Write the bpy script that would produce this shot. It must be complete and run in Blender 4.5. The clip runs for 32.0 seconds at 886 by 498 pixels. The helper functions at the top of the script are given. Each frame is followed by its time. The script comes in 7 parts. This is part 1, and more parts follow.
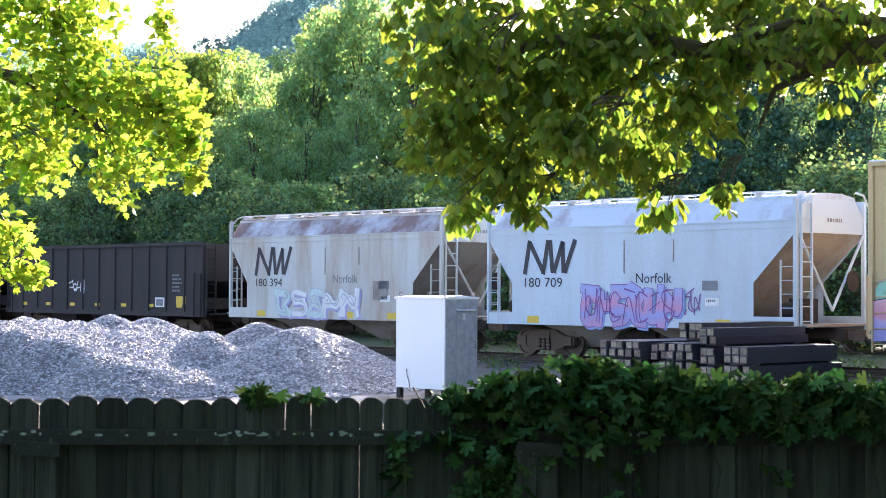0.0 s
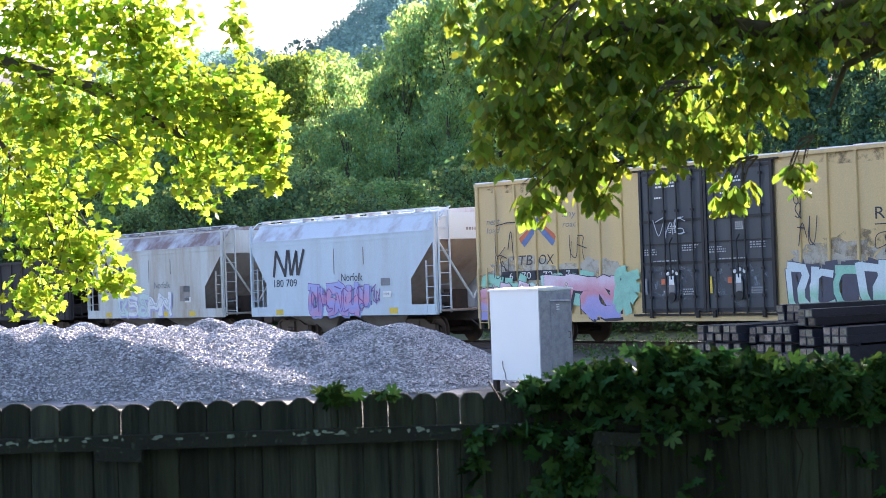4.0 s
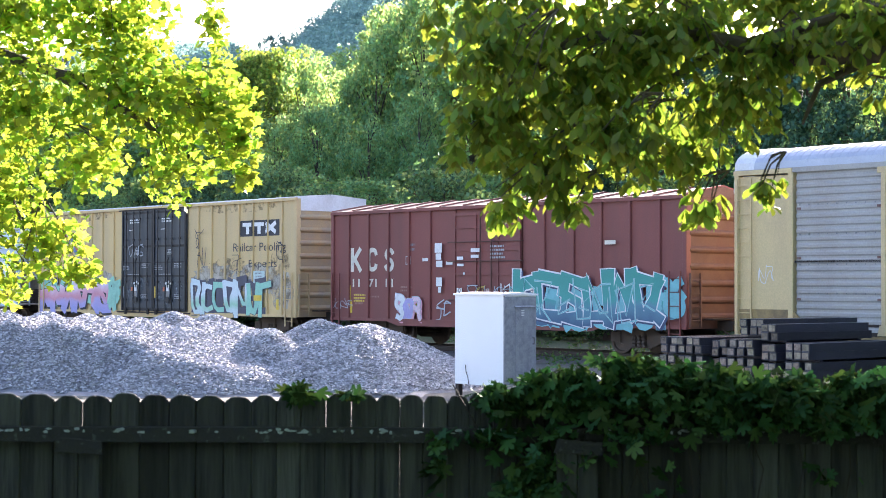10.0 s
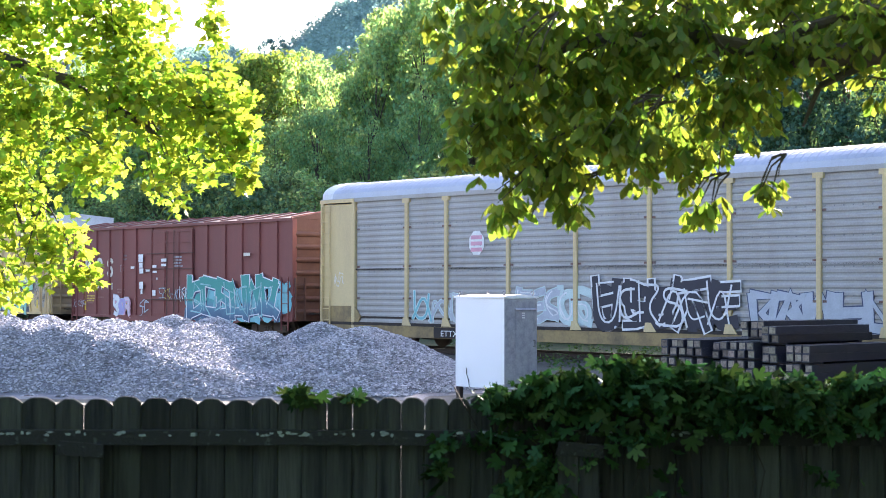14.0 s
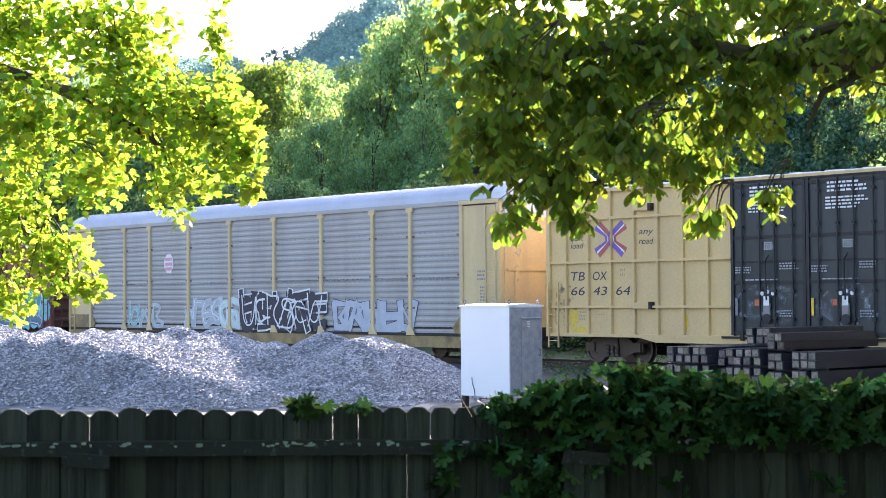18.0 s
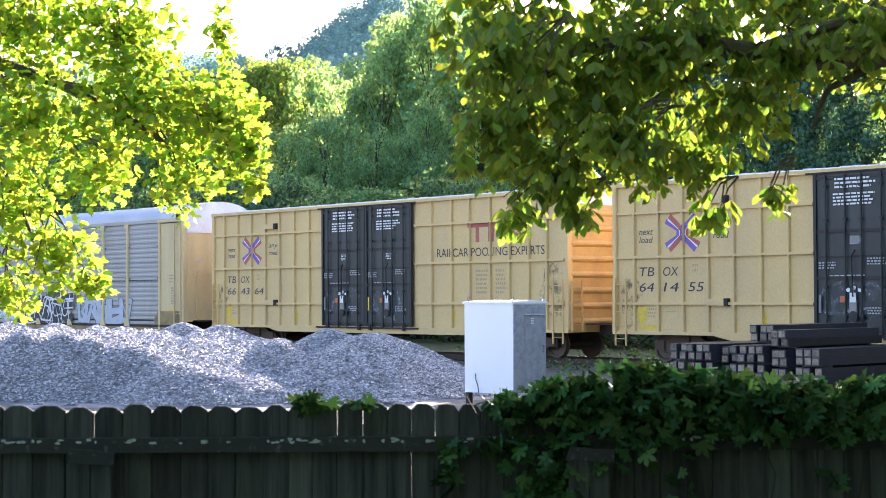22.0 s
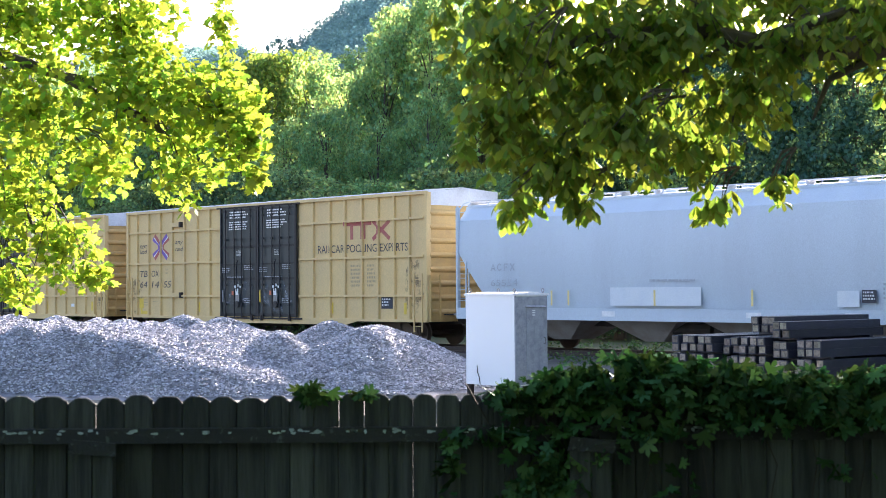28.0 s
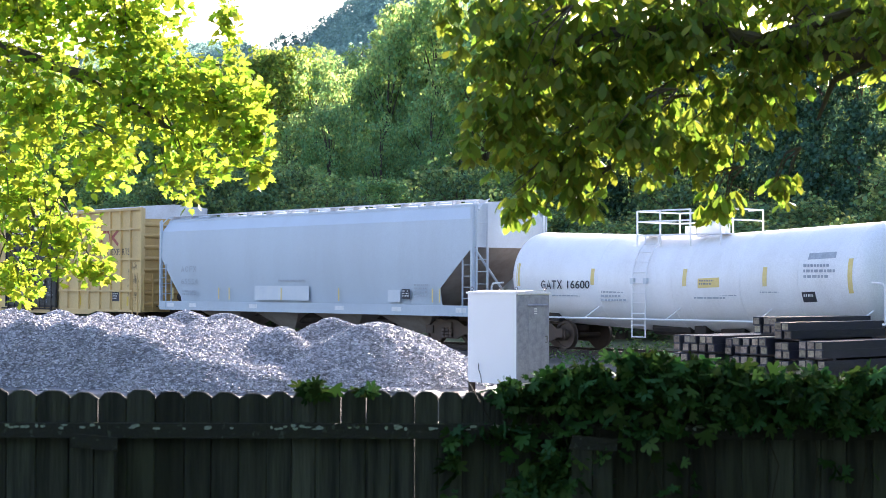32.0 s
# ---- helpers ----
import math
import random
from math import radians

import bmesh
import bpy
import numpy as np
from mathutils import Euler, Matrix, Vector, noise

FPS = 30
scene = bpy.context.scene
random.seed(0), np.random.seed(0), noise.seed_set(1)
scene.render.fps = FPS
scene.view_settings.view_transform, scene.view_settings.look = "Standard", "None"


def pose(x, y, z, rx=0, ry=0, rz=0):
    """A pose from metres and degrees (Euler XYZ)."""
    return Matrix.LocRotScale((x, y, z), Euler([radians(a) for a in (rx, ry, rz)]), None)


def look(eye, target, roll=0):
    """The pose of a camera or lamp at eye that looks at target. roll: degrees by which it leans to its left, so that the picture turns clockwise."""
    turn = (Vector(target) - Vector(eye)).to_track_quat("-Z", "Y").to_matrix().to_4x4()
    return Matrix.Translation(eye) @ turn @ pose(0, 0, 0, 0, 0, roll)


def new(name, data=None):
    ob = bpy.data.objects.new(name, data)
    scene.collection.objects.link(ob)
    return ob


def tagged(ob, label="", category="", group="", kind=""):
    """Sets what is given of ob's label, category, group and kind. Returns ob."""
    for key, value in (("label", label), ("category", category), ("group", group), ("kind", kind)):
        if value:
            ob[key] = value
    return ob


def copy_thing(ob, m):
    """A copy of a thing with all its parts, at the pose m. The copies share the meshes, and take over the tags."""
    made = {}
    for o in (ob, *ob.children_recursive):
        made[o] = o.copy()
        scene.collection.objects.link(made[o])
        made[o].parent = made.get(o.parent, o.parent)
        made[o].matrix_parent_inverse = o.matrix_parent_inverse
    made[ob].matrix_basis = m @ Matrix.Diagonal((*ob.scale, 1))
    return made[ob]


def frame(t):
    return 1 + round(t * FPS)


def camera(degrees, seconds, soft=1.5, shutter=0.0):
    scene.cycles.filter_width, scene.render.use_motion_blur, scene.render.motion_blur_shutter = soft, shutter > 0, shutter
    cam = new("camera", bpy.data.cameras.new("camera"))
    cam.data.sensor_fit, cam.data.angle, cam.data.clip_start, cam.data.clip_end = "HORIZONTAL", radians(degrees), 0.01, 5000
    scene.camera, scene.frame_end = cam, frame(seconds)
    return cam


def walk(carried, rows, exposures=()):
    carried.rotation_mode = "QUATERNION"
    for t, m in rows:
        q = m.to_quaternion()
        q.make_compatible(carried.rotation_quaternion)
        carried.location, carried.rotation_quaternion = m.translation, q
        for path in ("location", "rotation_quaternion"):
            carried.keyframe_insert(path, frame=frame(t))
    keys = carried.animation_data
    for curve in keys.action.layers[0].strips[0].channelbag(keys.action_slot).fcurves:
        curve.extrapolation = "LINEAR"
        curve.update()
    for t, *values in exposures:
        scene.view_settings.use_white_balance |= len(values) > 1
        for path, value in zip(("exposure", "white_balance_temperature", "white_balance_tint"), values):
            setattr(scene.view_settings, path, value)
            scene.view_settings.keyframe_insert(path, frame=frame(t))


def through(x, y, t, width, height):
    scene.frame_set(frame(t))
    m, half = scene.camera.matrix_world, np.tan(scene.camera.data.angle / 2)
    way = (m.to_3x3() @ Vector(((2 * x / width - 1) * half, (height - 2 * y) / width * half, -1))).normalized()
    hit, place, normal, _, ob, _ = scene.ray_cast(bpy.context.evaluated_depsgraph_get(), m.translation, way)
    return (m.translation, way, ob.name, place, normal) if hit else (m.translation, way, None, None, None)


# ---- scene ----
cam = camera(29.897, 32.0, soft=0.66)
cam.data.dof.use_dof, cam.data.dof.focus_distance, cam.data.dof.aperture_fstop = True, 42.0, 7.0
EYE = 1.909  # metres above the rail top
# seconds, yaw to the right, pitch up, roll, sideways, up
PATH = [
    (0.0, 2.285, 1.439, 0.292, -0.127, -0.004), (0.5, 2.249, 1.386, -0.135, -0.103, -0.006), (1.0, 1.068, 1.475, -0.198, -0.038, 0.004),
    (1.5, 0.164, 1.238, -1.301, -0.002, -0.001), (2.0, -0.334, 1.050, -1.589, 0.014, -0.001), (2.5, -0.645, 1.012, -1.679, 0.006, 0.002),
    (3.0, -0.962, 1.103, -2.032, 0.014, 0.002), (3.5, -1.094, 1.154, -2.028, 0.016, -0.000), (5.5, -0.954, 1.477, -1.338, 0.012, 0.002),
    (6.0, -1.020, 1.389, -1.135, 0.007, -0.000), (6.5, -1.041, 1.263, -0.987, 0.007, 0.000), (7.0, -1.046, 1.261, -0.866, 0.005, 0.001),
    (7.5, -0.919, 1.233, -0.923, 0.009, 0.001), (8.0, -0.584, 1.254, -0.551, 0.006, -0.000), (8.5, -0.111, 1.262, -0.522, 0.007, -0.000),
    (9.0, 0.000, 1.263, -0.108, 0.000, 0.000), (9.5, 0.001, 1.287, 0.024, -0.001, 0.004), (10.0, 0.041, 1.297, 0.175, 0.001, 0.004),
    (10.5, 0.200, 1.320, -0.059, -0.000, 0.005), (11.0, 0.227, 1.347, -0.186, -0.002, 0.005), (11.5, 0.199, 1.397, -0.461, -0.002, 0.002),
    (12.0, 0.175, 1.407, -0.354, -0.005, 0.000), (12.5, 0.171, 1.425, -0.294, -0.005, 0.001), (13.0, 0.092, 1.414, -0.177, -0.008, 0.001),
    (13.5, 0.073, 1.393, -0.101, -0.005, 0.001), (14.0, 0.031, 1.393, 0.065, -0.002, 0.003), (14.5, 0.020, 1.406, 0.178, -0.004, 0.005),
    (16.5, -0.027, 1.569, -0.467, -0.004, 0.000), (17.0, -0.058, 1.579, -0.394, -0.000, -0.000), (17.5, -0.083, 1.637, -0.273, -0.002, 0.003),
    (18.0, -0.131, 1.716, -0.365, 0.000, 0.001), (18.5, -0.146, 1.712, -0.382, -0.000, 0.000), (19.0, -0.147, 1.674, -0.474, 0.001, -0.002),
    (19.5, -0.157, 1.490, -0.490, -0.004, -0.003), (20.0, -0.150, 1.404, -0.387, -0.004, -0.001), (20.5, -0.152, 1.379, -0.395, -0.007, -0.001),
    (21.0, -0.195, 1.401, -0.287, -0.007, 0.001), (21.5, -0.219, 1.537, -0.363, -0.007, 0.004), (22.0, -0.249, 1.600, -0.323, -0.007, 0.002),
    (22.5, -0.228, 1.582, -0.352, -0.002, -0.003), (23.0, -0.191, 1.555, -0.493, 0.001, -0.004), (23.5, -0.205, 1.506, -0.464, 0.001, -0.006),
    (24.0, -0.206, 1.493, -0.482, -0.003, -0.007), (24.5, -0.210, 1.488, -0.469, -0.004, -0.006), (25.0, -0.225, 1.460, -0.461, -0.005, -0.003),
    (25.5, -0.216, 1.448, -0.657, 0.000, -0.003), (27.5, -0.290, 1.358, -0.419, -0.008, -0.007), (28.0, -0.301, 1.338, -0.378, -0.006, -0.007),
    (28.5, -0.304, 1.320, -0.319, -0.004, -0.006), (29.0, -0.281, 1.350, -0.227, -0.002, -0.006), (29.5, -0.289, 1.367, -0.205, -0.003, -0.006),
    (30.0, -0.316, 1.390, 0.041, -0.006, -0.005), (30.5, -0.334, 1.371, -0.009, -0.007, -0.010), (31.0, -0.360, 1.340, 0.074, -0.008, -0.005),
    (31.5, -0.364, 1.309, 0.032, -0.010, -0.011), (32.0, -0.376, 1.263, 0.132, -0.012, -0.010),
]
walk(cam, [(t, pose(x, 0, EYE + z, 90 + pitch, 0, -yaw) @ pose(0, 0, 0, 0, 0, roll)) for t, yaw, pitch, roll, x, z in PATH],
     [(0, 2.64), (2, 2.54), (3, 2.50), (6, 2.54), (9, 2.70), (14, 2.69), (17, 2.62), (20, 2.71), (25.5, 2.71), (28, 2.50), (32, 2.36)])

# the track runs away to the far left; the train rolls along it
TRACK_TURN = 0.7201  # radians between the view and the track
SIDE = 34.555  # distance of the near side of the cars
SPEED, EASE_A, EASE_B = 4.4844, 0.4381, -0.6778

# ---- light ----
SUN_AZIMUTH, SUN_HEIGHT = 20.0, 16.9  # degrees to the right of the view, above the horizon
world = bpy.data.worlds.new("sky")
scene.world = world
world.use_nodes = True
sky = world.node_tree.nodes.new("ShaderNodeTexSky")
sky.sky_type, sky.sun_disc = "NISHITA", False
sky.sun_elevation, sky.sun_rotation = radians(SUN_HEIGHT), radians(SUN_AZIMUTH)
sky.air_density, sky.dust_density, sky.ozone_density = 1.0, 2.0, 1.5
background = world.node_tree.nodes["Background"]
background.inputs["Strength"].default_value = 0.10
world.node_tree.links.new(sky.outputs[0], background.inputs["Color"])
sun = new("sun", bpy.data.lights.new("sun", "SUN"))
sun.data.energy, sun.data.angle, sun.data.color = 5.0, radians(0.5), (1.0, 0.93, 0.80)
sun.matrix_basis = look((0, 0, 0), (-math.sin(radians(SUN_AZIMUTH)) * math.cos(radians(SUN_HEIGHT)),
                                    -math.cos(radians(SUN_AZIMUTH)) * math.cos(radians(SUN_HEIGHT)), -math.sin(radians(SUN_HEIGHT))))
scene.view_settings.use_white_balance = True
scene.view_settings.white_balance_temperature, scene.view_settings.white_balance_tint = 6350, 26


# ---- materials ----
def material(name, base, rough=0.7, metal=0.0, second=None, amount=0.5, scale=1.5, fine=40.0, bump=0.15, streaks=0.0, island=0.0, piece=0.0, spec=0.5, patch=(0.42, 0.68)):
    """A surface of two colours mixed by broad noise, with fine grain, relief and, if wanted, streaks that run down it."""
    m = bpy.data.materials.new(name)
    m.use_nodes = True
    nt = m.node_tree
    n, link = nt.nodes, nt.links.new
    bsdf = n["Principled BSDF"]
    co = n.new("ShaderNodeTexCoord")
    broad, grain = n.new("ShaderNodeTexNoise"), n.new("ShaderNodeTexNoise")
    broad.inputs["Scale"].default_value, grain.inputs["Scale"].default_value = scale, fine
    broad.inputs["Detail"].default_value, grain.inputs["Detail"].default_value = 6, 4
    broad.inputs["Roughness"].default_value = 0.62
    place = co.outputs["Object"]
    if piece:
        own, apart, moved = n.new("ShaderNodeObjectInfo"), n.new("ShaderNodeMath"), n.new("ShaderNodeVectorMath")
        apart.operation, apart.inputs[1].default_value = "MULTIPLY", 37.0
        link(own.outputs["Random"], apart.inputs[0])
        link(place, moved.inputs[0])
        link(apart.outputs[0], moved.inputs[1])
        place = moved.outputs[0]
    if streaks:
        stretch = n.new("ShaderNodeMapping")
        stretch.inputs["Scale"].default_value = (1, 1, streaks)
        link(place, stretch.inputs["Vector"])
        link(stretch.outputs[0], broad.inputs["Vector"])
    else:
        link(place, broad.inputs["Vector"])
    link(stretch.outputs[0] if piece and streaks else place, grain.inputs["Vector"])
    ramp = n.new("ShaderNodeMapRange")
    ramp.inputs["From Min"].default_value, ramp.inputs["From Max"].default_value = patch
    ramp.inputs["To Max"].default_value = amount
    link(broad.outputs["Fac"], ramp.inputs["Value"])
    mix = n.new("ShaderNodeMix")
    mix.data_type = "RGBA"
    mix.inputs["A"].default_value = (*base, 1)
    mix.inputs["B"].default_value = (*(second or [c * 0.6 for c in base]), 1)
    link(ramp.outputs[0], mix.inputs["Factor"])
    hsv = n.new("ShaderNodeHueSaturation")
    value = n.new("ShaderNodeMapRange")
    value.inputs["To Min"].default_value, value.inputs["To Max"].default_value = 0.8, 1.2
    link(grain.outputs["Fac"], value.inputs["Value"])
    last = value.outputs[0]
    if piece:
        tone = n.new("ShaderNodeMapRange")
        tone.inputs["To Min"].default_value, tone.inputs["To Max"].default_value = 0.475, 0.525
        wrap = n.new("ShaderNodeMath")
        wrap.operation = "FRACT"
        link(apart.outputs[0], wrap.inputs[0])
        link(wrap.outputs[0], tone.inputs["Value"])
        link(tone.outputs[0], hsv.inputs["Hue"])
    for kind, spread in (("Random Per Island", island), ("Random", piece)):
        if spread:
            info = n.new("ShaderNodeNewGeometry" if kind == "Random Per Island" else "ShaderNodeObjectInfo")
            vary = n.new("ShaderNodeMapRange")
            vary.inputs["To Min"].default_value, vary.inputs["To Max"].default_value = 1 - spread, 1 + spread
            link(info.outputs[kind], vary.inputs["Value"])
            times = n.new("ShaderNodeMath")
            times.operation = "MULTIPLY"
            link(last, times.inputs[0])
            link(vary.outputs[0], times.inputs[1])
            last = times.outputs[0]
    link(mix.outputs["Result"], hsv.inputs["Color"])
    link(last, hsv.inputs["Value"])
    link(hsv.outputs[0], bsdf.inputs["Base Color"])
    bsdf.inputs["Roughness"].default_value, bsdf.inputs["Metallic"].default_value = rough, metal
    bsdf.inputs["Specular IOR Level"].default_value = spec
    if bump:
        relief = n.new("ShaderNodeBump")
        relief.inputs["Strength"].default_value, relief.inputs["Distance"].default_value = bump, 0.02
        link(grain.outputs["Fac"], relief.inputs["Height"])
        link(relief.outputs[0], bsdf.inputs["Normal"])
    return m


def leaf_material(name, base, glow, through=0.5, spread=0.35, hue=0.04, shine=0.06):
    """A leaf that lets the light from behind through, each leaf a little different."""
    m = bpy.data.materials.new(name)
    m.use_nodes = True
    nt = m.node_tree
    n, link = nt.nodes, nt.links.new
    n.remove(n["Principled BSDF"])
    geo = n.new("ShaderNodeNewGeometry")
    vary, shift = n.new("ShaderNodeMapRange"), n.new("ShaderNodeMapRange")
    vary.inputs["To Min"].default_value, vary.inputs["To Max"].default_value = 1 - spread, 1 + spread
    shift.inputs["To Min"].default_value, shift.inputs["To Max"].default_value = 0.5 - hue, 0.5 + hue
    link(geo.outputs["Random Per Island"], vary.inputs["Value"])
    mul = n.new("ShaderNodeMath")
    mul.operation = "MULTIPLY"
    mul.inputs[1].default_value = 7.31
    frac = n.new("ShaderNodeMath")
    frac.operation = "FRACT"
    link(geo.outputs["Random Per Island"], mul.inputs[0])
    link(mul.outputs[0], frac.inputs[0])
    link(frac.outputs[0], shift.inputs["Value"])
    shades = []
    for colour in (base, glow):
        hsv = n.new("ShaderNodeHueSaturation")
        hsv.inputs["Color"].default_value = (*colour, 1)
        link(vary.outputs[0], hsv.inputs["Value"])
        link(shift.outputs[0], hsv.inputs["Hue"])
        shades.append(hsv)
    face, back, gloss = n.new("ShaderNodeBsdfDiffuse"), n.new("ShaderNodeBsdfTranslucent"), n.new("ShaderNodeBsdfGlossy")
    gloss.inputs["Roughness"].default_value = 0.42
    gloss.inputs["Color"].default_value = (0.7, 0.75, 0.7, 1)
    link(shades[0].outputs[0], face.inputs["Color"])
    link(shades[1].outputs[0], back.inputs["Color"])
    one, two = n.new("ShaderNodeMixShader"), n.new("ShaderNodeMixShader")
    one.inputs[0].default_value, two.inputs[0].default_value = through, shine
    link(face.outputs[0], one.inputs[1])
    link(back.outputs[0], one.inputs[2])
    link(one.outputs[0], two.inputs[1])
    link(gloss.outputs[0], two.inputs[2])
    link(two.outputs[0], n["Material Output"].inputs["Surface"])
    return m


LAWN = material("shaded_lawn", (0.05, 0.08, 0.025), 0.95, second=(0.08, 0.075, 0.04), amount=0.7, scale=0.8, fine=40, bump=0.6)
GROUND = material("packed_earth_and_grit", (0.14, 0.125, 0.105), 0.95, second=(0.07, 0.08, 0.045), amount=0.8, scale=0.35, fine=25, bump=0.5)
BALLAST = material("grey_crushed_stone", (0.39, 0.387, 0.395), 0.60, second=(0.28, 0.28, 0.29), scale=1.2, fine=22, bump=0.9, island=0.55, spec=0.35)
TRACKBED = material("dirty_ballast", (0.11, 0.095, 0.085), 0.95, second=(0.06, 0.055, 0.05), scale=1.2, fine=25, bump=0.8)
RAIL = material("worn_rail_steel", (0.07, 0.05, 0.04), 0.7, 0.3, second=(0.05, 0.035, 0.03), scale=3)
RAIL_TOP = material("polished_rail_head", (0.5, 0.48, 0.45), 0.25, 1.0, scale=4)
TIE = material("creosoted_timber", (0.030, 0.031, 0.045), 0.30, second=(0.016, 0.016, 0.022), scale=3, fine=60, bump=0.4, piece=0.3)
TIE_END = material("sawn_tie_end", (0.29, 0.245, 0.185), 0.85, second=(0.10, 0.075, 0.055), amount=0.9, scale=14, fine=60, bump=0.4, piece=0.35)
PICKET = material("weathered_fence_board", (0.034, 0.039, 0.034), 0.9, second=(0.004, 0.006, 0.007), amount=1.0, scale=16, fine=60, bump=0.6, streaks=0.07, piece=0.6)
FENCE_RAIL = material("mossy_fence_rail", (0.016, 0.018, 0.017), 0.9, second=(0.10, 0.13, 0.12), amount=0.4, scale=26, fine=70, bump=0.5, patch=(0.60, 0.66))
CAB_WHITE = material("white_painted_aluminium", (0.94, 0.94, 0.94), 0.32, second=(0.88, 0.88, 0.88), amount=0.4, scale=2.5, fine=50, bump=0.04)
CAB_GREY = material("galvanised_sheet", (0.38, 0.39, 0.42), 0.45, 0.3, second=(0.24, 0.25, 0.28), amount=0.8, scale=7, fine=30, bump=0.05)
STEEL = material("dull_steel", (0.25, 0.25, 0.26), 0.5, 0.8, scale=4)
BLACK_IRON = material("grimy_black_iron", (0.035, 0.030, 0.027), 0.8, 0.2, second=(0.08, 0.055, 0.04), amount=0.6, scale=3, fine=40, bump=0.3)
GEAR = material("rusty_running_gear", (0.112, 0.083, 0.063), 0.85, 0.2, second=(0.15, 0.09, 0.06), amount=0.6, scale=4, fine=40, bump=0.3)
WHEEL = material("wheel_steel", (0.10, 0.075, 0.06), 0.55, 0.6, second=(0.17, 0.11, 0.08), scale=6)
HOP_WHITE = material("chalky_hopper_paint", (0.53, 0.63, 0.70), 0.55, second=(0.42, 0.43, 0.43), amount=0.5, scale=1.0, fine=30, bump=0.05, streaks=0.12)
HOP_RUST = material("rust_stained_hopper_paint", (0.56, 0.58, 0.56), 0.65, second=(0.36, 0.26, 0.17), amount=0.85, scale=1.1, fine=30, bump=0.05, streaks=0.15)
HOP_ROOF = material("rusting_hopper_roof", (0.50, 0.53, 0.57), 0.55, second=(0.17, 0.095, 0.08), amount=0.95, scale=0.9, fine=25, bump=0.1, patch=(0.36, 0.60))
HOP_PALE = material("pale_hopper_roof", (0.52, 0.59, 0.66), 0.5, second=(0.30, 0.25, 0.26), amount=0.75, scale=1.1, fine=25, bump=0.08, patch=(0.48, 0.68))
HOP_UNDER = material("dusty_slope_sheet", (0.33, 0.30, 0.27), 0.75, second=(0.20, 0.15, 0.12), amount=0.7, scale=1.5, fine=30, bump=0.1)
HOP_GREY = material("clean_pale_grey_paint", (0.53, 0.60, 0.65), 0.5, second=(0.46, 0.51, 0.55), amount=0.5, scale=0.7, fine=30, bump=0.03, streaks=0.15)
GON = material("black_coal_car_paint", (0.026, 0.023, 0.025), 0.75, second=(0.045, 0.036, 0.032), amount=0.7, scale=1.2, fine=30, bump=0.15, streaks=0.2)
YELLOW = material("mustard_boxcar_paint", (0.69, 0.49, 0.215), 0.55, second=(0.57, 0.41, 0.21), amount=0.6, scale=0.8, fine=25, bump=0.05, streaks=0.15)
YELLOW_OLD = material("faded_mustard_boxcar_paint", (0.68, 0.485, 0.225), 0.6, second=(0.53, 0.40, 0.23), amount=0.7, scale=1.0, fine=25, bump=0.06, streaks=0.15)
# the sides' yellow made more orange: light bounced between cars put into the colour
END_BOUNCE = material("orange_yellow_end_paint", (0.60, 0.39, 0.14), 0.6, second=(0.42, 0.27, 0.12), amount=0.6, scale=1.5, fine=25, bump=0.06)
END_DIRTY = material("grimy_yellow_end_paint", (0.44, 0.31, 0.16), 0.65, second=(0.30, 0.25, 0.20), amount=0.8, scale=1.3, fine=25, bump=0.06)
GALV_ROOF = material("weathered_white_roof_sheet", (0.70, 0.71, 0.73), 0.5, second=(0.45, 0.42, 0.40), amount=0.5, scale=1.0, fine=20, bump=0.05)
DOOR_BLACK = material("charcoal_door_paint", (0.036, 0.046, 0.058), 0.42, second=(0.080, 0.090, 0.100), amount=0.6, scale=1.2, fine=25, bump=0.06, streaks=0.2)
DOOR_DEEP = material("blackish_green_door_paint", (0.020, 0.029, 0.030), 0.42, second=(0.050, 0.062, 0.064), amount=0.6, scale=1.2, fine=25, bump=0.06, streaks=0.2)
DOOR_BAR = material("black_door_bar_paint", (0.008, 0.009, 0.012), 0.5, second=(0.02, 0.02, 0.024), amount=0.5, scale=3)
OXIDE = material("oxide_red_boxcar_paint", (0.235, 0.070, 0.058), 0.6, second=(0.16, 0.060, 0.052), amount=0.6, scale=0.9, fine=25, bump=0.06, streaks=0.15)
OXIDE_END = material("rusty_red_end_paint", (0.105, 0.047, 0.035), 0.7, second=(0.16, 0.09, 0.062), amount=0.6, scale=1.2, fine=25, bump=0.08)
RACK_GREY = material("galvanised_rack_panel", (0.385, 0.378, 0.360), 0.5, 0.20, second=(0.29, 0.265, 0.235), amount=0.6, scale=0.8, fine=25, bump=0.04, streaks=0.3)
RACK_ROOF = material("corrugated_galvanised_roof", (0.45, 0.48, 0.54), 0.45, 0.3, second=(0.36, 0.37, 0.40), amount=0.5, scale=1.0, bump=0.03)
RACK_SILL = material("grimy_yellow_sill", (0.34, 0.24, 0.10), 0.7, second=(0.10, 0.075, 0.05), amount=0.8, scale=1.6, fine=25, bump=0.1)
RUST = material("rust_brown_plate", (0.16, 0.085, 0.07), 0.85, second=(0.28, 0.22, 0.20), amount=0.7, scale=9, fine=40, bump=0.1)
RACK_YELLOW = material("yellow_rack_frame_paint", (0.66, 0.51, 0.26), 0.55, second=(0.48, 0.36, 0.21), amount=0.6, scale=1.3, fine=25, bump=0.06, streaks=0.2)
TANK_WHITE = material("white_tank_paint", (0.90, 0.90, 0.90), 0.35, second=(0.74, 0.72, 0.69), amount=0.5, scale=0.9, fine=30, bump=0.02, streaks=0.3)
WHITE = material("white_marking_paint", (0.80, 0.80, 0.78), 0.6, scale=6, amount=0.3)
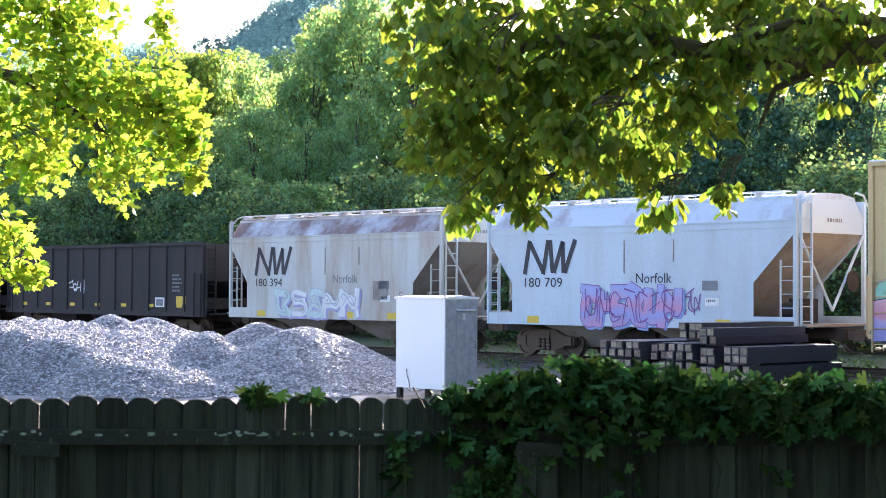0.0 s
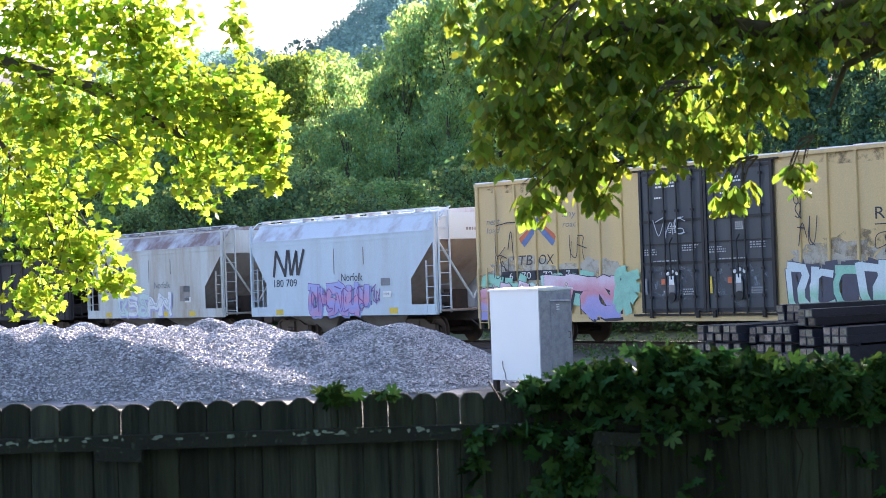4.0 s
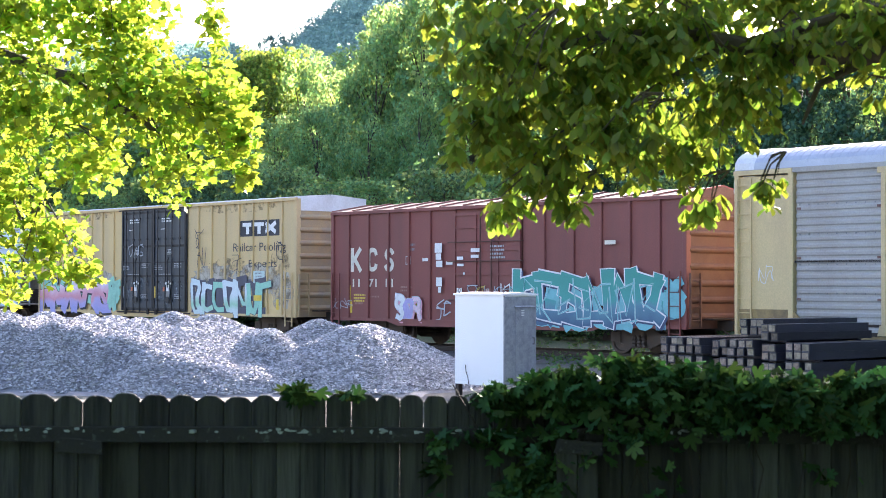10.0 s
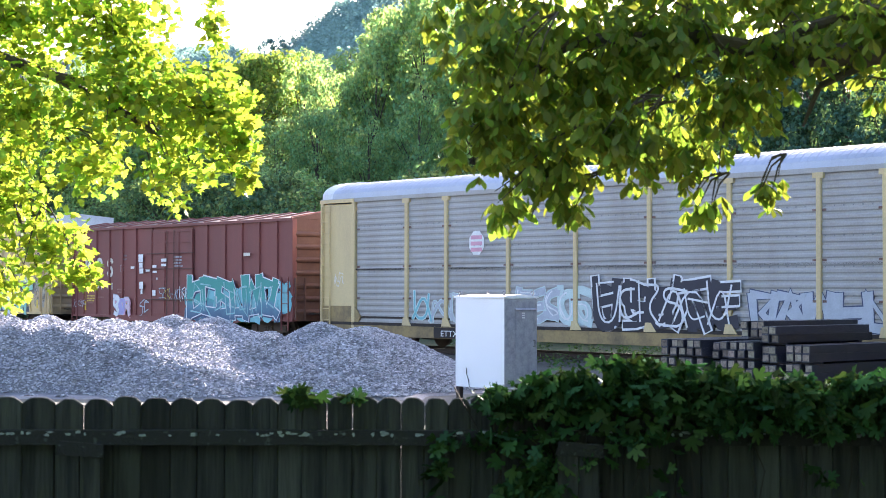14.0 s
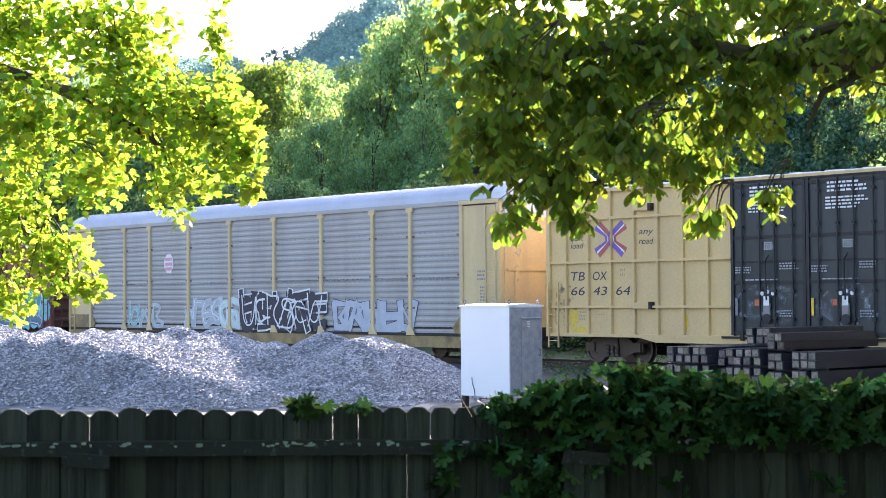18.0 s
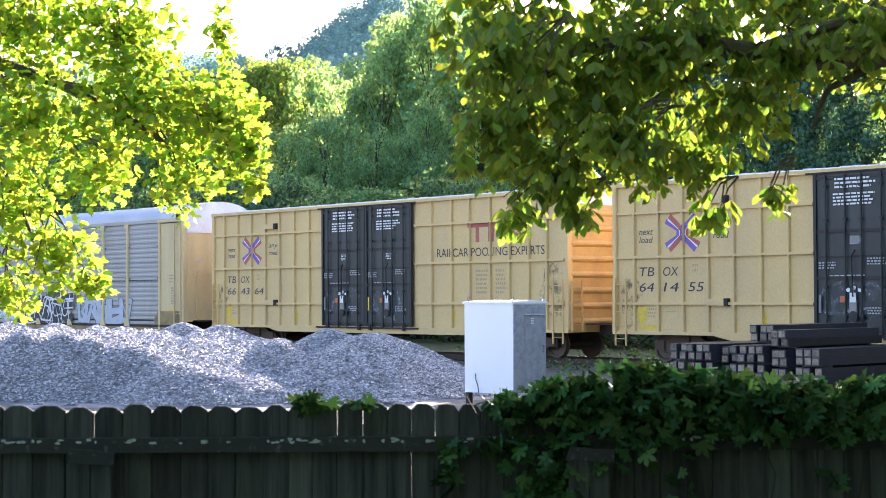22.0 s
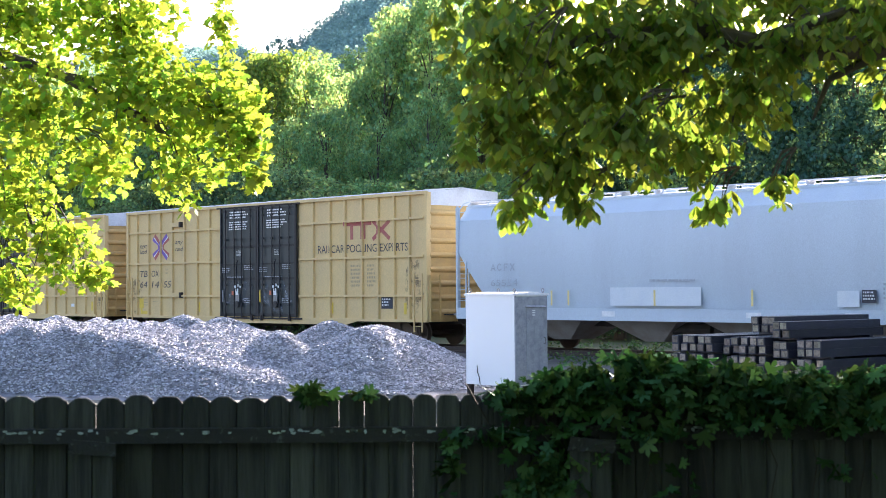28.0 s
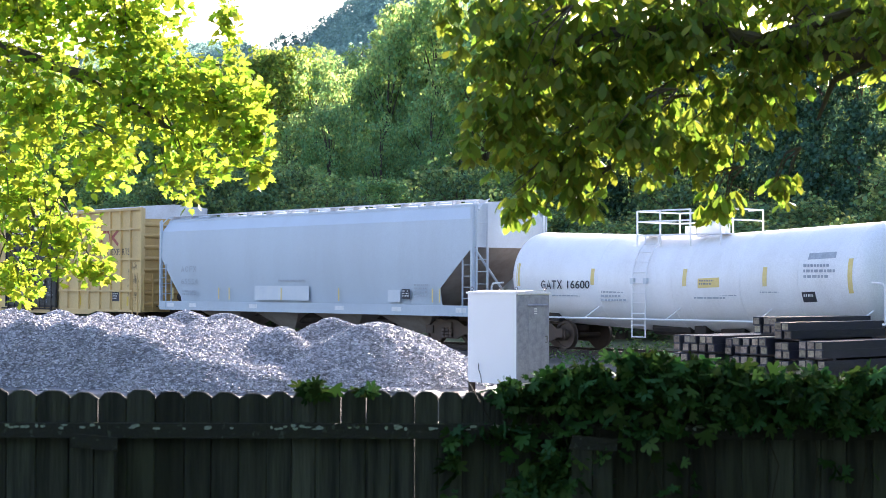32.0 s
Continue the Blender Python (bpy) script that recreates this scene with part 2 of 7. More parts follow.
STENCIL = material("worn_white_stencil", (0.45, 0.46, 0.48), 0.6, scale=9, amount=0.5, second=(0.15, 0.15, 0.17))
FAINT = material("faint_worn_stencil", (0.40, 0.31, 0.17), 0.6, scale=9, amount=0.5, second=(0.50, 0.36, 0.17))
INK = material("black_lettering_paint", (0.035, 0.035, 0.045), 0.6, scale=6, second=(0.08, 0.08, 0.09), amount=0.4)
CREAM = material("cream_marking_paint", (0.70, 0.66, 0.56), 0.6, scale=6, amount=0.4)
FADED = material("faded_pale_stencil", (0.36, 0.20, 0.17), 0.65, scale=9, amount=0.6, second=(0.22, 0.09, 0.08))
GREY_INK = material("faded_grey_lettering", (0.22, 0.23, 0.25), 0.6, scale=6)
PATCH_PALE = material("pale_fresh_paint", (0.66, 0.70, 0.72), 0.5, second=(0.58, 0.64, 0.68), amount=0.6, scale=3)
WORN_INK = material("worn_pale_grey_lettering", (0.36, 0.40, 0.44), 0.6, scale=9, second=(0.50, 0.54, 0.58), amount=0.7)
PALE_YELLOW = material("faded_yellow_strip", (0.80, 0.62, 0.22), 0.45, second=(0.78, 0.68, 0.36), amount=0.6, scale=8)
MARK_YELLOW = material("yellow_reflective_strip", (0.75, 0.52, 0.06), 0.4, scale=8)
MARK_RED = material("faded_red_marking", (0.44, 0.10, 0.09), 0.6, scale=5, second=(0.42, 0.20, 0.12), amount=0.6)
MARK_ORANGE = material("orange_red_marking", (0.62, 0.16, 0.07), 0.6, scale=5)
MARK_BLUE = material("blue_marking", (0.14, 0.20, 0.38), 0.6, scale=5)
MARK_VIOLET = material("violet_blue_marking", (0.22, 0.12, 0.42), 0.6, scale=5)
SPRAY = {k: material("spray_paint_" + k, c, 0.55, second=[v * 0.75 for v in c], amount=0.6, scale=4, fine=30, bump=0.02) for k, c in {
    "white": (0.75, 0.76, 0.76), "pale": (0.55, 0.68, 0.66), "aqua": (0.18, 0.50, 0.54), "mint": (0.30, 0.62, 0.48),
    "pink": (0.72, 0.36, 0.44), "blush": (0.76, 0.58, 0.64), "lilac": (0.42, 0.38, 0.66), "blue": (0.24, 0.34, 0.62), "violet": (0.25, 0.10, 0.32),
    "black": (0.03, 0.03, 0.045), "navy": (0.05, 0.07, 0.14), "gold": (0.70, 0.46, 0.10), "dusk": (0.085, 0.085, 0.115), "silver": (0.46, 0.50, 0.55)}.items()}


def thin_paint(name, colour, cover=0.5, scale=3.0):
    """A thin coat that breaks up at its edges and lets the surface under it through."""
    m = material(name, colour, 0.75, second=[v * 0.7 for v in colour], amount=0.6, scale=5, fine=30, bump=0.02)
    n, link = m.node_tree.nodes, m.node_tree.links.new
    co, cloud, ramp, mix, clear = n.new("ShaderNodeTexCoord"), n.new("ShaderNodeTexNoise"), n.new("ShaderNodeMapRange"), n.new("ShaderNodeMixShader"), n.new("ShaderNodeBsdfTransparent")
    cloud.inputs["Scale"].default_value, cloud.inputs["Detail"].default_value, cloud.inputs["Roughness"].default_value = scale, 6, 0.65
    for socket, v in zip(("From Min", "From Max", "To Min", "To Max"), (0.60 - 0.3 * cover, 0.82 - 0.3 * cover, 0.0, 0.85)):
        ramp.inputs[socket].default_value = v
    out = n["Material Output"].inputs["Surface"]
    paint = out.links[0].from_socket
    link(co.outputs["Object"], cloud.inputs["Vector"])
    link(cloud.outputs["Fac"], ramp.inputs["Value"])
    link(ramp.outputs["Result"], mix.inputs[0])
    link(clear.outputs[0], mix.inputs[1])
    link(paint, mix.inputs[2])
    link(mix.outputs[0], out)
    return m


WASH = thin_paint("pale_overspray", (0.58, 0.53, 0.44), 0.95, 2.2)
GRIME = thin_paint("brown_road_grime", (0.30, 0.215, 0.125), 0.42, 3.5)
SMEAR = thin_paint("grey_paint_smear", (0.34, 0.37, 0.40), 0.34, 4.5)


def spray_fade(name, stops):
    """Spray paint that fades from colour to colour up the car's side; stops: height in metres and colour."""
    m = SPRAY["white"].copy()
    m.name = "spray_paint_" + name
    n, link = m.node_tree.nodes, m.node_tree.links.new
    co, split, level, ramp = n.new("ShaderNodeTexCoord"), n.new("ShaderNodeSeparateXYZ"), n.new("ShaderNodeMapRange"), n.new("ShaderNodeValToRGB")
    low, high = stops[0][0], stops[-1][0]
    cloud, shift = n.new("ShaderNodeTexNoise"), n.new("ShaderNodeMath")
    cloud.inputs["Scale"].default_value = 1.6
    shift.operation, shift.inputs[1].default_value, shift.inputs[2].default_value = "MULTIPLY_ADD", 0.7, -0.35
    total = n.new("ShaderNodeMath")
    link(co.outputs["Object"], split.inputs[0])
    link(co.outputs["Object"], cloud.inputs["Vector"])
    link(cloud.outputs["Fac"], shift.inputs[0])
    link(split.outputs["Z"], total.inputs[0])
    link(shift.outputs[0], total.inputs[1])
    level.inputs["From Min"].default_value, level.inputs["From Max"].default_value = low, high
    link(total.outputs[0], level.inputs["Value"])
    for k, (z, colour) in enumerate(stops):
        at = (z - low) / (high - low)
        stop = ramp.color_ramp.elements[0] if k == 0 else ramp.color_ramp.elements[-1] if k == len(stops) - 1 else ramp.color_ramp.elements.new(at)
        stop.position, stop.color = at, (*colour, 1)
    link(level.outputs[0], ramp.inputs["Fac"])
    link(ramp.outputs["Color"], n["Hue/Saturation/Value"].inputs["Color"])
    SPRAY[name] = m


spray_fade("sunset", ((0.95, (0.34, 0.33, 0.62)), (1.25, (0.45, 0.36, 0.62)), (1.42, (0.66, 0.28, 0.34)), (1.65, (0.70, 0.36, 0.44)), (1.95, (0.76, 0.60, 0.68))))
spray_fade("haze", ((0.95, (0.50, 0.30, 0.50)), (1.25, (0.34, 0.36, 0.68)), (1.55, (0.62, 0.30, 0.46)), (1.9, (0.36, 0.40, 0.70))))
spray_fade("ice", ((0.9, (0.60, 0.70, 0.70)), (1.2, (0.34, 0.62, 0.45)), (1.55, (0.66, 0.74, 0.76)), (2.1, (0.62, 0.72, 0.74))))
spray_fade("lagoon", ((0.9, (0.06, 0.13, 0.22)), (1.3, (0.10, 0.26, 0.34)), (1.55, (0.05, 0.34, 0.31)), (2.2, (0.04, 0.30, 0.26))))
BARK = material("grey_brown_bark", (0.085, 0.070, 0.055), 0.9, second=(0.045, 0.038, 0.032), scale=6, fine=30, bump=0.7)
VINE_STEM = material("dark_vine_stem", (0.022, 0.019, 0.014), 0.9, second=(0.012, 0.011, 0.009), scale=8)
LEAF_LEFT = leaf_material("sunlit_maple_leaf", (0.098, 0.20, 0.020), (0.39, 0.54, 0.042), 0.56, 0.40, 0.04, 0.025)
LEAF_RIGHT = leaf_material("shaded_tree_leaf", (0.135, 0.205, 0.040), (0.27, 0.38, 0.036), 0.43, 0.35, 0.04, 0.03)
LEAF_VINE = leaf_material("creeper_leaf", (0.028, 0.082, 0.027), (0.034, 0.085, 0.018), 0.14, 0.55, 0.05, 0.012)
# brighter than such leaves are: haze over the wood put into the colour
LEAF_WOOD = leaf_material("woodland_leaf", (0.13, 0.28, 0.15), (0.38, 0.54, 0.15), 0.50, 0.36, 0.05, 0.01)
# yellower copy of the woodland leaf: sunlight on some crowns put into the colour
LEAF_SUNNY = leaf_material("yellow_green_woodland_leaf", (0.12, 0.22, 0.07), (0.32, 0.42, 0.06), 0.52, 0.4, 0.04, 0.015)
# two darker copies of the woodland leaf, with shade put into their colours
LEAF_SHADED = leaf_material("shaded_woodland_leaf", (0.058, 0.135, 0.085), (0.22, 0.33, 0.09), 0.45, 0.55, 0.05, 0.015)
LEAF_DEEP_SHADE = leaf_material("deep_shade_leaf", (0.04, 0.115, 0.085), (0.14, 0.24, 0.08), 0.3, 0.5, 0.04, 0.015)
# haze of the distance put into these pale blue-green leaf colours
LEAF_HAZY = leaf_material("hillside_leaf", (0.20, 0.35, 0.33), (0.30, 0.48, 0.40), 0.4, 0.22, 0.02, 0.0)
WEED = leaf_material("weed_leaf", (0.06, 0.13, 0.03), (0.12, 0.22, 0.035), 0.35)


# ---- building helpers ----
class Shape:
    """Vertices and faces gathered for one mesh."""

    def __init__(self):
        self.v, self.f = [], []

    def add(self, v, f):
        k = len(self.v)
        self.v.extend(v)
        self.f.extend([tuple(k + i for i in q) for q in f])
        return self

    def box(self, x0, x1, y0, y1, z0, z1, c=0.0):
        """A box; c: the width of the chamfer along its edges that run in x and z on the near side."""
        if c:
            outline = [(x0 + c, y0), (x1 - c, y0), (x1, y0 + c), (x1, y1), (x0, y1), (x0, y0 + c)]
            return self.prism([(x, y) for x, y in outline], "z", z0, z1)
        return self.add([(x, y, z) for x in (x0, x1) for y in (y0, y1) for z in (z0, z1)],
                        [(0, 1, 3, 2), (4, 6, 7, 5), (0, 4, 5, 1), (2, 3, 7, 6), (0, 2, 6, 4), (1, 5, 7, 3)])

    def prism(self, outline, axis, a, b):
        """An outline pushed from a to b along an axis; the outline is given in the two other axes, in order."""
        n = len(outline)
        put = {"x": lambda p, q: (q, p[0], p[1]), "y": lambda p, q: (p[0], q, p[1]), "z": lambda p, q: (p[0], p[1], q)}[axis]
        v = [put(p, a) for p in outline] + [put(p, b) for p in outline]
        f = [(i, (i + 1) % n, n + (i + 1) % n, n + i) for i in range(n)] + [tuple(range(n))[::-1], tuple(range(n, 2 * n))]
        return self.add(v, f)

    def rod(self, p, q, r, n=6, r2=None):
        p, q = Vector(p), Vector(q)
        d = (q - p).normalized()
        s = d.cross(Vector((0, 0, 1)) if abs(d.z) < 0.9 else Vector((1, 0, 0))).normalized()
        t = d.cross(s)
        r2 = r if r2 is None else r2
        v = [tuple(e + (s * math.cos(a) + t * math.sin(a)) * w) for e, w in ((p, r), (q, r2)) for a in [2 * math.pi * i / n for i in range(n)]]
        f = [(i, (i + 1) % n, n + (i + 1) % n, n + i) for i in range(n)] + [tuple(range(n))[::-1], tuple(range(n, 2 * n))]
        return self.add(v, f)

    def path(self, points, r, n=6):
        for p, q in zip(points, points[1:]):
            self.rod(p, q, r, n)
        return self

    def lathe(self, profile, axis, centre, n=24):
        """A profile of (along, radius) turned round an axis through the centre."""
        v, f = [], []
        for a, r in profile:
            for i in range(n):
                c, s = r * math.cos(2 * math.pi * i / n), r * math.sin(2 * math.pi * i / n)
                o = {"x": (a, c, s), "y": (c, a, s), "z": (c, s, a)}[axis]
                v.append(tuple(o[k] + centre[k] for k in range(3)))
        for j in range(len(profile) - 1):
            f += [(j * n + i, j * n + (i + 1) % n, (j + 1) * n + (i + 1) % n, (j + 1) * n + i) for i in range(n)]
        f += [tuple(range(n))[::-1], tuple(range((len(profile) - 1) * n, len(profile) * n))]
        return self.add(v, f)

    def mesh(self, name, mat, smooth=False):
        me = bpy.data.meshes.new(name)
        me.from_pydata(self.v, [], self.f)
        bm = bmesh.new()
        bm.from_mesh(me)
        bmesh.ops.recalc_face_normals(bm, faces=bm.faces)
        bm.to_mesh(me)
        bm.free()
        me.materials.append(mat)
        if smooth:
            me.polygons.foreach_set("use_smooth", [True] * len(me.polygons))
            me.set_sharp_from_angle(angle=radians(40))
        return me


SINGLE = {"slope_sheet", "emblem_stroke", "door_track", "hatch", "bracket", "grab_rail", "brake_gear", "running_board", "locking_rod", "valve_housing", "rust_seam"}


def pieces(shape):
    """The separate pieces of a shape, each as a shape of its own."""
    root = list(range(len(shape.v)))

    def top(a):
        while root[a] != a:
            root[a] = root[root[a]]
            a = root[a]
        return a
    for f in shape.f:
        for a in f[1:]:
            root[top(a)] = top(f[0])
    groups = {}
    for f in shape.f:
        groups.setdefault(top(f[0]), []).append(f)
    out = []
    for faces in groups.values():
        used = sorted({a for f in faces for a in f})
        place = {a: k for k, a in enumerate(used)}
        s = Shape()
        s.v, s.f = [shape.v[a] for a in used], [tuple(place[a] for a in f) for f in faces]
        out.append(s)
    return out


def part(name, shape, mat, parent, label="", smooth=False):
    if name in SINGLE and isinstance(shape, Shape):
        whole = pieces(shape)
        for s in whole[1:]:
            SINGLE.discard(name)
            part(name, s, mat, parent, label, smooth)
            SINGLE.add(name)
        shape = whole[0]
    me = shape.mesh(name, mat, smooth) if isinstance(shape, Shape) else shape
    ob = new(name, me)
    ob.parent = parent
    if label:
        tagged(ob, label)
    return ob


def thing(name, label, category, group="", m=None):
    ob = tagged(new(name), label, category, group)
    ob.matrix_basis = m or Matrix()
    return ob


def setting(name, shape, mat, label, kind="structure", smooth=False):
    me = shape.mesh(name, mat, smooth) if isinstance(shape, Shape) else shape
    return tagged(new(name, me), label, "", "", kind)


def lettering(parent, words, x, z, height, mat, y, wide=0.0, slant=0.0, bold=0.0, turn=0):
    """Words on a car's side, their lower left corner at x, z; wide: stretched to that width. turn: on an end that faces x."""
    font = bpy.data.curves.new("letters", "FONT")
    font.body, font.size, font.shear, font.offset, font.resolution_u = words, 1.0, slant, bold, 3
    ob = bpy.data.objects.new("letters", font)
    me = bpy.data.meshes.new_from_object(ob)
    bpy.data.objects.remove(ob)
    v = np.array([tuple(q.co) for q in me.vertices])
    low, high = v.min(0), v.max(0)
    k = height / (high[1] - low[1])
    kx = wide / (high[0] - low[0]) if wide else k
    for q in me.vertices:
        a, b = (q.co.x - low[0]) * kx, (q.co.y - low[1]) * k
        q.co = (x + a, y, z + b) if not turn else (x, y + a, z + b)
    whole = Shape().add([tuple(q.co) for q in me.vertices], [tuple(f.vertices) for f in me.polygons])
    bpy.data.meshes.remove(me)
    return [part("letter", one, mat, parent) for one in pieces(whole)]


def bars(parent, x, z, w, h, rows, mat, y, seed=1, name="stencil_text", end=False):
    """Small print that cannot be read: rows of short bars; on an end that faces x, or on a side."""
    rnd, s = random.Random(seed), Shape()
    step = h / rows
    for r in range(rows):
        a = 0.0
        top = z + h - r * step
        last = w * rnd.uniform(0.7, 1)
        while a < last:
            b = min(last, a + rnd.uniform(0.05, 0.14) * max(w, 0.4))
            at = (lambda q: (x, y + q)) if end else (lambda q: (x + q, y))
            s.add([(*at(a), top - step * 0.52), (*at(b), top - step * 0.52), (*at(b), top), (*at(a), top)], [(0, 1, 2, 3)])
            a = b + 0.03
    return tagged(part(name, s, mat, parent), kind="stuff")


def panel(parent, name, x0, x1, z0, z1, mat, y, label=""):
    return part(name, Shape().box(x0, x1, y, y + 0.004, z0, z1), mat, parent, label)


def stroke(s, points, w, y):
    """A thick flat stroke along a line of points, with mitred bends."""
    p = [Vector((a, b)) for a, b in points]
    left, right = [], []
    for i, q in enumerate(p):
        d = ((p[i + 1] - q).normalized() if i + 1 < len(p) else Vector((0, 0))) + ((q - p[i - 1]).normalized() if i else Vector((0, 0)))
        d = d.normalized() if d.length > 1e-4 else Vector((1, 0))
        o = Vector((-d.y, d.x)) * w / 2
        ext = d * w * 0.25 * (-1 if i == 0 else 1 if i == len(p) - 1 else 0)
        left.append(q + o + ext)
        right.append(q - o + ext)
    v = [(q.x, y, q.y) for q in left + right]
    n = len(p)
    s.add(v, [(i, i + 1, n + i + 1, n + i) for i in range(n - 1)])


def stain(parent, x0, x1, z0, z1, seed, mat, y, label=""):
    """A ragged coat on a car's side, thin at its rim."""
    rnd = random.Random(seed)
    ring = []
    for i in range(30):
        a = 2 * math.pi * i / 30
        r = rnd.uniform(0.72, 1.05)
        ring.append(((x0 + x1) / 2 + (x1 - x0) / 2 * r * math.cos(a), y, (z0 + z1) / 2 + (z1 - z0) / 2 * r * math.sin(a)))
    return tagged(part("stain", Shape().add(ring, [tuple(range(30))]), mat, parent, label), kind="stuff")


def rounded(line, times=2):
    """A line with its corners cut again and again, so that it bends like a sprayed stroke."""
    for _ in range(times):
        out = [line[0]]
        for (a, b), (c, d) in zip(line, line[1:]):
            out += [(a * 0.75 + c * 0.25, b * 0.75 + d * 0.25), (a * 0.25 + c * 0.75, b * 0.25 + d * 0.75)]
        line = out + [line[-1]]
    return line


GLYPHS = [[(0.1, 0), (0.15, 1)], [(0.1, 1), (0.9, 0.92), (0.45, 0.45), (0.9, 0.05)], [(0.05, 0), (0.5, 1), (0.95, 0)], [(0.9, 0.9), (0.2, 0.95), (0.1, 0.5), (0.85, 0.45), (0.8, 0.05), (0.1, 0.08)],
          [(0.15, 1), (0.2, 0.05), (0.9, 0.1)], [(0.85, 0.85), (0.3, 0.95), (0.08, 0.5), (0.3, 0.06), (0.9, 0.18)], [(0.1, 0), (0.12, 1), (0.8, 0.1), (0.92, 1)], [(0.12, 1), (0.2, 0.1), (0.7, 0.05), (0.88, 1)], [(0.1, 0.95), (0.9, 1)], [(0.15, 0.5), (0.85, 0.55)]]


def graffiti(parent, x0, x1, z0, z1, seed, fills, edge, back="", glyphs=5, wild=0.12, y=-1.66, label="", thick=0.17, rim=0.09, shade="", shine="", bend=2):
    """Spray-painted lettering without words: thick crooked strokes in rimmed colours, glyph by glyph, over a cloud of paint, with a thrown shade and light strokes inside."""
    rnd = random.Random(seed)
    w, h = (x1 - x0) / glyphs, z1 - z0
    if back:
        n = 44
        ring = []
        for i in range(n):
            a = 2 * math.pi * i / n
            r = rnd.uniform(0.86, 1.06)
            ring.append(((x0 + x1) / 2 + (x1 - x0) / 2 * r * max(-1, min(1, 1.3 * math.cos(a))), y, (z0 + z1) / 2 + h / 2 * r * max(-0.95, min(1, 1.3 * math.sin(a)))))
        part("graffiti", Shape().add(ring, [tuple(range(n))]), SPRAY[back], parent)
    for g in range(glyphs):
        dark, rims, inner, light = Shape(), Shape(), Shape(), Shape()
        for layer, form in enumerate(rnd.sample(GLYPHS, 2)):
            d = 0.0005 * layer + 0.00025 * (g % 2)
            line = []
            for a, b in form:
                line.append((x0 + (g + a * 1.12 - 0.06 + rnd.uniform(-wild, wild)) * w, z0 + (0.06 + 0.86 * b + rnd.uniform(-wild, wild) * 0.8) * h))
            line = rounded([(min(max(a, x0), x1), min(max(b, z0), z1)) for a, b in line], bend)
            t = thick * rnd.uniform(0.8, 1.25) * min(1.0, h)
            stroke(dark, [(a + 0.07, max(z0, b - 0.06)) for a, b in line], t + rim, y - 0.002 - d)
            stroke(rims, line, t + rim, y - 0.004 - d)
            stroke(inner, line, t, y - 0.007 - d)
            stroke(light, [(a - t * 0.18, b + t * 0.15) for a, b in line[len(line) // 4:len(line) * 3 // 4 + 1]], t * 0.22, y - 0.009 - d)
        if shade:
            part("graffiti_shade", dark, SPRAY[shade], parent)
        part("graffiti", rims, SPRAY[edge], parent, (label or "spray-painted lettering") if g == 0 else "")
        if rim > 0.01:
            part("graffiti_fill", inner, SPRAY[fills[rnd.randrange(len(fills))]], parent)
        if shine:
            part("graffiti_light", light, SPRAY[shine], parent)


def ladder(parent, x0, x1, z0, z1, n, mat, y, r=0.013, name="ladder"):
    s = Shape()
    for x in (x0, x1):
        s.box(x - 0.014, x + 0.014, y - 0.025, y + 0.025, z0, z1)
    for i in range(n):
        z = z0 + (z1 - z0) * (i + 0.5) / n
        s.rod((x0, y, z), (x1, y, z), r)
    return part(name, s, mat, parent)


def end_ladder(parent, x, y0, y1, z0, z1, n, mat, name="ladder"):
    s = Shape()
    for y in (y0, y1):
        s.box(x - 0.03, x + 0.03, y - 0.02, y + 0.02, z0, z1)
    for i in range(n):
        z = z0 + (z1 - z0) * (i + 0.5) / n
        s.rod((x, y0, z), (x, y1, z), 0.016)
    return part(name, s, mat, parent)


# ---- ground and tracks ----
ALONG = Vector((math.sin(TRACK_TURN), -math.cos(TRACK_TURN), 0))  # along the track, towards the near right
ACROSS = Vector((math.cos(TRACK_TURN), math.sin(TRACK_TURN), 0))  # away from the viewer
LINE = pose(0, 0, 0, 0, 0, math.degrees(math.atan2(ALONG.y, ALONG.x)))  # x along the track, y across it
GROUND_Z = -0.30


def on_line(s, across, z=0.0):
    """The pose of a thing on the train's line: s metres towards the far left, across from the near side."""
    return Matrix.Translation(-ALONG * s + ACROSS * (SIDE + across) + Vector((0, 0, z))) @ LINE


def sheet(name, xs, ys, height, mat, label, kind="structure"):
    v = [(x, y, height(x, y)) for y in ys for x in xs]
    n = len(xs)
    f = [(j * n + i, j * n + i + 1, (j + 1) * n + i + 1, (j + 1) * n + i) for j in range(len(ys) - 1) for i in range(n - 1)]
    me = bpy.data.meshes.new(name)
    me.from_pydata(v, [], f)
    me.materials.append(mat)
    me.polygons.foreach_set("use_smooth", [True] * len(f))
    return tagged(new(name, me), label, "", "", kind)


def skyline(column):
    """How high the wooded slope stands against the sky, as rise over distance, by the bearing (x over y)."""
    marks = ((-9.0, 0.10), (-0.40, 0.135), (-0.165, 0.143), (-0.131, 0.143), (-0.105, 0.134), (-0.085, 0.142), (-0.066, 0.157), (-0.046, 0.172), (-0.028, 0.178), (0.0, 0.172), (0.02, 0.145), (0.128, 0.132), (0.150, 0.13), (0.5, 0.13), (9.0, 0.1))
    for (a, p), (b, q) in zip(marks, marks[1:]):
        if a <= column <= b:
            return p + (q - p) * (column - a) / (b - a)
    return 0.12


def treetop(x, y):
    """The height of the crowns over a place on the slope."""
    f = min(1.0, max(0.0, (y - 88.0) / 120.0))
    return EYE + y * (0.062 + (skyline(x / max(y, 20.0)) - 0.062) * f ** 0.85)


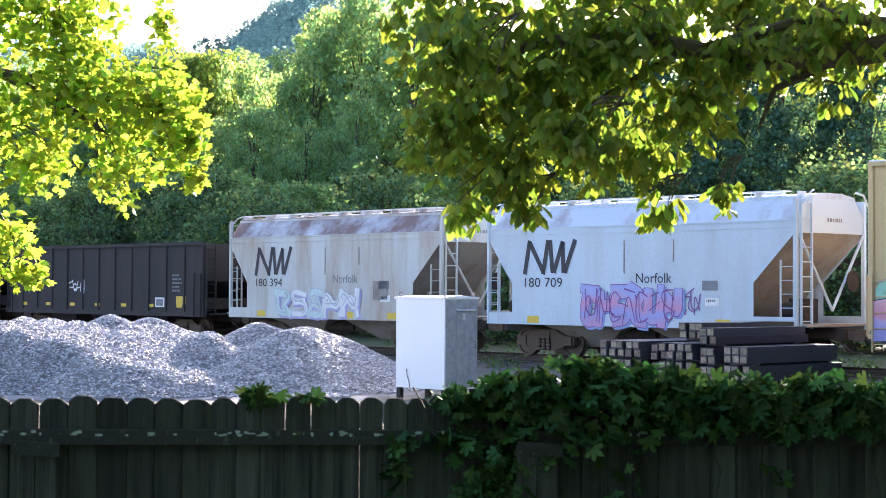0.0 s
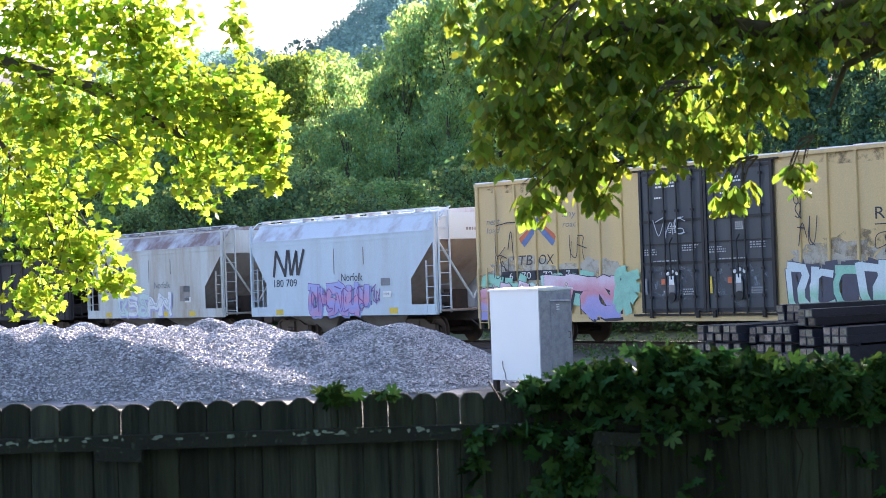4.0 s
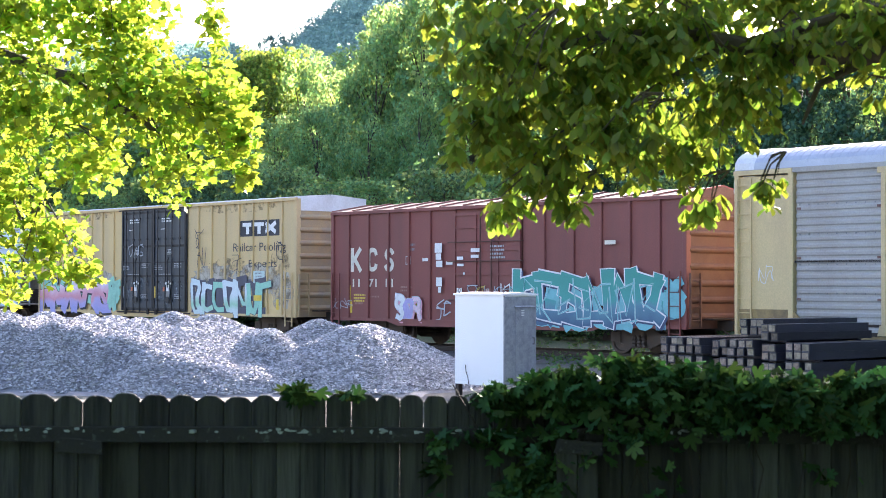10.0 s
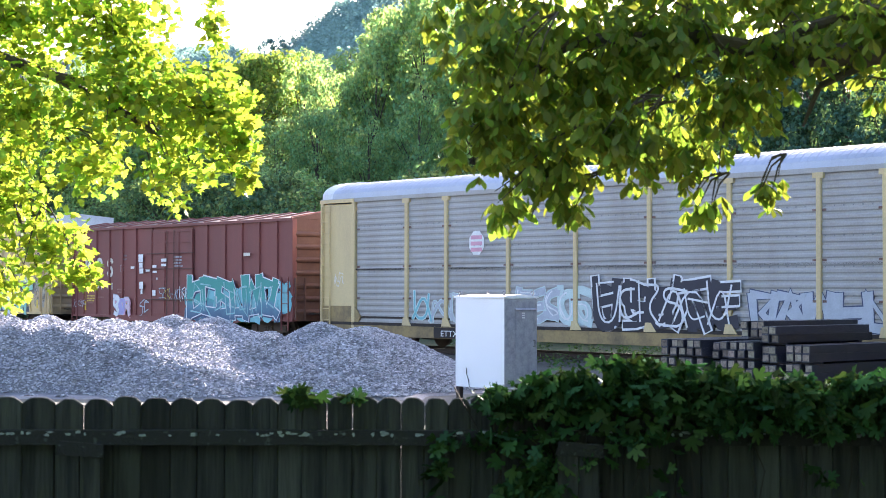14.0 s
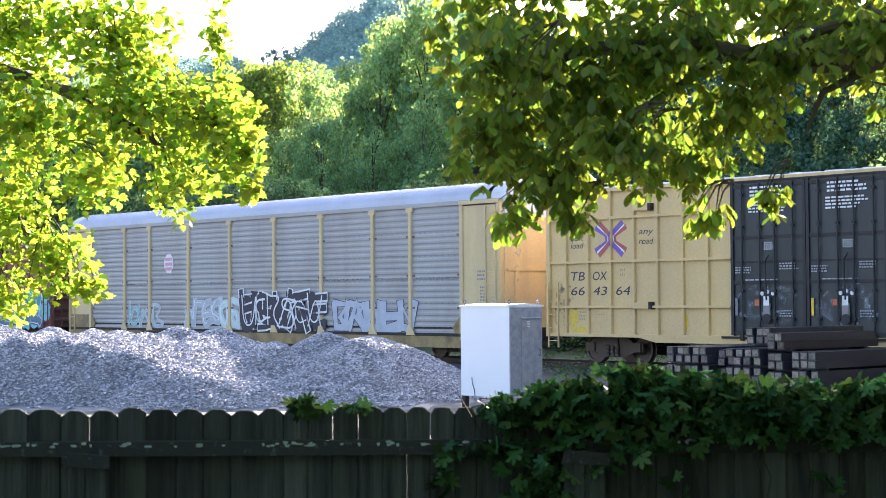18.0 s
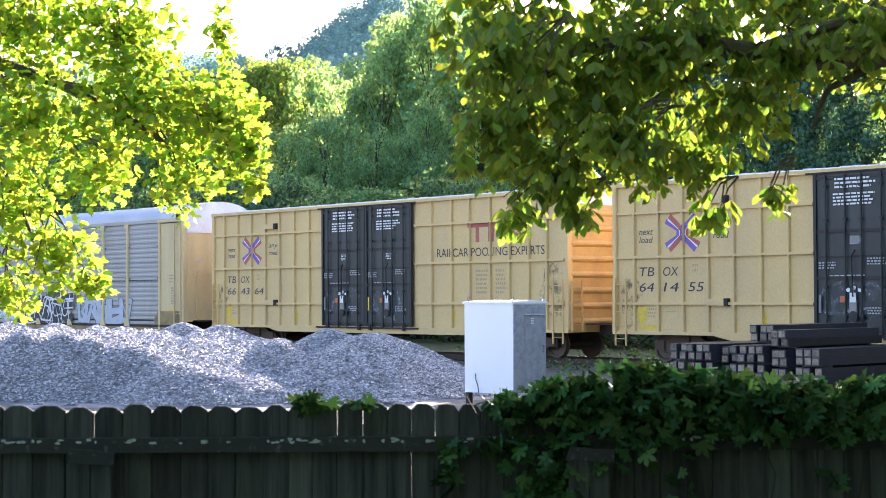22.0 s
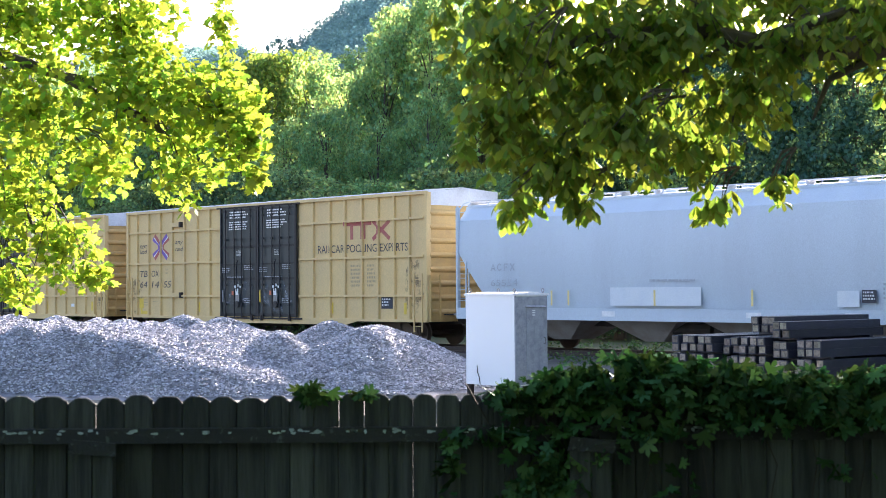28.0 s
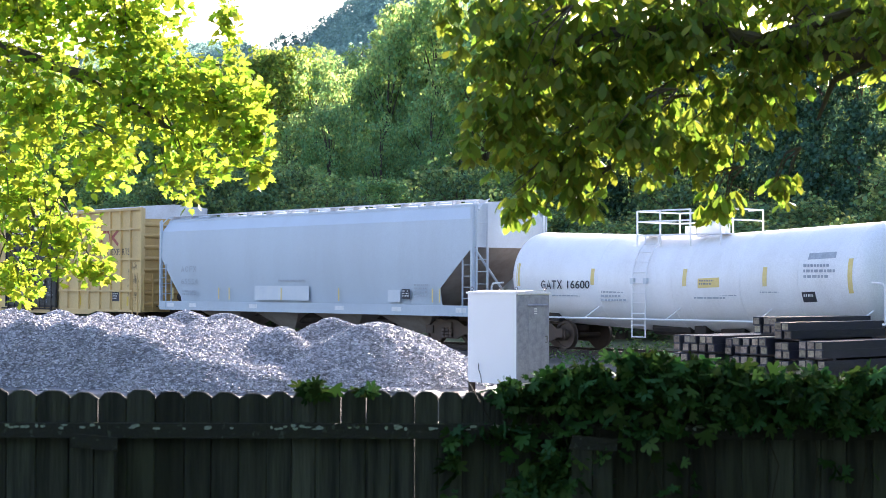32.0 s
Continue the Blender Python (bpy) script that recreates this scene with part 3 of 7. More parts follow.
def lie(x, y):
    """The height of the ground: level yard, then a wooded slope that climbs to a ridge."""
    past = ACROSS.x * x + ACROSS.y * y - SIDE
    rough = GROUND_Z + 0.05 * noise.noise((x * 0.3, y * 0.3, 0))
    if past < 14 or y < 60:
        return rough
    k = min(1.0, (past - 14) / 30.0)
    return rough + k * max(0.0, treetop(x, y) - 12.5)


steps = [-900, -600, -400, -300, -220, -160, -120, -90, -70, -55, -45, -38, -32, -27, -23, -19, -16, -13, -10, -8, -6, -4, -2, 0]
sheet("ground", steps + [-s for s in steps[-2::-1]], [-300, -100, -40, -15, 0, 4, 8, 12, 16, 20, 24, 28, 32, 36, 40, 45, 50, 55, 60, 66, 72, 80, 90, 100, 115, 130, 150, 175, 200, 240, 300, 400, 600, 1000], lie, GROUND,
      "packed earth and grit of a rail yard")
# unseen lawn, added dark to cut the light bounced onto the fence
sheet("lawn", [-60, -30, -15, -8, -4, 0, 4, 8, 15, 30, 60], [-60, -30, -15, -8, -4, 0, 3, 6, 8.36], lambda x, y: GROUND_Z + 0.06, LAWN, "unseen dark lawn added before the fence")

RAIL_FORM = [(-0.065, -0.16), (0.065, -0.16), (0.065, -0.145), (0.012, -0.12), (0.012, -0.04), (0.035, -0.03), (0.035, 0.0), (-0.035, 0.0), (-0.035, -0.03), (-0.012, -0.04), (-0.012, -0.12), (-0.065, -0.145)]
for centre in (1.6,):
    bed = Shape().prism([(centre - 2.3, GROUND_Z - 0.1), (centre - 1.4, -0.17), (centre + 1.4, -0.17), (centre + 2.3, GROUND_Z - 0.1)], "x", -60, 160)
    ob = setting("track_bed", bed, TRACKBED, "dark dirty ballast under the rails")
    ob.matrix_basis = on_line(0, 0)
    sleepers = Shape()
    for k in range(-30, 240):
        sleepers.box(k * -0.55 - 0.11, k * -0.55 + 0.11, centre - 1.3, centre + 1.3, -0.19, -0.155)
    ob = setting("sleepers", sleepers, TIE, "creosoted sleepers under the rails", "stuff")
    ob.matrix_basis = on_line(0, 0)
    for side in (-0.755, 0.755):
        ob = setting("rail", Shape().prism([(centre + side + a, b) for a, b in RAIL_FORM], "x", -60, 160), RAIL, "rusty steel rail with a worn bright head")
        ob.matrix_basis = on_line(0, 0)
        ob = part("rail_head", Shape().box(-60, 160, centre + side - 0.028, centre + side + 0.028, 0.0005, 0.002), RAIL_TOP, ob)


ob = setting("verge", Shape().prism([(3.9, GROUND_Z - 0.1), (4.6, GROUND_Z + 0.10), (9.0, GROUND_Z + 0.16), (30.0, GROUND_Z + 0.12), (30.0, GROUND_Z - 0.2)], "x", -60, 130), LAWN, "rough grass bank behind the track")
ob.matrix_basis = on_line(0, 0)


# ---- board fence with creeper ----
LICHEN = material("pale_lichen", (0.30, 0.37, 0.36), 0.95, second=(0.16, 0.20, 0.19), scale=60, fine=200, bump=0.6)
FENCE_Y = 8.4
fence = thing("board_fence", "weathered dark board fence with dog-eared pickets and mossy rails", "fence", m=pose(0, FENCE_Y, 0))
rnd = random.Random(11)
pickets = []
JOINTS = [-2.274, -2.125, -1.959, -1.816, -1.668, -1.525, -1.373, -1.239, -1.099, -0.956, -0.830, -0.710, -0.585, -0.456, -0.331, -0.208, -0.091, 0.032, 0.143, 0.254]
JOINTS = [JOINTS[0] - 0.1455 * k for k in range(18, 0, -1)] + JOINTS + [JOINTS[-1] + 0.132 * k for k in range(1, 36)]
SLITS = (-1.816, -0.585, -0.456, -0.091)  # gaps between the upper ends of two boards
for k, (x, after) in enumerate(zip(JOINTS, JOINTS[1:])):
    open_slit = any(abs(x - q) < 0.01 for q in SLITS)
    top = 1.365 + rnd.uniform(-0.010, 0.010) + 0.004 * math.sin(k * 0.9)
    pickets.append((x, open_slit, top, after - x + (-0.0009 if abs(after + 0.208) < 0.001 else 0.001)))
forms = {}
for k, (x, slit, top, width) in enumerate(pickets):
    key = (k % 7, slit)
    if key not in forms:
        c, d = 0.030 + rnd.uniform(-0.006, 0.008), 0.030 + rnd.uniform(-0.006, 0.010)
        outline = [(0, -1.68), (0.14, -1.68), (0.14, -d), (0.14 - c, -0.004), (0.09, 0.0), (0.05, 0.001), (c, -0.003), (0.004 if slit else 0, -d)]
        outline[0] = (0, -1.68) if not slit else (-0.0005, -1.68)
        if slit:
            outline += [(0.004, -0.17), (0.0, -0.22)]
        m = len(outline)
        board = Shape()
        for depth, ease in ((0.0, 0.0065), (0.009, 0.0), (0.019, 0.0)):
            board.v += [(0.07 + (a - 0.07) * (1 - ease / 0.07), depth, b - (ease * 0.6 if b > -1 else 0)) for a, b in outline]
        board.f = [tuple(range(m - 1, -1, -1)), tuple(range(2 * m, 3 * m))] + [(r * m + q, r * m + (q + 1) % m, r * m + m + (q + 1) % m, r * m + m + q) for r in (0, 1) for q in range(m)]
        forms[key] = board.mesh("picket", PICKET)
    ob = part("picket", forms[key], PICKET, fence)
    ob.matrix_basis = pose(x, 0.003 * (k % 3) + rnd.uniform(-0.0015, 0.0015), top, rnd.uniform(-0.15, 0.15), rnd.uniform(-0.08, 0.08), 0) @ Matrix.Diagonal((width / 0.14, 1, 1, 1))
for z in (1.165, 0.30):
    for x0, x1 in ((-4.62, -1.75), (-1.748, 0.72), (0.722, 4.5)):
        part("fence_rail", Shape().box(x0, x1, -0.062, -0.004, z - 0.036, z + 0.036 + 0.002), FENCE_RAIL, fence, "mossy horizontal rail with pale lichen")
lichen = Shape()
for k in range(150):
    x, w, h = rnd.uniform(-4.5, 2.2), rnd.uniform(0.006, 0.022), rnd.uniform(0.004, 0.012)
    if rnd.random() < 0.5 and abs(math.sin(x * 5.1)) < 0.6:
        continue
    z = 1.187 + rnd.uniform(-0.012, 0.010)
    lichen.add([(x + w * math.cos(a) * rnd.uniform(0.6, 1.3), -0.066, min(1.202, z + h * math.sin(a) * rnd.uniform(0.6, 1.2))) for a in [q * math.pi / 4 for q in range(8)]], [tuple(range(8))])
tagged(part("lichen", lichen, LICHEN, fence, "pale turquoise lichen spots"), kind="stuff")
for x in (-4.2, -1.80, 0.68, 3.1):
    part("fence_post", Shape().prism([(x - 0.11, -0.045), (x - 0.005, -0.045), (x - 0.005, -0.14), (x - 0.105, -0.14)], "z", GROUND_Z - 0.1, 1.145), PICKET, fence)
    part("fence_post", Shape().prism([(x + 0.0, -0.045), (x + 0.10, -0.045), (x + 0.10, -0.135), (x + 0.0, -0.135)], "z", GROUND_Z - 0.1, 1.125), PICKET, fence)
    part("post_block", Shape().prism([(x - 0.12, 1.09), (x + 0.12, 1.075), (x + 0.12, 1.14), (x - 0.10, 1.16)], "y", -0.16, -0.142), FENCE_RAIL, fence)

LEAF_MAPLE = np.array([(0, 0, 0), (0.30, 0.02, -.03), (0.52, 0.30, .02), (0.30, 0.38, 0), (0.36, 0.70, .02), (0.14, 0.62, 0), (0, 1.0, -.06), (-0.14, 0.62, 0), (-0.36, 0.70, .02), (-0.30, 0.38, 0), (-0.52, 0.30, .02), (-0.30, 0.02, -.03)], float)
LEAF_OVAL = np.array([(0, 0, 0), (0.16, 0.2, .05), (0.22, 0.5, .07), (0.15, 0.8, .03), (0, 1.0, -.06), (-0.15, 0.8, .03), (-0.22, 0.5, .07), (-0.16, 0.2, .05)], float)
LEAF_PALM = []
for k in range(5):
    a = radians(-100 + 50 * k)
    for da, r in ((-0.42, 0.34), (-0.30, 0.66), (0, 0.98 - 0.1 * abs(k - 2)), (0.30, 0.66)):
        LEAF_PALM.append((r * math.sin(a + da) * 0.8, 0.3 + r * math.cos(a + da) * 0.8, 0.05 * math.cos(9 * da) - 0.12 * r * r))
LEAF_PALM = np.array(LEAF_PALM)
LEAF_TUFT = np.array([(0, 0, 0), (0.42, 0.35, .1), (0.1, 1.0, -.1), (-0.45, 0.6, .05), (-0.3, 0.15, .08)], float)


def leaves(name, centres, size, mat, form=LEAF_OVAL, seed=0, droop=0.7, spread=0.3, lay=0.6, aim=None):
    """Many small leaves in one mesh, each turned its own way, tips hanging by droop, or along the ways given by aim."""
    rng = np.random.RandomState(seed)
    c = np.asarray(centres, float)
    n, k = len(c), len(form)
    tip = rng.normal(size=(n, 3))
    tip[:, 2] = tip[:, 2] * 0.5 - droop
    if aim is not None:
        tip = aim + rng.normal(size=(n, 3)) * 0.10
    tip /= np.linalg.norm(tip, axis=1)[:, None]
    up = rng.normal(size=(n, 3)) * (0.8 if aim is None else 0.35)
    up[:, 2] += lay
    side = np.cross(tip, up)
    side /= np.linalg.norm(side, axis=1)[:, None] + 1e-9
    up = np.cross(side, tip)
    s = size * (1 + spread * rng.uniform(-1, 1, n))
    v = c[:, None, :] + s[:, None, None] * (form[None, :, 0:1] * side[:, None] + form[None, :, 1:2] * tip[:, None] + form[None, :, 2:3] * up[:, None])
    me = bpy.data.meshes.new(name)
    me.vertices.add(n * k)
    me.vertices.foreach_set("co", v.ravel())
    me.loops.add(n * k)
    me.loops.foreach_set("vertex_index", np.arange(n * k))
    me.polygons.add(n)
    me.polygons.foreach_set("loop_start", np.arange(n) * k)
    me.update(calc_edges=True)
    me.materials.append(mat)
    return me


LEAFLET = np.array([(0, 0, 0), (0.06, 0.2, .02), (0.16, 0.48, .05), (0.20, 0.68, .05), (0.14, 0.87, .01), (0, 1.0, -.06), (-0.14, 0.87, .01), (-0.20, 0.68, .05), (-0.16, 0.48, .05), (-0.06, 0.2, .02)], float)


def fingered(centres, rng, fingers=5):
    """Five-fingered leaves: from each point five leaflets spread like a fan and hang."""
    n = len(centres)
    turn, hang = rng.uniform(0, 2 * math.pi, n), rng.uniform(0.25, 1.7, n)
    ahead = np.stack([np.cos(turn), np.sin(turn), np.full(n, -0.3)], 1)
    aside = np.stack([-np.sin(turn), np.cos(turn), np.zeros(n)], 1)
    aims = []
    for k in range(fingers):
        a = (k - (fingers - 1) / 2) * 0.62 + rng.uniform(-0.12, 0.12, n)
        aims.append(ahead * np.cos(a)[:, None] + aside * np.sin(a)[:, None] - np.array((0, 0, 1.0)) * hang[:, None])
    return np.repeat(centres, fingers, axis=0), np.stack(aims, 1).reshape(-1, 3)


def clump_points(clumps, rng, shell=0.55):
    """Points in ellipsoids (x, y, z, rx, ry, rz, count), gathered towards their skins."""
    out = []
    for x, y, z, rx, ry, rz, n in clumps:
        d = rng.normal(size=(n, 3))
        d /= np.linalg.norm(d, axis=1)[:, None]
        r = rng.uniform(0, 1, n) ** shell
        out.append(np.array((x, y, z)) + d * r[:, None] * np.array((rx, ry, rz)))
    return np.concatenate(out)


rng = np.random.RandomState(5)
vine_clumps = [(0.35, 8.3, 1.36, 0.22, 0.10, 0.10, 60), (0.62, 8.3, 1.40, 0.26, 0.13, 0.13, 120), (0.95, 8.3, 1.44, 0.30, 0.16, 0.16, 190), (1.3, 8.3, 1.40, 0.30, 0.16, 0.16, 190),
               (1.7, 8.3, 1.37, 0.32, 0.16, 0.15, 190), (2.1, 8.3, 1.37, 0.32, 0.16, 0.15, 190), (2.5, 8.3, 1.36, 0.32, 0.16, 0.14, 180), (3.0, 8.3, 1.36, 0.40, 0.16, 0.14, 180), (3.6, 8.3, 1.36, 0.40, 0.16, 0.14, 150),
               (0.95, 8.26, 1.20, 0.30, 0.07, 0.16, 80), (1.4, 8.26, 1.24, 0.34, 0.07, 0.10, 80), (1.9, 8.26, 1.26, 0.30, 0.07, 0.08, 50), (2.4, 8.26, 1.26, 0.30, 0.07, 0.08, 50),
               (0.50, 8.30, 0.98, 0.26, 0.05, 0.30, 110), (0.45, 8.30, 0.75, 0.30, 0.05, 0.25, 90), (0.2, 8.32, 1.17, 0.25, 0.04, 0.05, 22), (-0.02, 8.33, 1.0, 0.05, 0.03, 0.28, 14), (1.1, 8.30, 0.9, 0.25, 0.04, 0.25, 30), (1.9, 8.32, 0.98, 0.25, 0.03, 0.2, 16), (-0.72, 8.33, 1.39, 0.10, 0.08, 0.05, 16), (-0.45, 8.33, 1.375, 0.06, 0.04, 0.02, 5)]
creeper = thing("creeper", "dark green creeper hanging over the board fence", "climbing plant")
part("foliage", leaves("foliage", clump_points([(*c[:6], int(c[6] * (2.1 if c[2] > 1.25 or c[0] < 0.8 else 0.6))) for c in vine_clumps], rng, 0.7), 0.068, LEAF_VINE, LEAF_PALM, 3, 0.6, 0.45), LEAF_VINE, creeper, "dark five-fingered creeper leaves")
for k in range(16):
    x = 0.2 + k * 0.23
    part("stem", Shape().path([(x, 8.375, GROUND_Z), (x + rnd.uniform(-.1, .1), 8.37, 0.5), (x + rnd.uniform(-.15, .15), 8.365, 1.0), (x + rnd.uniform(-.2, .2), 8.36, 1.42)], 0.004, 5), VINE_STEM, creeper)



# ---- signal cabinet ----
CAB_TURN = LINE.to_euler().z
cab_l, cab_w, cab_z0, cab_z1 = 1.42, 0.90, -0.04, 1.74
cabinet = thing("signal_cabinet", "white trackside signal cabinet with a grey door, on short feet", "cabinet",
                m=Matrix.Translation((1.21, 32.5, 0)) @ pose(0, 0, 0, 0, 0, math.degrees(CAB_TURN)))
body = Shape().box(-cab_l, 0, 0, cab_w, cab_z0, cab_z1)
part("body", body, CAB_WHITE, cabinet)
part("roof_cap", Shape().prism([(-0.03, cab_z1), (cab_w + 0.03, cab_z1), (cab_w + 0.03, cab_z1 + 0.035), (cab_w / 2, cab_z1 + 0.07), (-0.03, cab_z1 + 0.035)], "x", -cab_l - 0.03, 0.03), CAB_WHITE, cabinet)
door = part("door", Shape().box(0.003, 0.022, 0.02, cab_w - 0.02, cab_z0 + 0.03, cab_z1 - 0.02), CAB_GREY, cabinet, "grey door with a drip lip")
part("drip_lip", Shape().prism([(0.022, cab_z1 - 0.20), (0.06, cab_z1 - 0.23), (0.022, cab_z1 - 0.22)], "y", 0.28, cab_w - 0.08), CAB_GREY, door)
part("inner_panel", Shape().box(0.0225, 0.030, 0.30, cab_w - 0.08, 0.12, cab_z1 - 0.24), CAB_GREY, door)
part("handle", Shape().path([(0.03, cab_w - 0.12, 0.78), (0.07, cab_w - 0.12, 0.78), (0.07, cab_w - 0.12, 0.90), (0.03, cab_w - 0.12, 0.90)], 0.012), STEEL, door)
plate = Shape()
for k in range(3):
    plate.box(0.0305, 0.032, 0.46, 0.54, cab_z1 - 0.40 + k * 0.045, cab_z1 - 0.375 + k * 0.045)
part("label_plate", plate, WHITE, door)
for x, y in ((-cab_l + 0.06, 0.06), (-0.06, 0.06), (-0.06, cab_w - 0.06), (-cab_l + 0.06, cab_w - 0.06)):
    part("foot", Shape().box(x - 0.05, x + 0.05, y - 0.05, y + 0.05, GROUND_Z - 0.05, cab_z0), BLACK_IRON, cabinet)
    eye = Shape().rod((x, y, cab_z1 + 0.02), (x, y, cab_z1 + 0.07), 0.016)
    ring = [(x + 0.035 * math.cos(a), y, cab_z1 + 0.10 + 0.035 * math.sin(a)) for a in [2 * math.pi * i / 10 for i in range(11)]]
    part("lifting_eye", eye.path(ring, 0.010, 5), STEEL, cabinet)
part("hinge_strip", Shape().box(0.0, 0.0285, 0.0, 0.018, cab_z0, cab_z1 - 0.01), CAB_GREY, cabinet)
part("wire", Shape().path([(-cab_l + 0.42, -0.006, cab_z0), (-cab_l + 0.40, -0.01, 0.1), (-cab_l + 0.34, -0.008, 0.22), (-cab_l + 0.33, -0.006, 0.34)], 0.008, 5), BLACK_IRON, cabinet)


# ---- stone heaps ----
# loads tipped one beside the other: x of the crest's near and far end, their y, their heights, slopes to the right, to the left and to the front
HEAPS = [(-12.9, -13.8, 37.0, 41.0, 1.10, 1.36, .6, .70, .74), (-11.7, -12.3, 36.9, 41.2, 1.12, 1.34, .6, .70, .74), (-10.6, -10.9, 36.8, 41.0, 1.13, 1.30, .6, .70, .74),
         (-9.5, -9.75, 36.7, 41.0, 1.12, 1.24, .6, .70, .74), (-8.55, -8.6, 36.5, 41.0, 1.08, 1.20, .6, .70, .74), (-7.88, -8.0, 36.1, 41.0, 1.00, 1.17, .5, .72, .74),
         (-7.06, -7.3, 35.7, 40.6, 0.86, 1.12, .42, .72, .72), (-6.15, -6.05, 35.0, 40.3, 0.52, 1.05, .25, .85, .42),
         (-5.0, -5.0, 39.6, 40.2, 0.90, 0.96, .4, .6, .3), (-6.86, -6.86, 41.6, 42.2, 1.16, 1.18, .5, .5, .5), (-5.83, -5.83, 41.6, 42.2, 1.14, 1.16, .5, .5, .5), (-3.9, -3.9, 37.7, 38.4, 0.86, 0.92, .80, .62, .60),
         (-2.96, -2.96, 40.9, 41.6, 1.05, 1.08, .5, .6, .6), (-1.85, -1.85, 37.6, 38.9, 1.00, 1.06, .47, .50, .385), (-3.0, -3.0, 36.2, 37.2, 0.38, 0.50, .45, .5, .36)]


def heap_height(x, y):
    best = GROUND_Z - 0.05
    for cx, back, near, far, low, high, right, left, front in HEAPS:
        f = max(0.0, min(1.0, (y - near) / (far - near)))
        dx = x - cx - (back - cx) * f - 0.10 * math.sin(y * 1.7 + cx)
        a, b = dx * (right if dx > 0 else left), (near - y) * front if y < near else max(0.0, y - far) * 0.6
        best = max(best, low + (high - low) * f - (math.sqrt(a * a + b * b + 0.020) - 0.141))
    bank = 0.78 - 0.55 * max(0.0, 39.4 - y) - 0.6 * max(0.0, y - 42.0) - 0.5 * max(0.0, x + 4.6)  # what lies between the loads
    spill = GROUND_Z + 0.05 - 0.30 * max(0.0, 33.4 - y) - 0.5 * max(0.0, y - 43.0) - 0.10 * max(0.0, -8.5 - x) - 0.4 * max(0.0, x + 0.4)  # loose stones round the foot
    best = max(best, bank, spill)
    wave = 0.06 * noise.noise((x * 0.8, y * 0.8, 1.5)) + 0.04 * noise.noise((x * 2.2, y * 2.2, 4.5))
    return best + wave * (1 if best > GROUND_Z + 0.02 else 0.3)


xs, ys = list(np.arange(-16, 2.3, 0.09)), list(np.arange(30.0, 45.0, 0.11))
heaps = sheet("stone_heap", xs, ys, lambda x, y: heap_height(x, y) + 0.015 * noise.noise((x * 11, y * 11, 0)), BALLAST, "heaps of pale grey crushed ballast stone", "stuff")
heaps["category"] = "gravel heap"
rng = np.random.RandomState(8)
count = 112000
px, py = rng.uniform(-12.5, 1.6, count), rng.uniform(32.8, 42.5, count)
pz = np.array([heap_height(a, b) for a, b in zip(px, py)])
keep = pz > GROUND_Z + 0.05
centres = np.stack([px, py, pz + 0.010], 1)[keep]
form = np.array([(1, 0, -.5), (-.5, .85, -.5), (-.5, -.85, -.45), (.15, .1, .8)], float)
n = len(centres)
spin = rng.normal(size=(n, 4))
spin /= np.linalg.norm(spin, axis=1)[:, None]
a, b, c, d = spin.T
R = np.stack([1 - 2 * (c * c + d * d), 2 * (b * c - a * d), 2 * (b * d + a * c), 2 * (b * c + a * d), 1 - 2 * (b * b + d * d), 2 * (c * d - a * b), 2 * (b * d - a * c), 2 * (c * d + a * b), 1 - 2 * (b * b + c * c)], 1).reshape(-1, 3, 3)
size = 0.024 + 0.042 * rng.uniform(0, 1, n) ** 1.6
v = centres[:, None] + np.einsum("nij,kj->nki", R, form) * size[:, None, None] * np.array((1.0, 1.0, 0.62))
me = bpy.data.meshes.new("stones")
f = (np.arange(n)[:, None, None] * 4 + np.array([(0, 2, 1), (0, 1, 3), (1, 2, 3), (2, 0, 3)])[None]).reshape(-1, 3)
me.from_pydata(v.reshape(-1, 3).tolist(), [], f.tolist())
me.materials.append(BALLAST)
stones = tagged(part("stones", me, BALLAST, heaps), "loose crushed stones", kind="stuff")


# ---- stacks of new ties ----
tie_mesh = Shape().box(-0.10, 0.10, 0.004, 3.5, 0, 0.178, 0.012).mesh("tie", TIE)
end_mesh = Shape().box(-0.078, 0.078, 0.0, 0.0038, 0.022, 0.156).mesh("tie_end", TIE_END)


def tie_stack(s, across, rows, label):
    """Layers of ties laid square to the track; each layer: its height, its first place, its number of ties and how far back it starts."""
    stack = thing("tie_stack", label, "railroad ties", "stacks of ties", on_line(s, across, 0))
    rnd = random.Random(int(s * 10))
    for z, first, number, back in rows:
        for k in range(number):
            m = pose(first + k * 0.245 + 0.12 + rnd.uniform(-.006, .006), back + rnd.uniform(-.06, .06), z, 0, 0, rnd.uniform(-.5, .5))
            for name, me, mat in (("tie", tie_mesh, TIE), ("tie_end", end_mesh, TIE_END)):
                ob = part(name, me, mat, stack)
                ob.matrix_basis = m
        if rows.index((z, first, number, back)) % 2 == 0:
            for y in (0.3, 3.0):
                part("dunnage", Shape().box(first, first + number * 0.245, back + y, back + y + 0.1, z - (0.3 if z < 0.2 else 0.045), z), TIE, stack)
    return stack


def pairs(base, tops, first, number, back=0.0):
    """Bundles two ties high, from the ground up, parted by dunnage."""
    rows, z = [], base + 0.045
    for _ in range(tops):
        rows += [(z, first, number, back), (z + 0.180, first, number, back)]
        z += 0.407
    return rows


LOW = GROUND_Z + 0.21
tie_stack(22.79, -5.28, pairs(LOW - 0.04, 2, 0, 2) + pairs(LOW + 0.80, 1, 0, 2), "tall stack of new black creosoted railroad ties")
tie_stack(25.42, -5.55, pairs(LOW + 0.06, 2, 0, 5), "low stack of new black creosoted railroad ties")
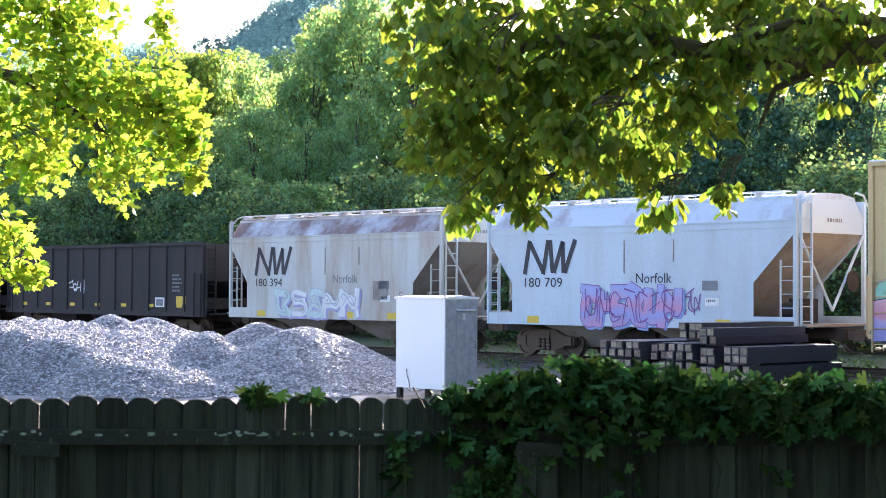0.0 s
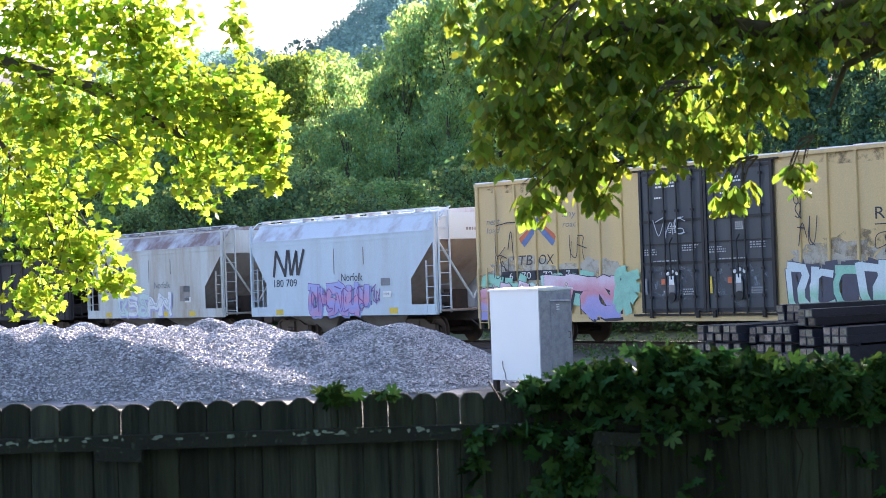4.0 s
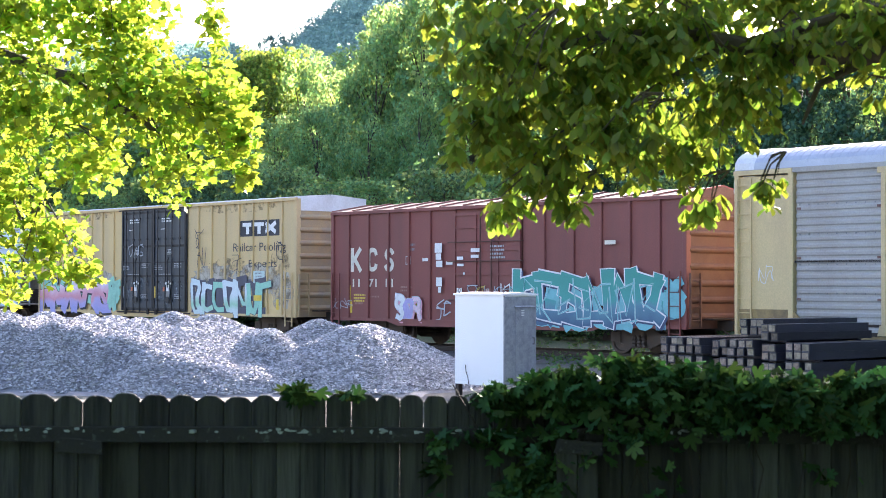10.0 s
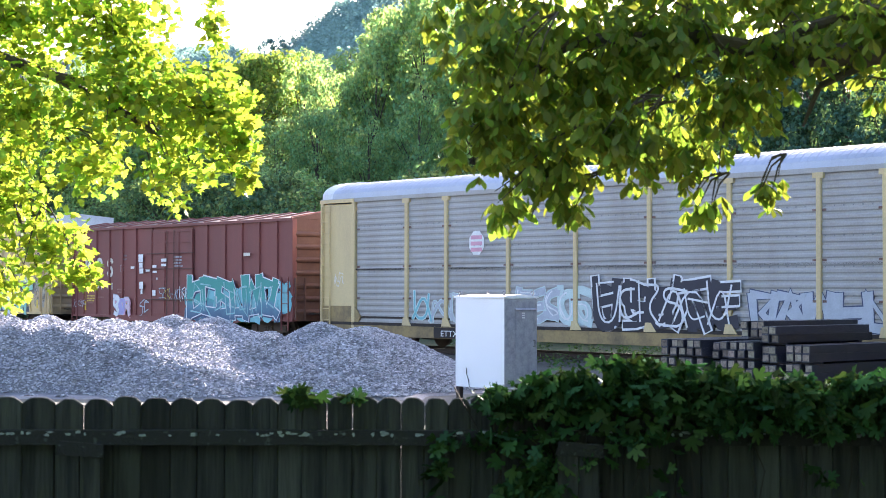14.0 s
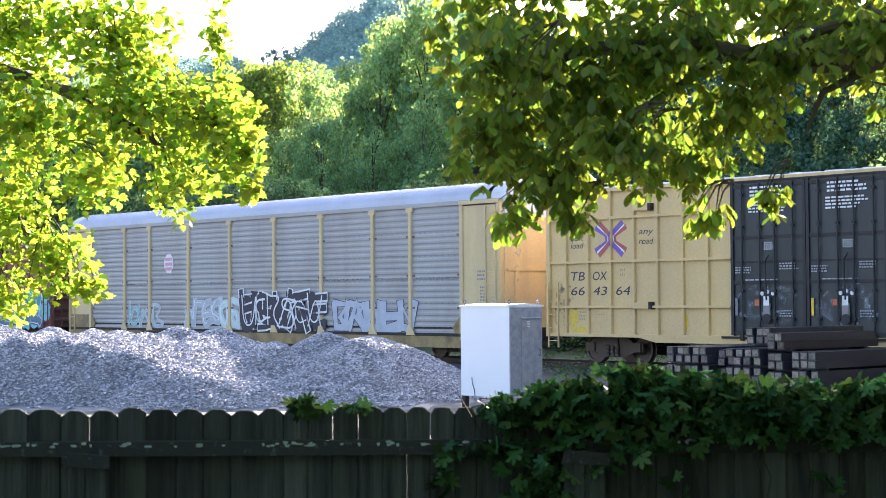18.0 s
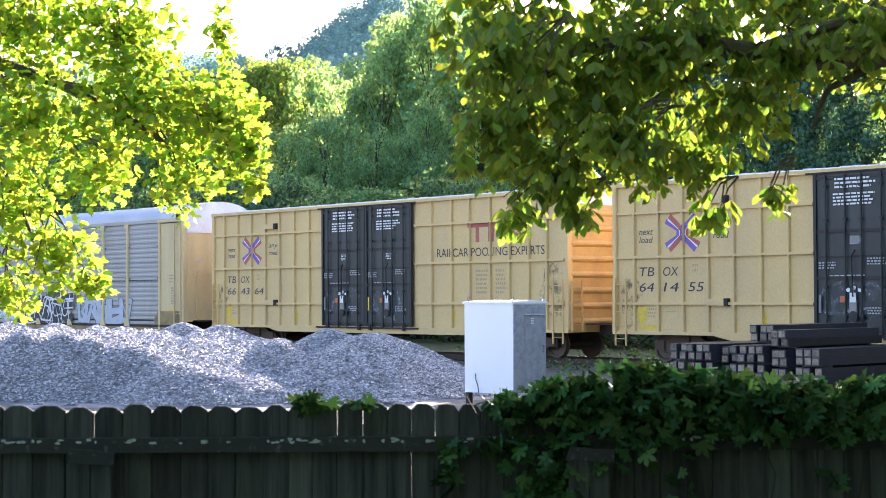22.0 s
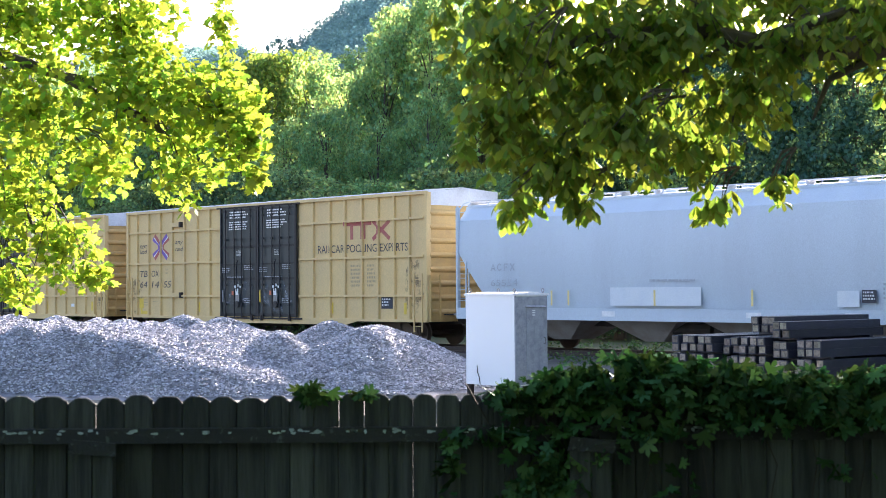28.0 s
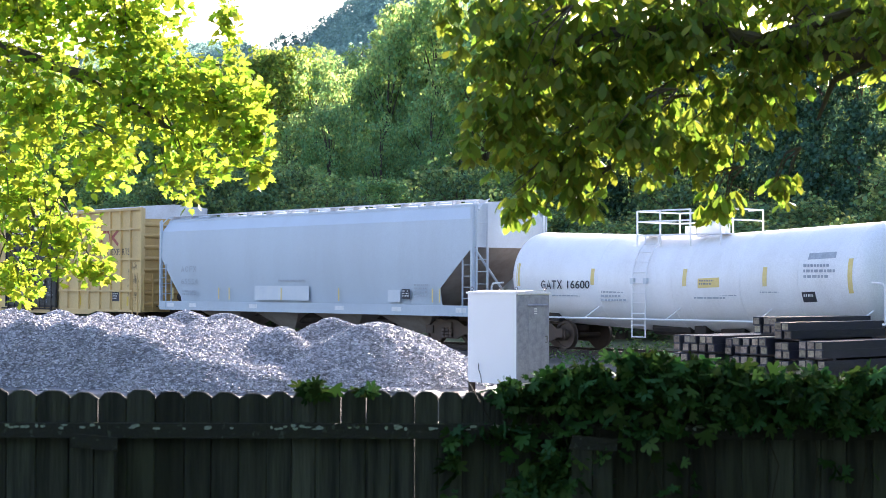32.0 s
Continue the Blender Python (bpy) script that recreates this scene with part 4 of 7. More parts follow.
tie_stack(24.20, -5.20, pairs(LOW, 2, 0, 1), "single column of black creosoted railroad ties between two stacks")
tie_stack(23.80, -5.43, pairs(LOW + 0.04, 2, 0, 4) + pairs(LOW + 0.90, 1, 0.17, 3, 0.5), "tall stack of black creosoted railroad ties with pale sawn ends")
tie_stack(22.14, -5.30, pairs(LOW, 2, 0, 3), "stack of black creosoted railroad ties beside the tall one")


# ---- running gear shared by all the cars ----
SIDE_Y = -1.60
frame_shape = Shape()
for y in (-1.02, 0.96):
    frame_shape.prism([(-1.12, 0.36), (-1.12, 0.58), (-0.78, 0.60), (-0.42, 0.80), (0.42, 0.80), (0.78, 0.60), (1.12, 0.58), (1.12, 0.36), (0.78, 0.34), (0.40, 0.20), (-0.40, 0.20), (-0.78, 0.34)], "y", y, y + 0.06)
    frame_shape.box(-1.06, -0.72, y - 0.06, y + 0.10, 0.36, 0.62)
    frame_shape.box(0.72, 1.06, y - 0.06, y + 0.10, 0.36, 0.62)
FRAME_MESH = frame_shape.mesh("side_frame", GEAR)
SPRING_MESHES = []
for y in (-1.07, 1.03):
    for x in (-0.18, 0.0, 0.18):
        spring_shape = Shape().lathe([(0.24, 0.075), (0.30, 0.06), (0.34, 0.078), (0.40, 0.06), (0.44, 0.078), (0.50, 0.06), (0.56, 0.075)], "z", (x, y, 0), 10)
        SPRING_MESHES.append(spring_shape.mesh("spring", WHEEL))
BOLSTER_MESH = Shape().box(-0.2, 0.2, -1.08, 1.08, 0.52, 0.74).box(-0.3, 0.3, -0.3, 0.3, 0.70, 0.86).mesh("bolster", GEAR)
axle = Shape().rod((0, -1.05, 0), (0, 1.05, 0), 0.075, 10)
for y, k in ((-0.755, -1), (0.755, 1)):
    axle.lathe([(y - k * 0.075, 0.455), (y - k * 0.062, 0.455), (y - k * 0.055, 0.425), (y + k * 0.06, 0.415), (y + k * 0.06, 0.35), (y + k * 0.02, 0.33), (y + k * 0.01, 0.16), (y + k * 0.08, 0.12), (y + k * 0.08, 0.08)], "y", (0, 0, 0), 28)
    for a in range(3):
        axle.rod((0, y + k * 0.30, 0), (0.06 * math.cos(a * 2.1), y + k * 0.31, 0.06 * math.sin(a * 2.1)), 0.018, 5)
WHEEL_MESH = axle.mesh("wheelset", WHEEL, True)
coupler = Shape().box(0, 0.62, -0.09, 0.09, 0.72, 0.94).prism([(0.55, -0.17), (0.80, -0.14), (0.86, 0.02), (0.74, 0.04), (0.70, 0.17), (0.55, 0.17)], "z", 0.68, 0.98)
COUPLER_MESH = coupler.mesh("coupler", GEAR)
hose = Shape().path([(0.1, -0.35, 0.75), (0.35, -0.36, 0.62), (0.6, -0.30, 0.42), (0.8, -0.2, 0.40)], 0.025)
HOSE_MESH = hose.mesh("brake_hose", BLACK_IRON)
CARS, WHEELS = [], []


def car(name, label, category, s_left, s_right, gap=0.75, trucks=None, sill=(0.72, 1.0)):
    """A freight car's base, with trucks, wheels, couplers and centre sill. Returns it, its half length and the turn from s to its own x."""
    middle, half = (s_left + s_right) / 2, (s_left - s_right) / 2
    ob = thing(name, label, category, "freight cars of the train")
    CARS.append((ob, middle))
    for k in (-1, 1):
        x = k * (trucks if trucks else half - 2.0)
        truck = part("truck", FRAME_MESH, GEAR, ob, "rusty cast steel truck")
        truck.matrix_basis = pose(x, 0, 0)
        part("bolster", BOLSTER_MESH, GEAR, truck)
        for me in SPRING_MESHES:
            part("spring", me, WHEEL, truck)
        for dx in (-0.889, 0.889):
            w = part("wheelset", WHEEL_MESH, WHEEL, truck)
            WHEELS.append((w, dx))
        end = part("coupler", COUPLER_MESH, GEAR, ob)
        end.matrix_basis = pose(k * (half + gap - 0.80), 0, 0, 0, 0, 0 if k > 0 else 180)
        end = part("brake_hose", HOSE_MESH, BLACK_IRON, ob)
        end.matrix_basis = pose(k * (half + gap - 0.85), 0, 0, 0, 0, 0 if k > 0 else 180)
    part("centre_sill", Shape().box(-half - gap + 0.5, half + gap - 0.5, -0.22, 0.22, sill[0], sill[1]), BLACK_IRON, ob)
    brake = Shape().rod((-1.2, -0.5, 0.72), (0.2, -0.5, 0.72), 0.20, 12).rod((1.2, -0.45, 0.7), (2.0, -0.45, 0.7), 0.13, 10).rod((-2.4, -0.3, 0.62), (2.6, -0.35, 0.62), 0.02).box(0.4, 0.8, -0.75, -0.4, 0.55, 0.9)
    part("brake_gear", brake, BLACK_IRON, ob)
    return ob, half, lambda s: middle - s


def boxcar(name, label, s_left, s_right, z0, eave, paint, end_paint, posts, rails, door, door_paint, roof_rise=0.12, roof_white=True, deep=0.075, door_posts=3, wall=SIDE_Y, print_rows=(3, 4)):
    """A boxcar: walls, side posts, ribbed ends, peaked roof of sheets, doors with bars and rods, ladders and sill."""
    ob, half, X = car(name, label, "boxcar", s_left, s_right, gap=1.05, trucks=half_truck(s_left, s_right))
    y = wall + deep
    d0, d1 = X(door[0]), X(door[1])
    for a, b, near, far in ((-half, d0, y, y + 0.06), (d1, half, y, y + 0.06), (d0 - 0.01, d1 + 0.01, y + 0.05, y + 0.1), (-half, half, 1.52, 1.58)):
        part("side_wall", Shape().box(a, b, near, far, z0, eave), paint, ob)
    part("floor", Shape().box(-half, half, y + 0.06, 1.52, z0 + 0.2, z0 + 0.28), BLACK_IRON, ob)
    for s in posts:
        part("side_post", Shape().box(X(s) - 0.04, X(s) + 0.04, wall, y, z0 + 0.06, eave - 0.07, 0.015), paint, ob)
    for k in (-1, 1):
        part("corner_post", Shape().box(k * half - 0.07, k * half + 0.07, wall, wall + 0.2, z0 - 0.02, eave, 0.02), paint, ob)
    part("top_chord", Shape().box(-half - 0.07, half + 0.07, wall - 0.015, y, eave - 0.07, eave + 0.03), paint, ob)
    part("side_sill", Shape().box(-half - 0.07, half + 0.07, wall - 0.01, y, z0 - 0.03, z0 + 0.06).prism([(-half * 0.62, z0 - 0.03), (half * 0.62, z0 - 0.03), (half * 0.55, z0 - 0.16), (-half * 0.55, z0 - 0.16)], "y", wall, wall + 0.03), paint, ob)
    edges = sorted([-half + 0.07, d0] + [X(s) for s in posts if X(s) < d0]), sorted([d1, half - 0.07] + [X(s) for s in posts if X(s) > d1])
    for z in rails:
        for run in edges:
            for a, b in zip(run, run[1:]):
                if b - a > 0.2:
                    part("side_rail", Shape().box(a + 0.04, b - 0.04, wall + 0.008, y, z - 0.035, z + 0.035), paint, ob)
    # roof sheets with raised seams
    roof = Shape().prism([(wall + 0.02, eave + 0.03), (0, eave + 0.03 + roof_rise), (1.56, eave + 0.03), (1.56, eave), (wall + 0.02, eave)], "x", -half - 0.05, half + 0.05)
    part("roof", roof, GALV_ROOF if roof_white else end_paint, ob, "weathered white sheet roof" if roof_white else "")
    n = int(half * 2 / 1.1)
    for k in range(n + 1):
        x = -half + k * 2 * half / n
        part("roof_seam", Shape().prism([(wall, eave + 0.035), (0, eave + 0.035 + roof_rise), (1.58, eave + 0.035), (1.58, eave + 0.075), (0, eave + 0.075 + roof_rise), (wall, eave + 0.075)], "x", x - 0.035, x + 0.035), GALV_ROOF if roof_white else paint, ob)
    # ends
    for k in (-1, 1):
        cap = 0.42 if roof_white else 0.0
        part("end_wall", Shape().box(*sorted((k * half - k * 0.05, k * half + k * 0.02)), wall + 0.06, 1.52, z0 - 0.02, eave - cap), end_paint, ob)
        top = Shape().prism([(wall + 0.02, eave - cap), (wall + 0.02, eave + 0.01), (0, eave + roof_rise), (1.56, eave + 0.01), (1.56, eave - cap)], "x", *sorted((k * half - k * 0.04, k * half + k * 0.045)))
        part("end_cap", top, GALV_ROOF if roof_white else paint, ob)
        z = z0 + 0.30
        while z < eave - cap - 0.2:
            part("end_rib", Shape().prism([(k * half, z - 0.12), (k * (half + 0.075), z - 0.05), (k * (half + 0.09), z), (k * (half + 0.075), z + 0.05), (k * half, z + 0.12)], "y", wall + 0.16, 1.44), end_paint, ob)
            z += 0.46
        end_ladder(ob, k * (half + 0.14), wall + 0.10, wall + 0.52, z0 + 0.02, z0 + 1.5 if k < 0 else z0 + 1.5, 4, end_paint)
        crossover = Shape().box(*sorted((k * (half + 0.10), k * (half + 0.45))), -0.9, 0.9, 1.02, 1.06)
        part("end_platform", crossover, BLACK_IRON, ob)
    ladder(ob, half - 0.50, half - 0.10, z0 - 0.35, z0 + 1.55, 5, paint, wall - 0.05)
    ladder(ob, -half + 0.08, -half + 0.48, z0 - 0.35, z0 + 1.55, 5, paint, wall - 0.05)
    # doors
    if door_posts:
        mid = (d0 + d1) / 2
        for a, b in ((d0 + 0.03, mid - 0.015), (mid + 0.015, d1 - 0.03)):
            leaf = part("door", Shape().box(a, b, wall + 0.0, wall + 0.045, z0 + 0.08, eave - 0.1), door_paint, ob, "charcoal plug door with locking rods")
            bar = Shape()
            high = eave - z0 - 0.18
            for f in (0.02, 0.345, 0.48, 0.64, 0.975):
                z = z0 + 0.08 + high * f
                bar.box(a, b, wall - 0.035, wall, z - (0.04 if f != 0.48 else 0.02), z + (0.04 if f != 0.48 else 0.02))
            for x in (a + 0.04, b - 0.04):
                bar.box(x - 0.045, x + 0.045, wall - 0.045, wall, z0 + 0.08, eave - 0.1)
            part("door_frame", bar, DOOR_BAR, leaf, "black raised door frame")
            for i, f in enumerate((0.16, 0.40, 0.60, 0.84)):
                x = a + (b - a) * f
                part("locking_rod", Shape().rod((x, wall - 0.06, z0 + 0.02), (x, wall - 0.06, eave - 0.13), 0.024), DOOR_BAR, leaf)
                for g in (0.12, 0.30, 0.72, 0.93):
                    part("rod_guide", Shape().box(x - 0.05, x + 0.05, wall - 0.09, wall - 0.036, z0 + high * g, z0 + high * g + 0.07), DOOR_BAR, leaf)
            x = a + (b - a) * 0.5
            part("door_handle", Shape().rod((x, wall - 0.10, z0 + 1.0), (x - 0.04, wall - 0.10, z0 + 2.0), 0.022).rod((x - 0.04, wall - 0.10, z0 + 2.0), (x + 0.08, wall - 0.10, z0 + 2.16), 0.022), DOOR_BAR, leaf)
            part("door_gear", Shape().box(x - 0.13, x + 0.10, wall - 0.09, wall - 0.046, z0 + 0.55, z0 + 0.92, 0.02), STEEL, leaf, "steel lock gear box")
            part("gear_wheel", Shape().lathe([(wall - 0.13, 0.02), (wall - 0.13, 0.13), (wall - 0.10, 0.13)], "y", (x + 0.02, 0, z0 + 0.52), 14), DOOR_BAR, leaf)
            for i in range(3):
                part("seal_disc", Shape().lathe([(wall - 0.075, 0.0), (wall - 0.075, 0.055), (wall - 0.05, 0.055)], "y", (x - 0.16 + 0.17 * i, 0, z0 + 1.17 + 0.05 * (i % 2)), 10), WHITE, leaf)
            stain(leaf, a + 0.1, b - 0.1, z0 + 0.25, z0 + 1.5, int(100 * abs(a)), SMEAR, wall - 0.003, "pale paint smears")
            panel(leaf, "placard", x - 0.10, x + 0.08, z0 + 0.86, z0 + 1.10, WHITE, wall - 0.096)
            panel(leaf, "placard", x - 0.42, x - 0.28, z0 + 0.86, z0 + 1.02, MARK_ORANGE, wall - 0.05)
            panel(leaf, "placard", a + 0.14, a + 0.22, z0 + 0.60, z0 + 1.05, MARK_YELLOW if a > mid - 0.5 else GREY_INK, wall - 0.05)
            for i, (fx, fz, w, h, rows) in enumerate(((0.27, 0.875 - 0.03 * (print_rows[0] < 3), 0.52 * print_rows[0] / 3, 0.10 * print_rows[0], print_rows[0]), (0.25, 0.775, 0.54 * print_rows[1] / 4, 0.085 * print_rows[1], print_rows[1]), (0.46, 0.545, 0.14, 0.22, 4), (0.06, 0.40, 0.26, 0.2, 3), (0.66, 0.42, 0.26, 0.2, 3), (0.66, 0.13, 0.2, 0.2, 3), (0.2, 0.355, 0.5, 0.06, 1))):
                bars(leaf, a + (b - a) * fx, z0 + (eave - z0) * fz, (b - a) * w, h, rows, WHITE if i < 3 else STENCIL, wall - 0.042, seed=i + int(100 * abs(a)))
        track = Shape().box(d0 - 0.3, d1 + 0.3, wall - 0.06, wall - 0.01, z0 - 0.01, z0 + 0.05).box(d0 - 0.2, d1 + 0.2, wall - 0.05, wall - 0.01, eave - 0.10, eave - 0.05)
        for x in (d0 + 0.4, mid - 0.3, mid + 0.3, d1 - 0.4):
            track.box(x - 0.05, x + 0.05, wall - 0.10, wall - 0.03, z0 - 0.06, z0 + 0.14)
        part("door_track", track, BLACK_IRON, ob)
    for k in range(4):
        x = (-half + 0.9, -half * 0.45, half * 0.45, half - 1.2)[k]
        panel(ob, "reflector", x, x + 0.14, z0 + 0.22, z0 + 0.60, MARK_YELLOW, y - 0.006)
    return ob, half, X, y


def over_posts(parts, centres, y, reach=0.038):
    """Paint that runs on over the side posts: what of the painted parts lies within each post's width, laid on its face."""
    for ob in parts:
        me = ob.data
        me.calc_loop_triangles()
        s = Shape()
        for tri in me.loop_triangles:
            whole = [tuple(me.vertices[i].co) for i in tri.vertices]
            for c in centres:
                poly = [(x, z) for x, _, z in whole]
                for side, limit in ((1, c - reach), (-1, c + reach)):
                    cut = []
                    for (x0, z0), (x1, z1) in zip(poly, poly[1:] + poly[:1]):
                        a, b = side * (x0 - limit), side * (x1 - limit)
                        if a >= 0:
                            cut.append((x0, z0))
                        if a * b < 0:
                            cut.append((x0 + (x1 - x0) * a / (a - b), z0 + (z1 - z0) * a / (a - b)))
                    poly = cut
                    if len(poly) < 3:
                        break
                if len(poly) > 2:
                    s.add([(x, y, z) for x, z in poly], [tuple(range(len(poly)))])
        if s.f:
            tagged(part(ob.name.split(".")[0], s, me.materials[0], ob.parent), kind="stuff")


def half_truck(a, b):
    return (a - b) / 2 - 2.1


def cross(parent, x0, x1, z0, z1, a, y, w=0.2, between=True):
    """Two crossing bands of two colours each: a plain emblem."""
    mx, mz = (x0 + x1) / 2, (z0 + z1) / 2
    out = []
    for k in (-1, 1):
        for i, (mat, off) in enumerate(((a[(1 - k) // 2], 1.40), (WHITE, 0.80), (a[(1 + k) // 2], 0.15)) if between else ((a[0], 1.0), (a[1], 0.15))):
            reach = abs(x1 - x0) / 2
            waist = w * (0.02 + off * 0.55)
            points = [(mx + k * (reach - w * 0.75 + w * 0.55 * (off - 0.85)), z1 - w * 0.55 * off), (mx + k * waist, mz + 0.10), (mx + k * waist, mz - 0.10), (mx + k * (reach - w * 0.75 + w * 0.55 * (off - 0.85)), z0 + w * 0.55 * off)]
            s = Shape()
            stroke(s, points, w * (0.8 if mat != WHITE else 0.4), y - 0.002 * i - 0.001 * (k > 0))
            out.append(part("emblem", s, mat, parent))
    return out


# -- yellow double-door boxcar with much spray paint
ob, half, X, y = boxcar("boxcar", "mustard-yellow double-door boxcar with charcoal doors and colourful graffiti", 21.74, 2.97, 0.84, 5.0, YELLOW_OLD, END_DIRTY,
                        [20.9, 20.0, 19.1, 18.2, 17.3, 16.4, 15.5, 9.2, 8.3, 7.4, 6.5, 5.6, 4.7, 3.8], [], (14.75, 9.95), DOOR_BLACK, print_rows=(2, 1))
painted = cross(ob, X(19.95), X(18.1), 3.05, 4.35, (MARK_ORANGE, MARK_BLUE), y - 0.008, 0.25, False)
painted += lettering(ob, "next", X(21.35), 3.72, 0.17, GREY_INK, y - 0.006, 0.62, 0.2) + lettering(ob, "load", X(21.35), 3.46, 0.19, GREY_INK, y - 0.006, 0.62, 0.2)
painted += lettering(ob, "any", X(17.95), 3.74, 0.19, GREY_INK, y - 0.006, 0.60, 0.2) + lettering(ob, "road", X(17.95), 3.50, 0.18, GREY_INK, y - 0.006, 0.62, 0.2)
lettering(ob, "TB", X(19.92), 2.42, 0.30, INK, y - 0.006, 0.62, 0.15)
lettering(ob, "OX", X(19.02), 2.42, 0.30, INK, y - 0.006, 0.66, 0.15)
painted.append(panel(ob, "number_panel", X(20.7), X(17.2), 1.95, 2.25, INK, y - 0.006))
for k, (word, s) in enumerate((("6", 20.35), ("70", 19.8), ("72", 18.85), ("7", 17.85))):
    lettering(ob, word, X(s), 2.0, 0.21, WHITE, y - 0.012, 0.16 if len(word) == 1 else 0.42)
painted.append(panel(ob, "logo_panel", X(6.45), X(4.0), 3.72, 4.30, INK, y - 0.006, "black panel with a white emblem"))
over_posts(painted, [X(q) for q in (20.9, 20.0, 19.1, 18.2, 17.3, 6.5, 5.6, 4.7)], SIDE_Y - 0.003)
white = Shape()
for a, b in ((X(6.3), X(5.65)), (X(5.55), X(4.95))):
    for x0, x1, z0, z1 in ((a, b, 4.08, 4.22), ((a + b) / 2 - 0.1, (a + b) / 2 + 0.1, 3.80, 4.08)):
        white.add([(x0, y - 0.012, z0), (x1, y - 0.012, z0), (x1, y - 0.012, z1), (x0, y - 0.012, z1)], [(0, 1, 2, 3)])
stroke(white, [(X(4.80), 3.86), (X(4.25), 4.18)], 0.16, y - 0.012)
stroke(white, [(X(4.80), 4.18), (X(4.25), 3.86)], 0.16, y - 0.014)
over_posts([part("emblem", white, WHITE, ob)] + lettering(ob, "Railcar Pooling", X(6.9), 3.08, 0.40, INK, y - 0.006, 3.3) + lettering(ob, "Experts", X(5.9), 2.50, 0.36, INK, y - 0.006, 1.75),
           [X(q) for q in (6.5, 5.6, 4.7, 3.8)], SIDE_Y - 0.006)
bars(ob, X(6.0), 2.02, 1.8, 0.14, 1, GREY_INK, y - 0.006, 7)
for k, (a, b, z0, z1, mat) in enumerate(((9.7, 6.6, 1.6, 2.85, WASH), (7.2, 3.6, 1.5, 2.75, WASH), (4.6, 3.1, 1.0, 2.5, WASH), (21.6, 18.0, 1.5, 2.75, WASH), (18.5, 15.0, 1.5, 2.6, WASH), (4.7, 3.2, 0.9, 3.4, GRIME),
                                          (21.6, 15.2, 4.6, 4.98, GRIME), (9.8, 3.2, 4.6, 4.98, GRIME), (8.6, 5.8, 2.2, 3.0, GRIME))):
    stain(ob, X(a), X(b), z0, z1, 200 + k, mat, y - 0.003 - 0.0004 * k, "thin pale overspray" if mat == WASH else "brown grime")
graffiti(ob, X(21.5), X(15.0), 1.15, 2.10, 26, ("mint", "pale", "mint"), "mint", "", 7, 0.2, SIDE_Y + 0.004, "", 0.28, 0.04)
graffiti(ob, X(21.55), X(15.7), 0.84, 1.95, 21, ("sunset",), "black", "", 6, 0.12, SIDE_Y - 0.004, "pink and lilac spray-painted lettering with black outlines", 0.40, 0.05, "black", "", 1)
graffiti(ob, X(15.75), X(14.9), 0.95, 2.2, 22, ("mint", "pale"), "mint", "", 2, 0.2, SIDE_Y - 0.012)
graffiti(ob, X(9.40), X(4.75), 0.86, 2.16, 24, ("dusk",), "dusk", "", 8, 0.08, SIDE_Y + 0.003, "", 0.30, 0.06, "", "", 0)
graffiti(ob, X(9.60), X(4.40), 0.80, 2.12, 23, ("ice", "ice", "mint"), "dusk", "", 7, 0.08, SIDE_Y - 0.006, "mint and white spray-painted lettering with dark shading", 0.215, 0.05, "", "", 1)
panel(ob, "paint_patch", X(5.45), X(4.95), 1.38, 1.58, MARK_YELLOW, SIDE_Y - 0.020)
panel(ob, "paint_patch", X(5.5), X(4.8), 1.90, 2.45, SPRAY["pale"], SIDE_Y - 0.002)
bars(ob, X(5.4), 1.95, 0.5, 0.45, 4, GREY_INK, SIDE_Y - 0.004, 17)
for k, (s, z) in enumerate(((20.9, 2.6), (17.6, 2.5), (9.4, 3.3), (9.3, 2.6), (6.9, 2.3), (4.1, 2.75), (21.0, 2.0))):
    graffiti(ob, X(s), X(s - (0.95 if k < 1 else 0.7)), z, z + (1.15 if k < 1 else 0.75), 30 + k, ("black",), "black", "", 2, 0.3, SIDE_Y - 0.002, "scrawled black tag", 0.03, 0.005)
graffiti(ob, X(14.2), X(13.0), 3.0, 3.6, 40, ("silver",), "silver", "", 3, 0.2, SIDE_Y - 0.05, "scrawled tag", 0.04, 0.005)

# -- oxide red boxcar
ob, half, X, y = boxcar("boxcar", "oxide-red plug-door boxcar with teal graffiti and white lettering", 0.83, -14.81, 0.80, 4.40, OXIDE, OXIDE_END,
                        [-0.05, -1.1, -2.15, -3.2, -4.25, -9.4, -10.6, -11.7, -12.8, -13.9], [], (-5.42, -8.47), OXIDE, roof_rise=0.28, roof_white=False, door_posts=0)
door = part("door", Shape().box(X(-5.45), X(-8.44), SIDE_Y + 0.02, SIDE_Y + 0.06, 0.86, 4.22), OXIDE, ob, "oxide-red plug door with operating bars")
bar = Shape()
for s in (-5.48, -6.45, -7.45, -8.40):
    bar.box(X(s) - 0.035, X(s) + 0.035, SIDE_Y - 0.02, SIDE_Y + 0.02, 0.88, 4.2)
for z in (0.95, 1.55, 2.3, 3.05, 3.75, 4.15):
    bar.box(X(-5.45), X(-8.44), SIDE_Y - 0.015, SIDE_Y + 0.02, z - 0.03, z + 0.03)
part("door_frame", bar, OXIDE, door)
rods = Shape()
for s in (-6.7, -7.2):
    rods.rod((X(s), SIDE_Y - 0.05, 0.9), (X(s), SIDE_Y - 0.05, 4.2), 0.02)
for z in (1.5, 2.7, 3.3):
    rods.rod((X(-5.2), SIDE_Y - 0.05, z), (X(-8.6), SIDE_Y - 0.05, z), 0.018)
part("locking_rod", rods, OXIDE_END, door)
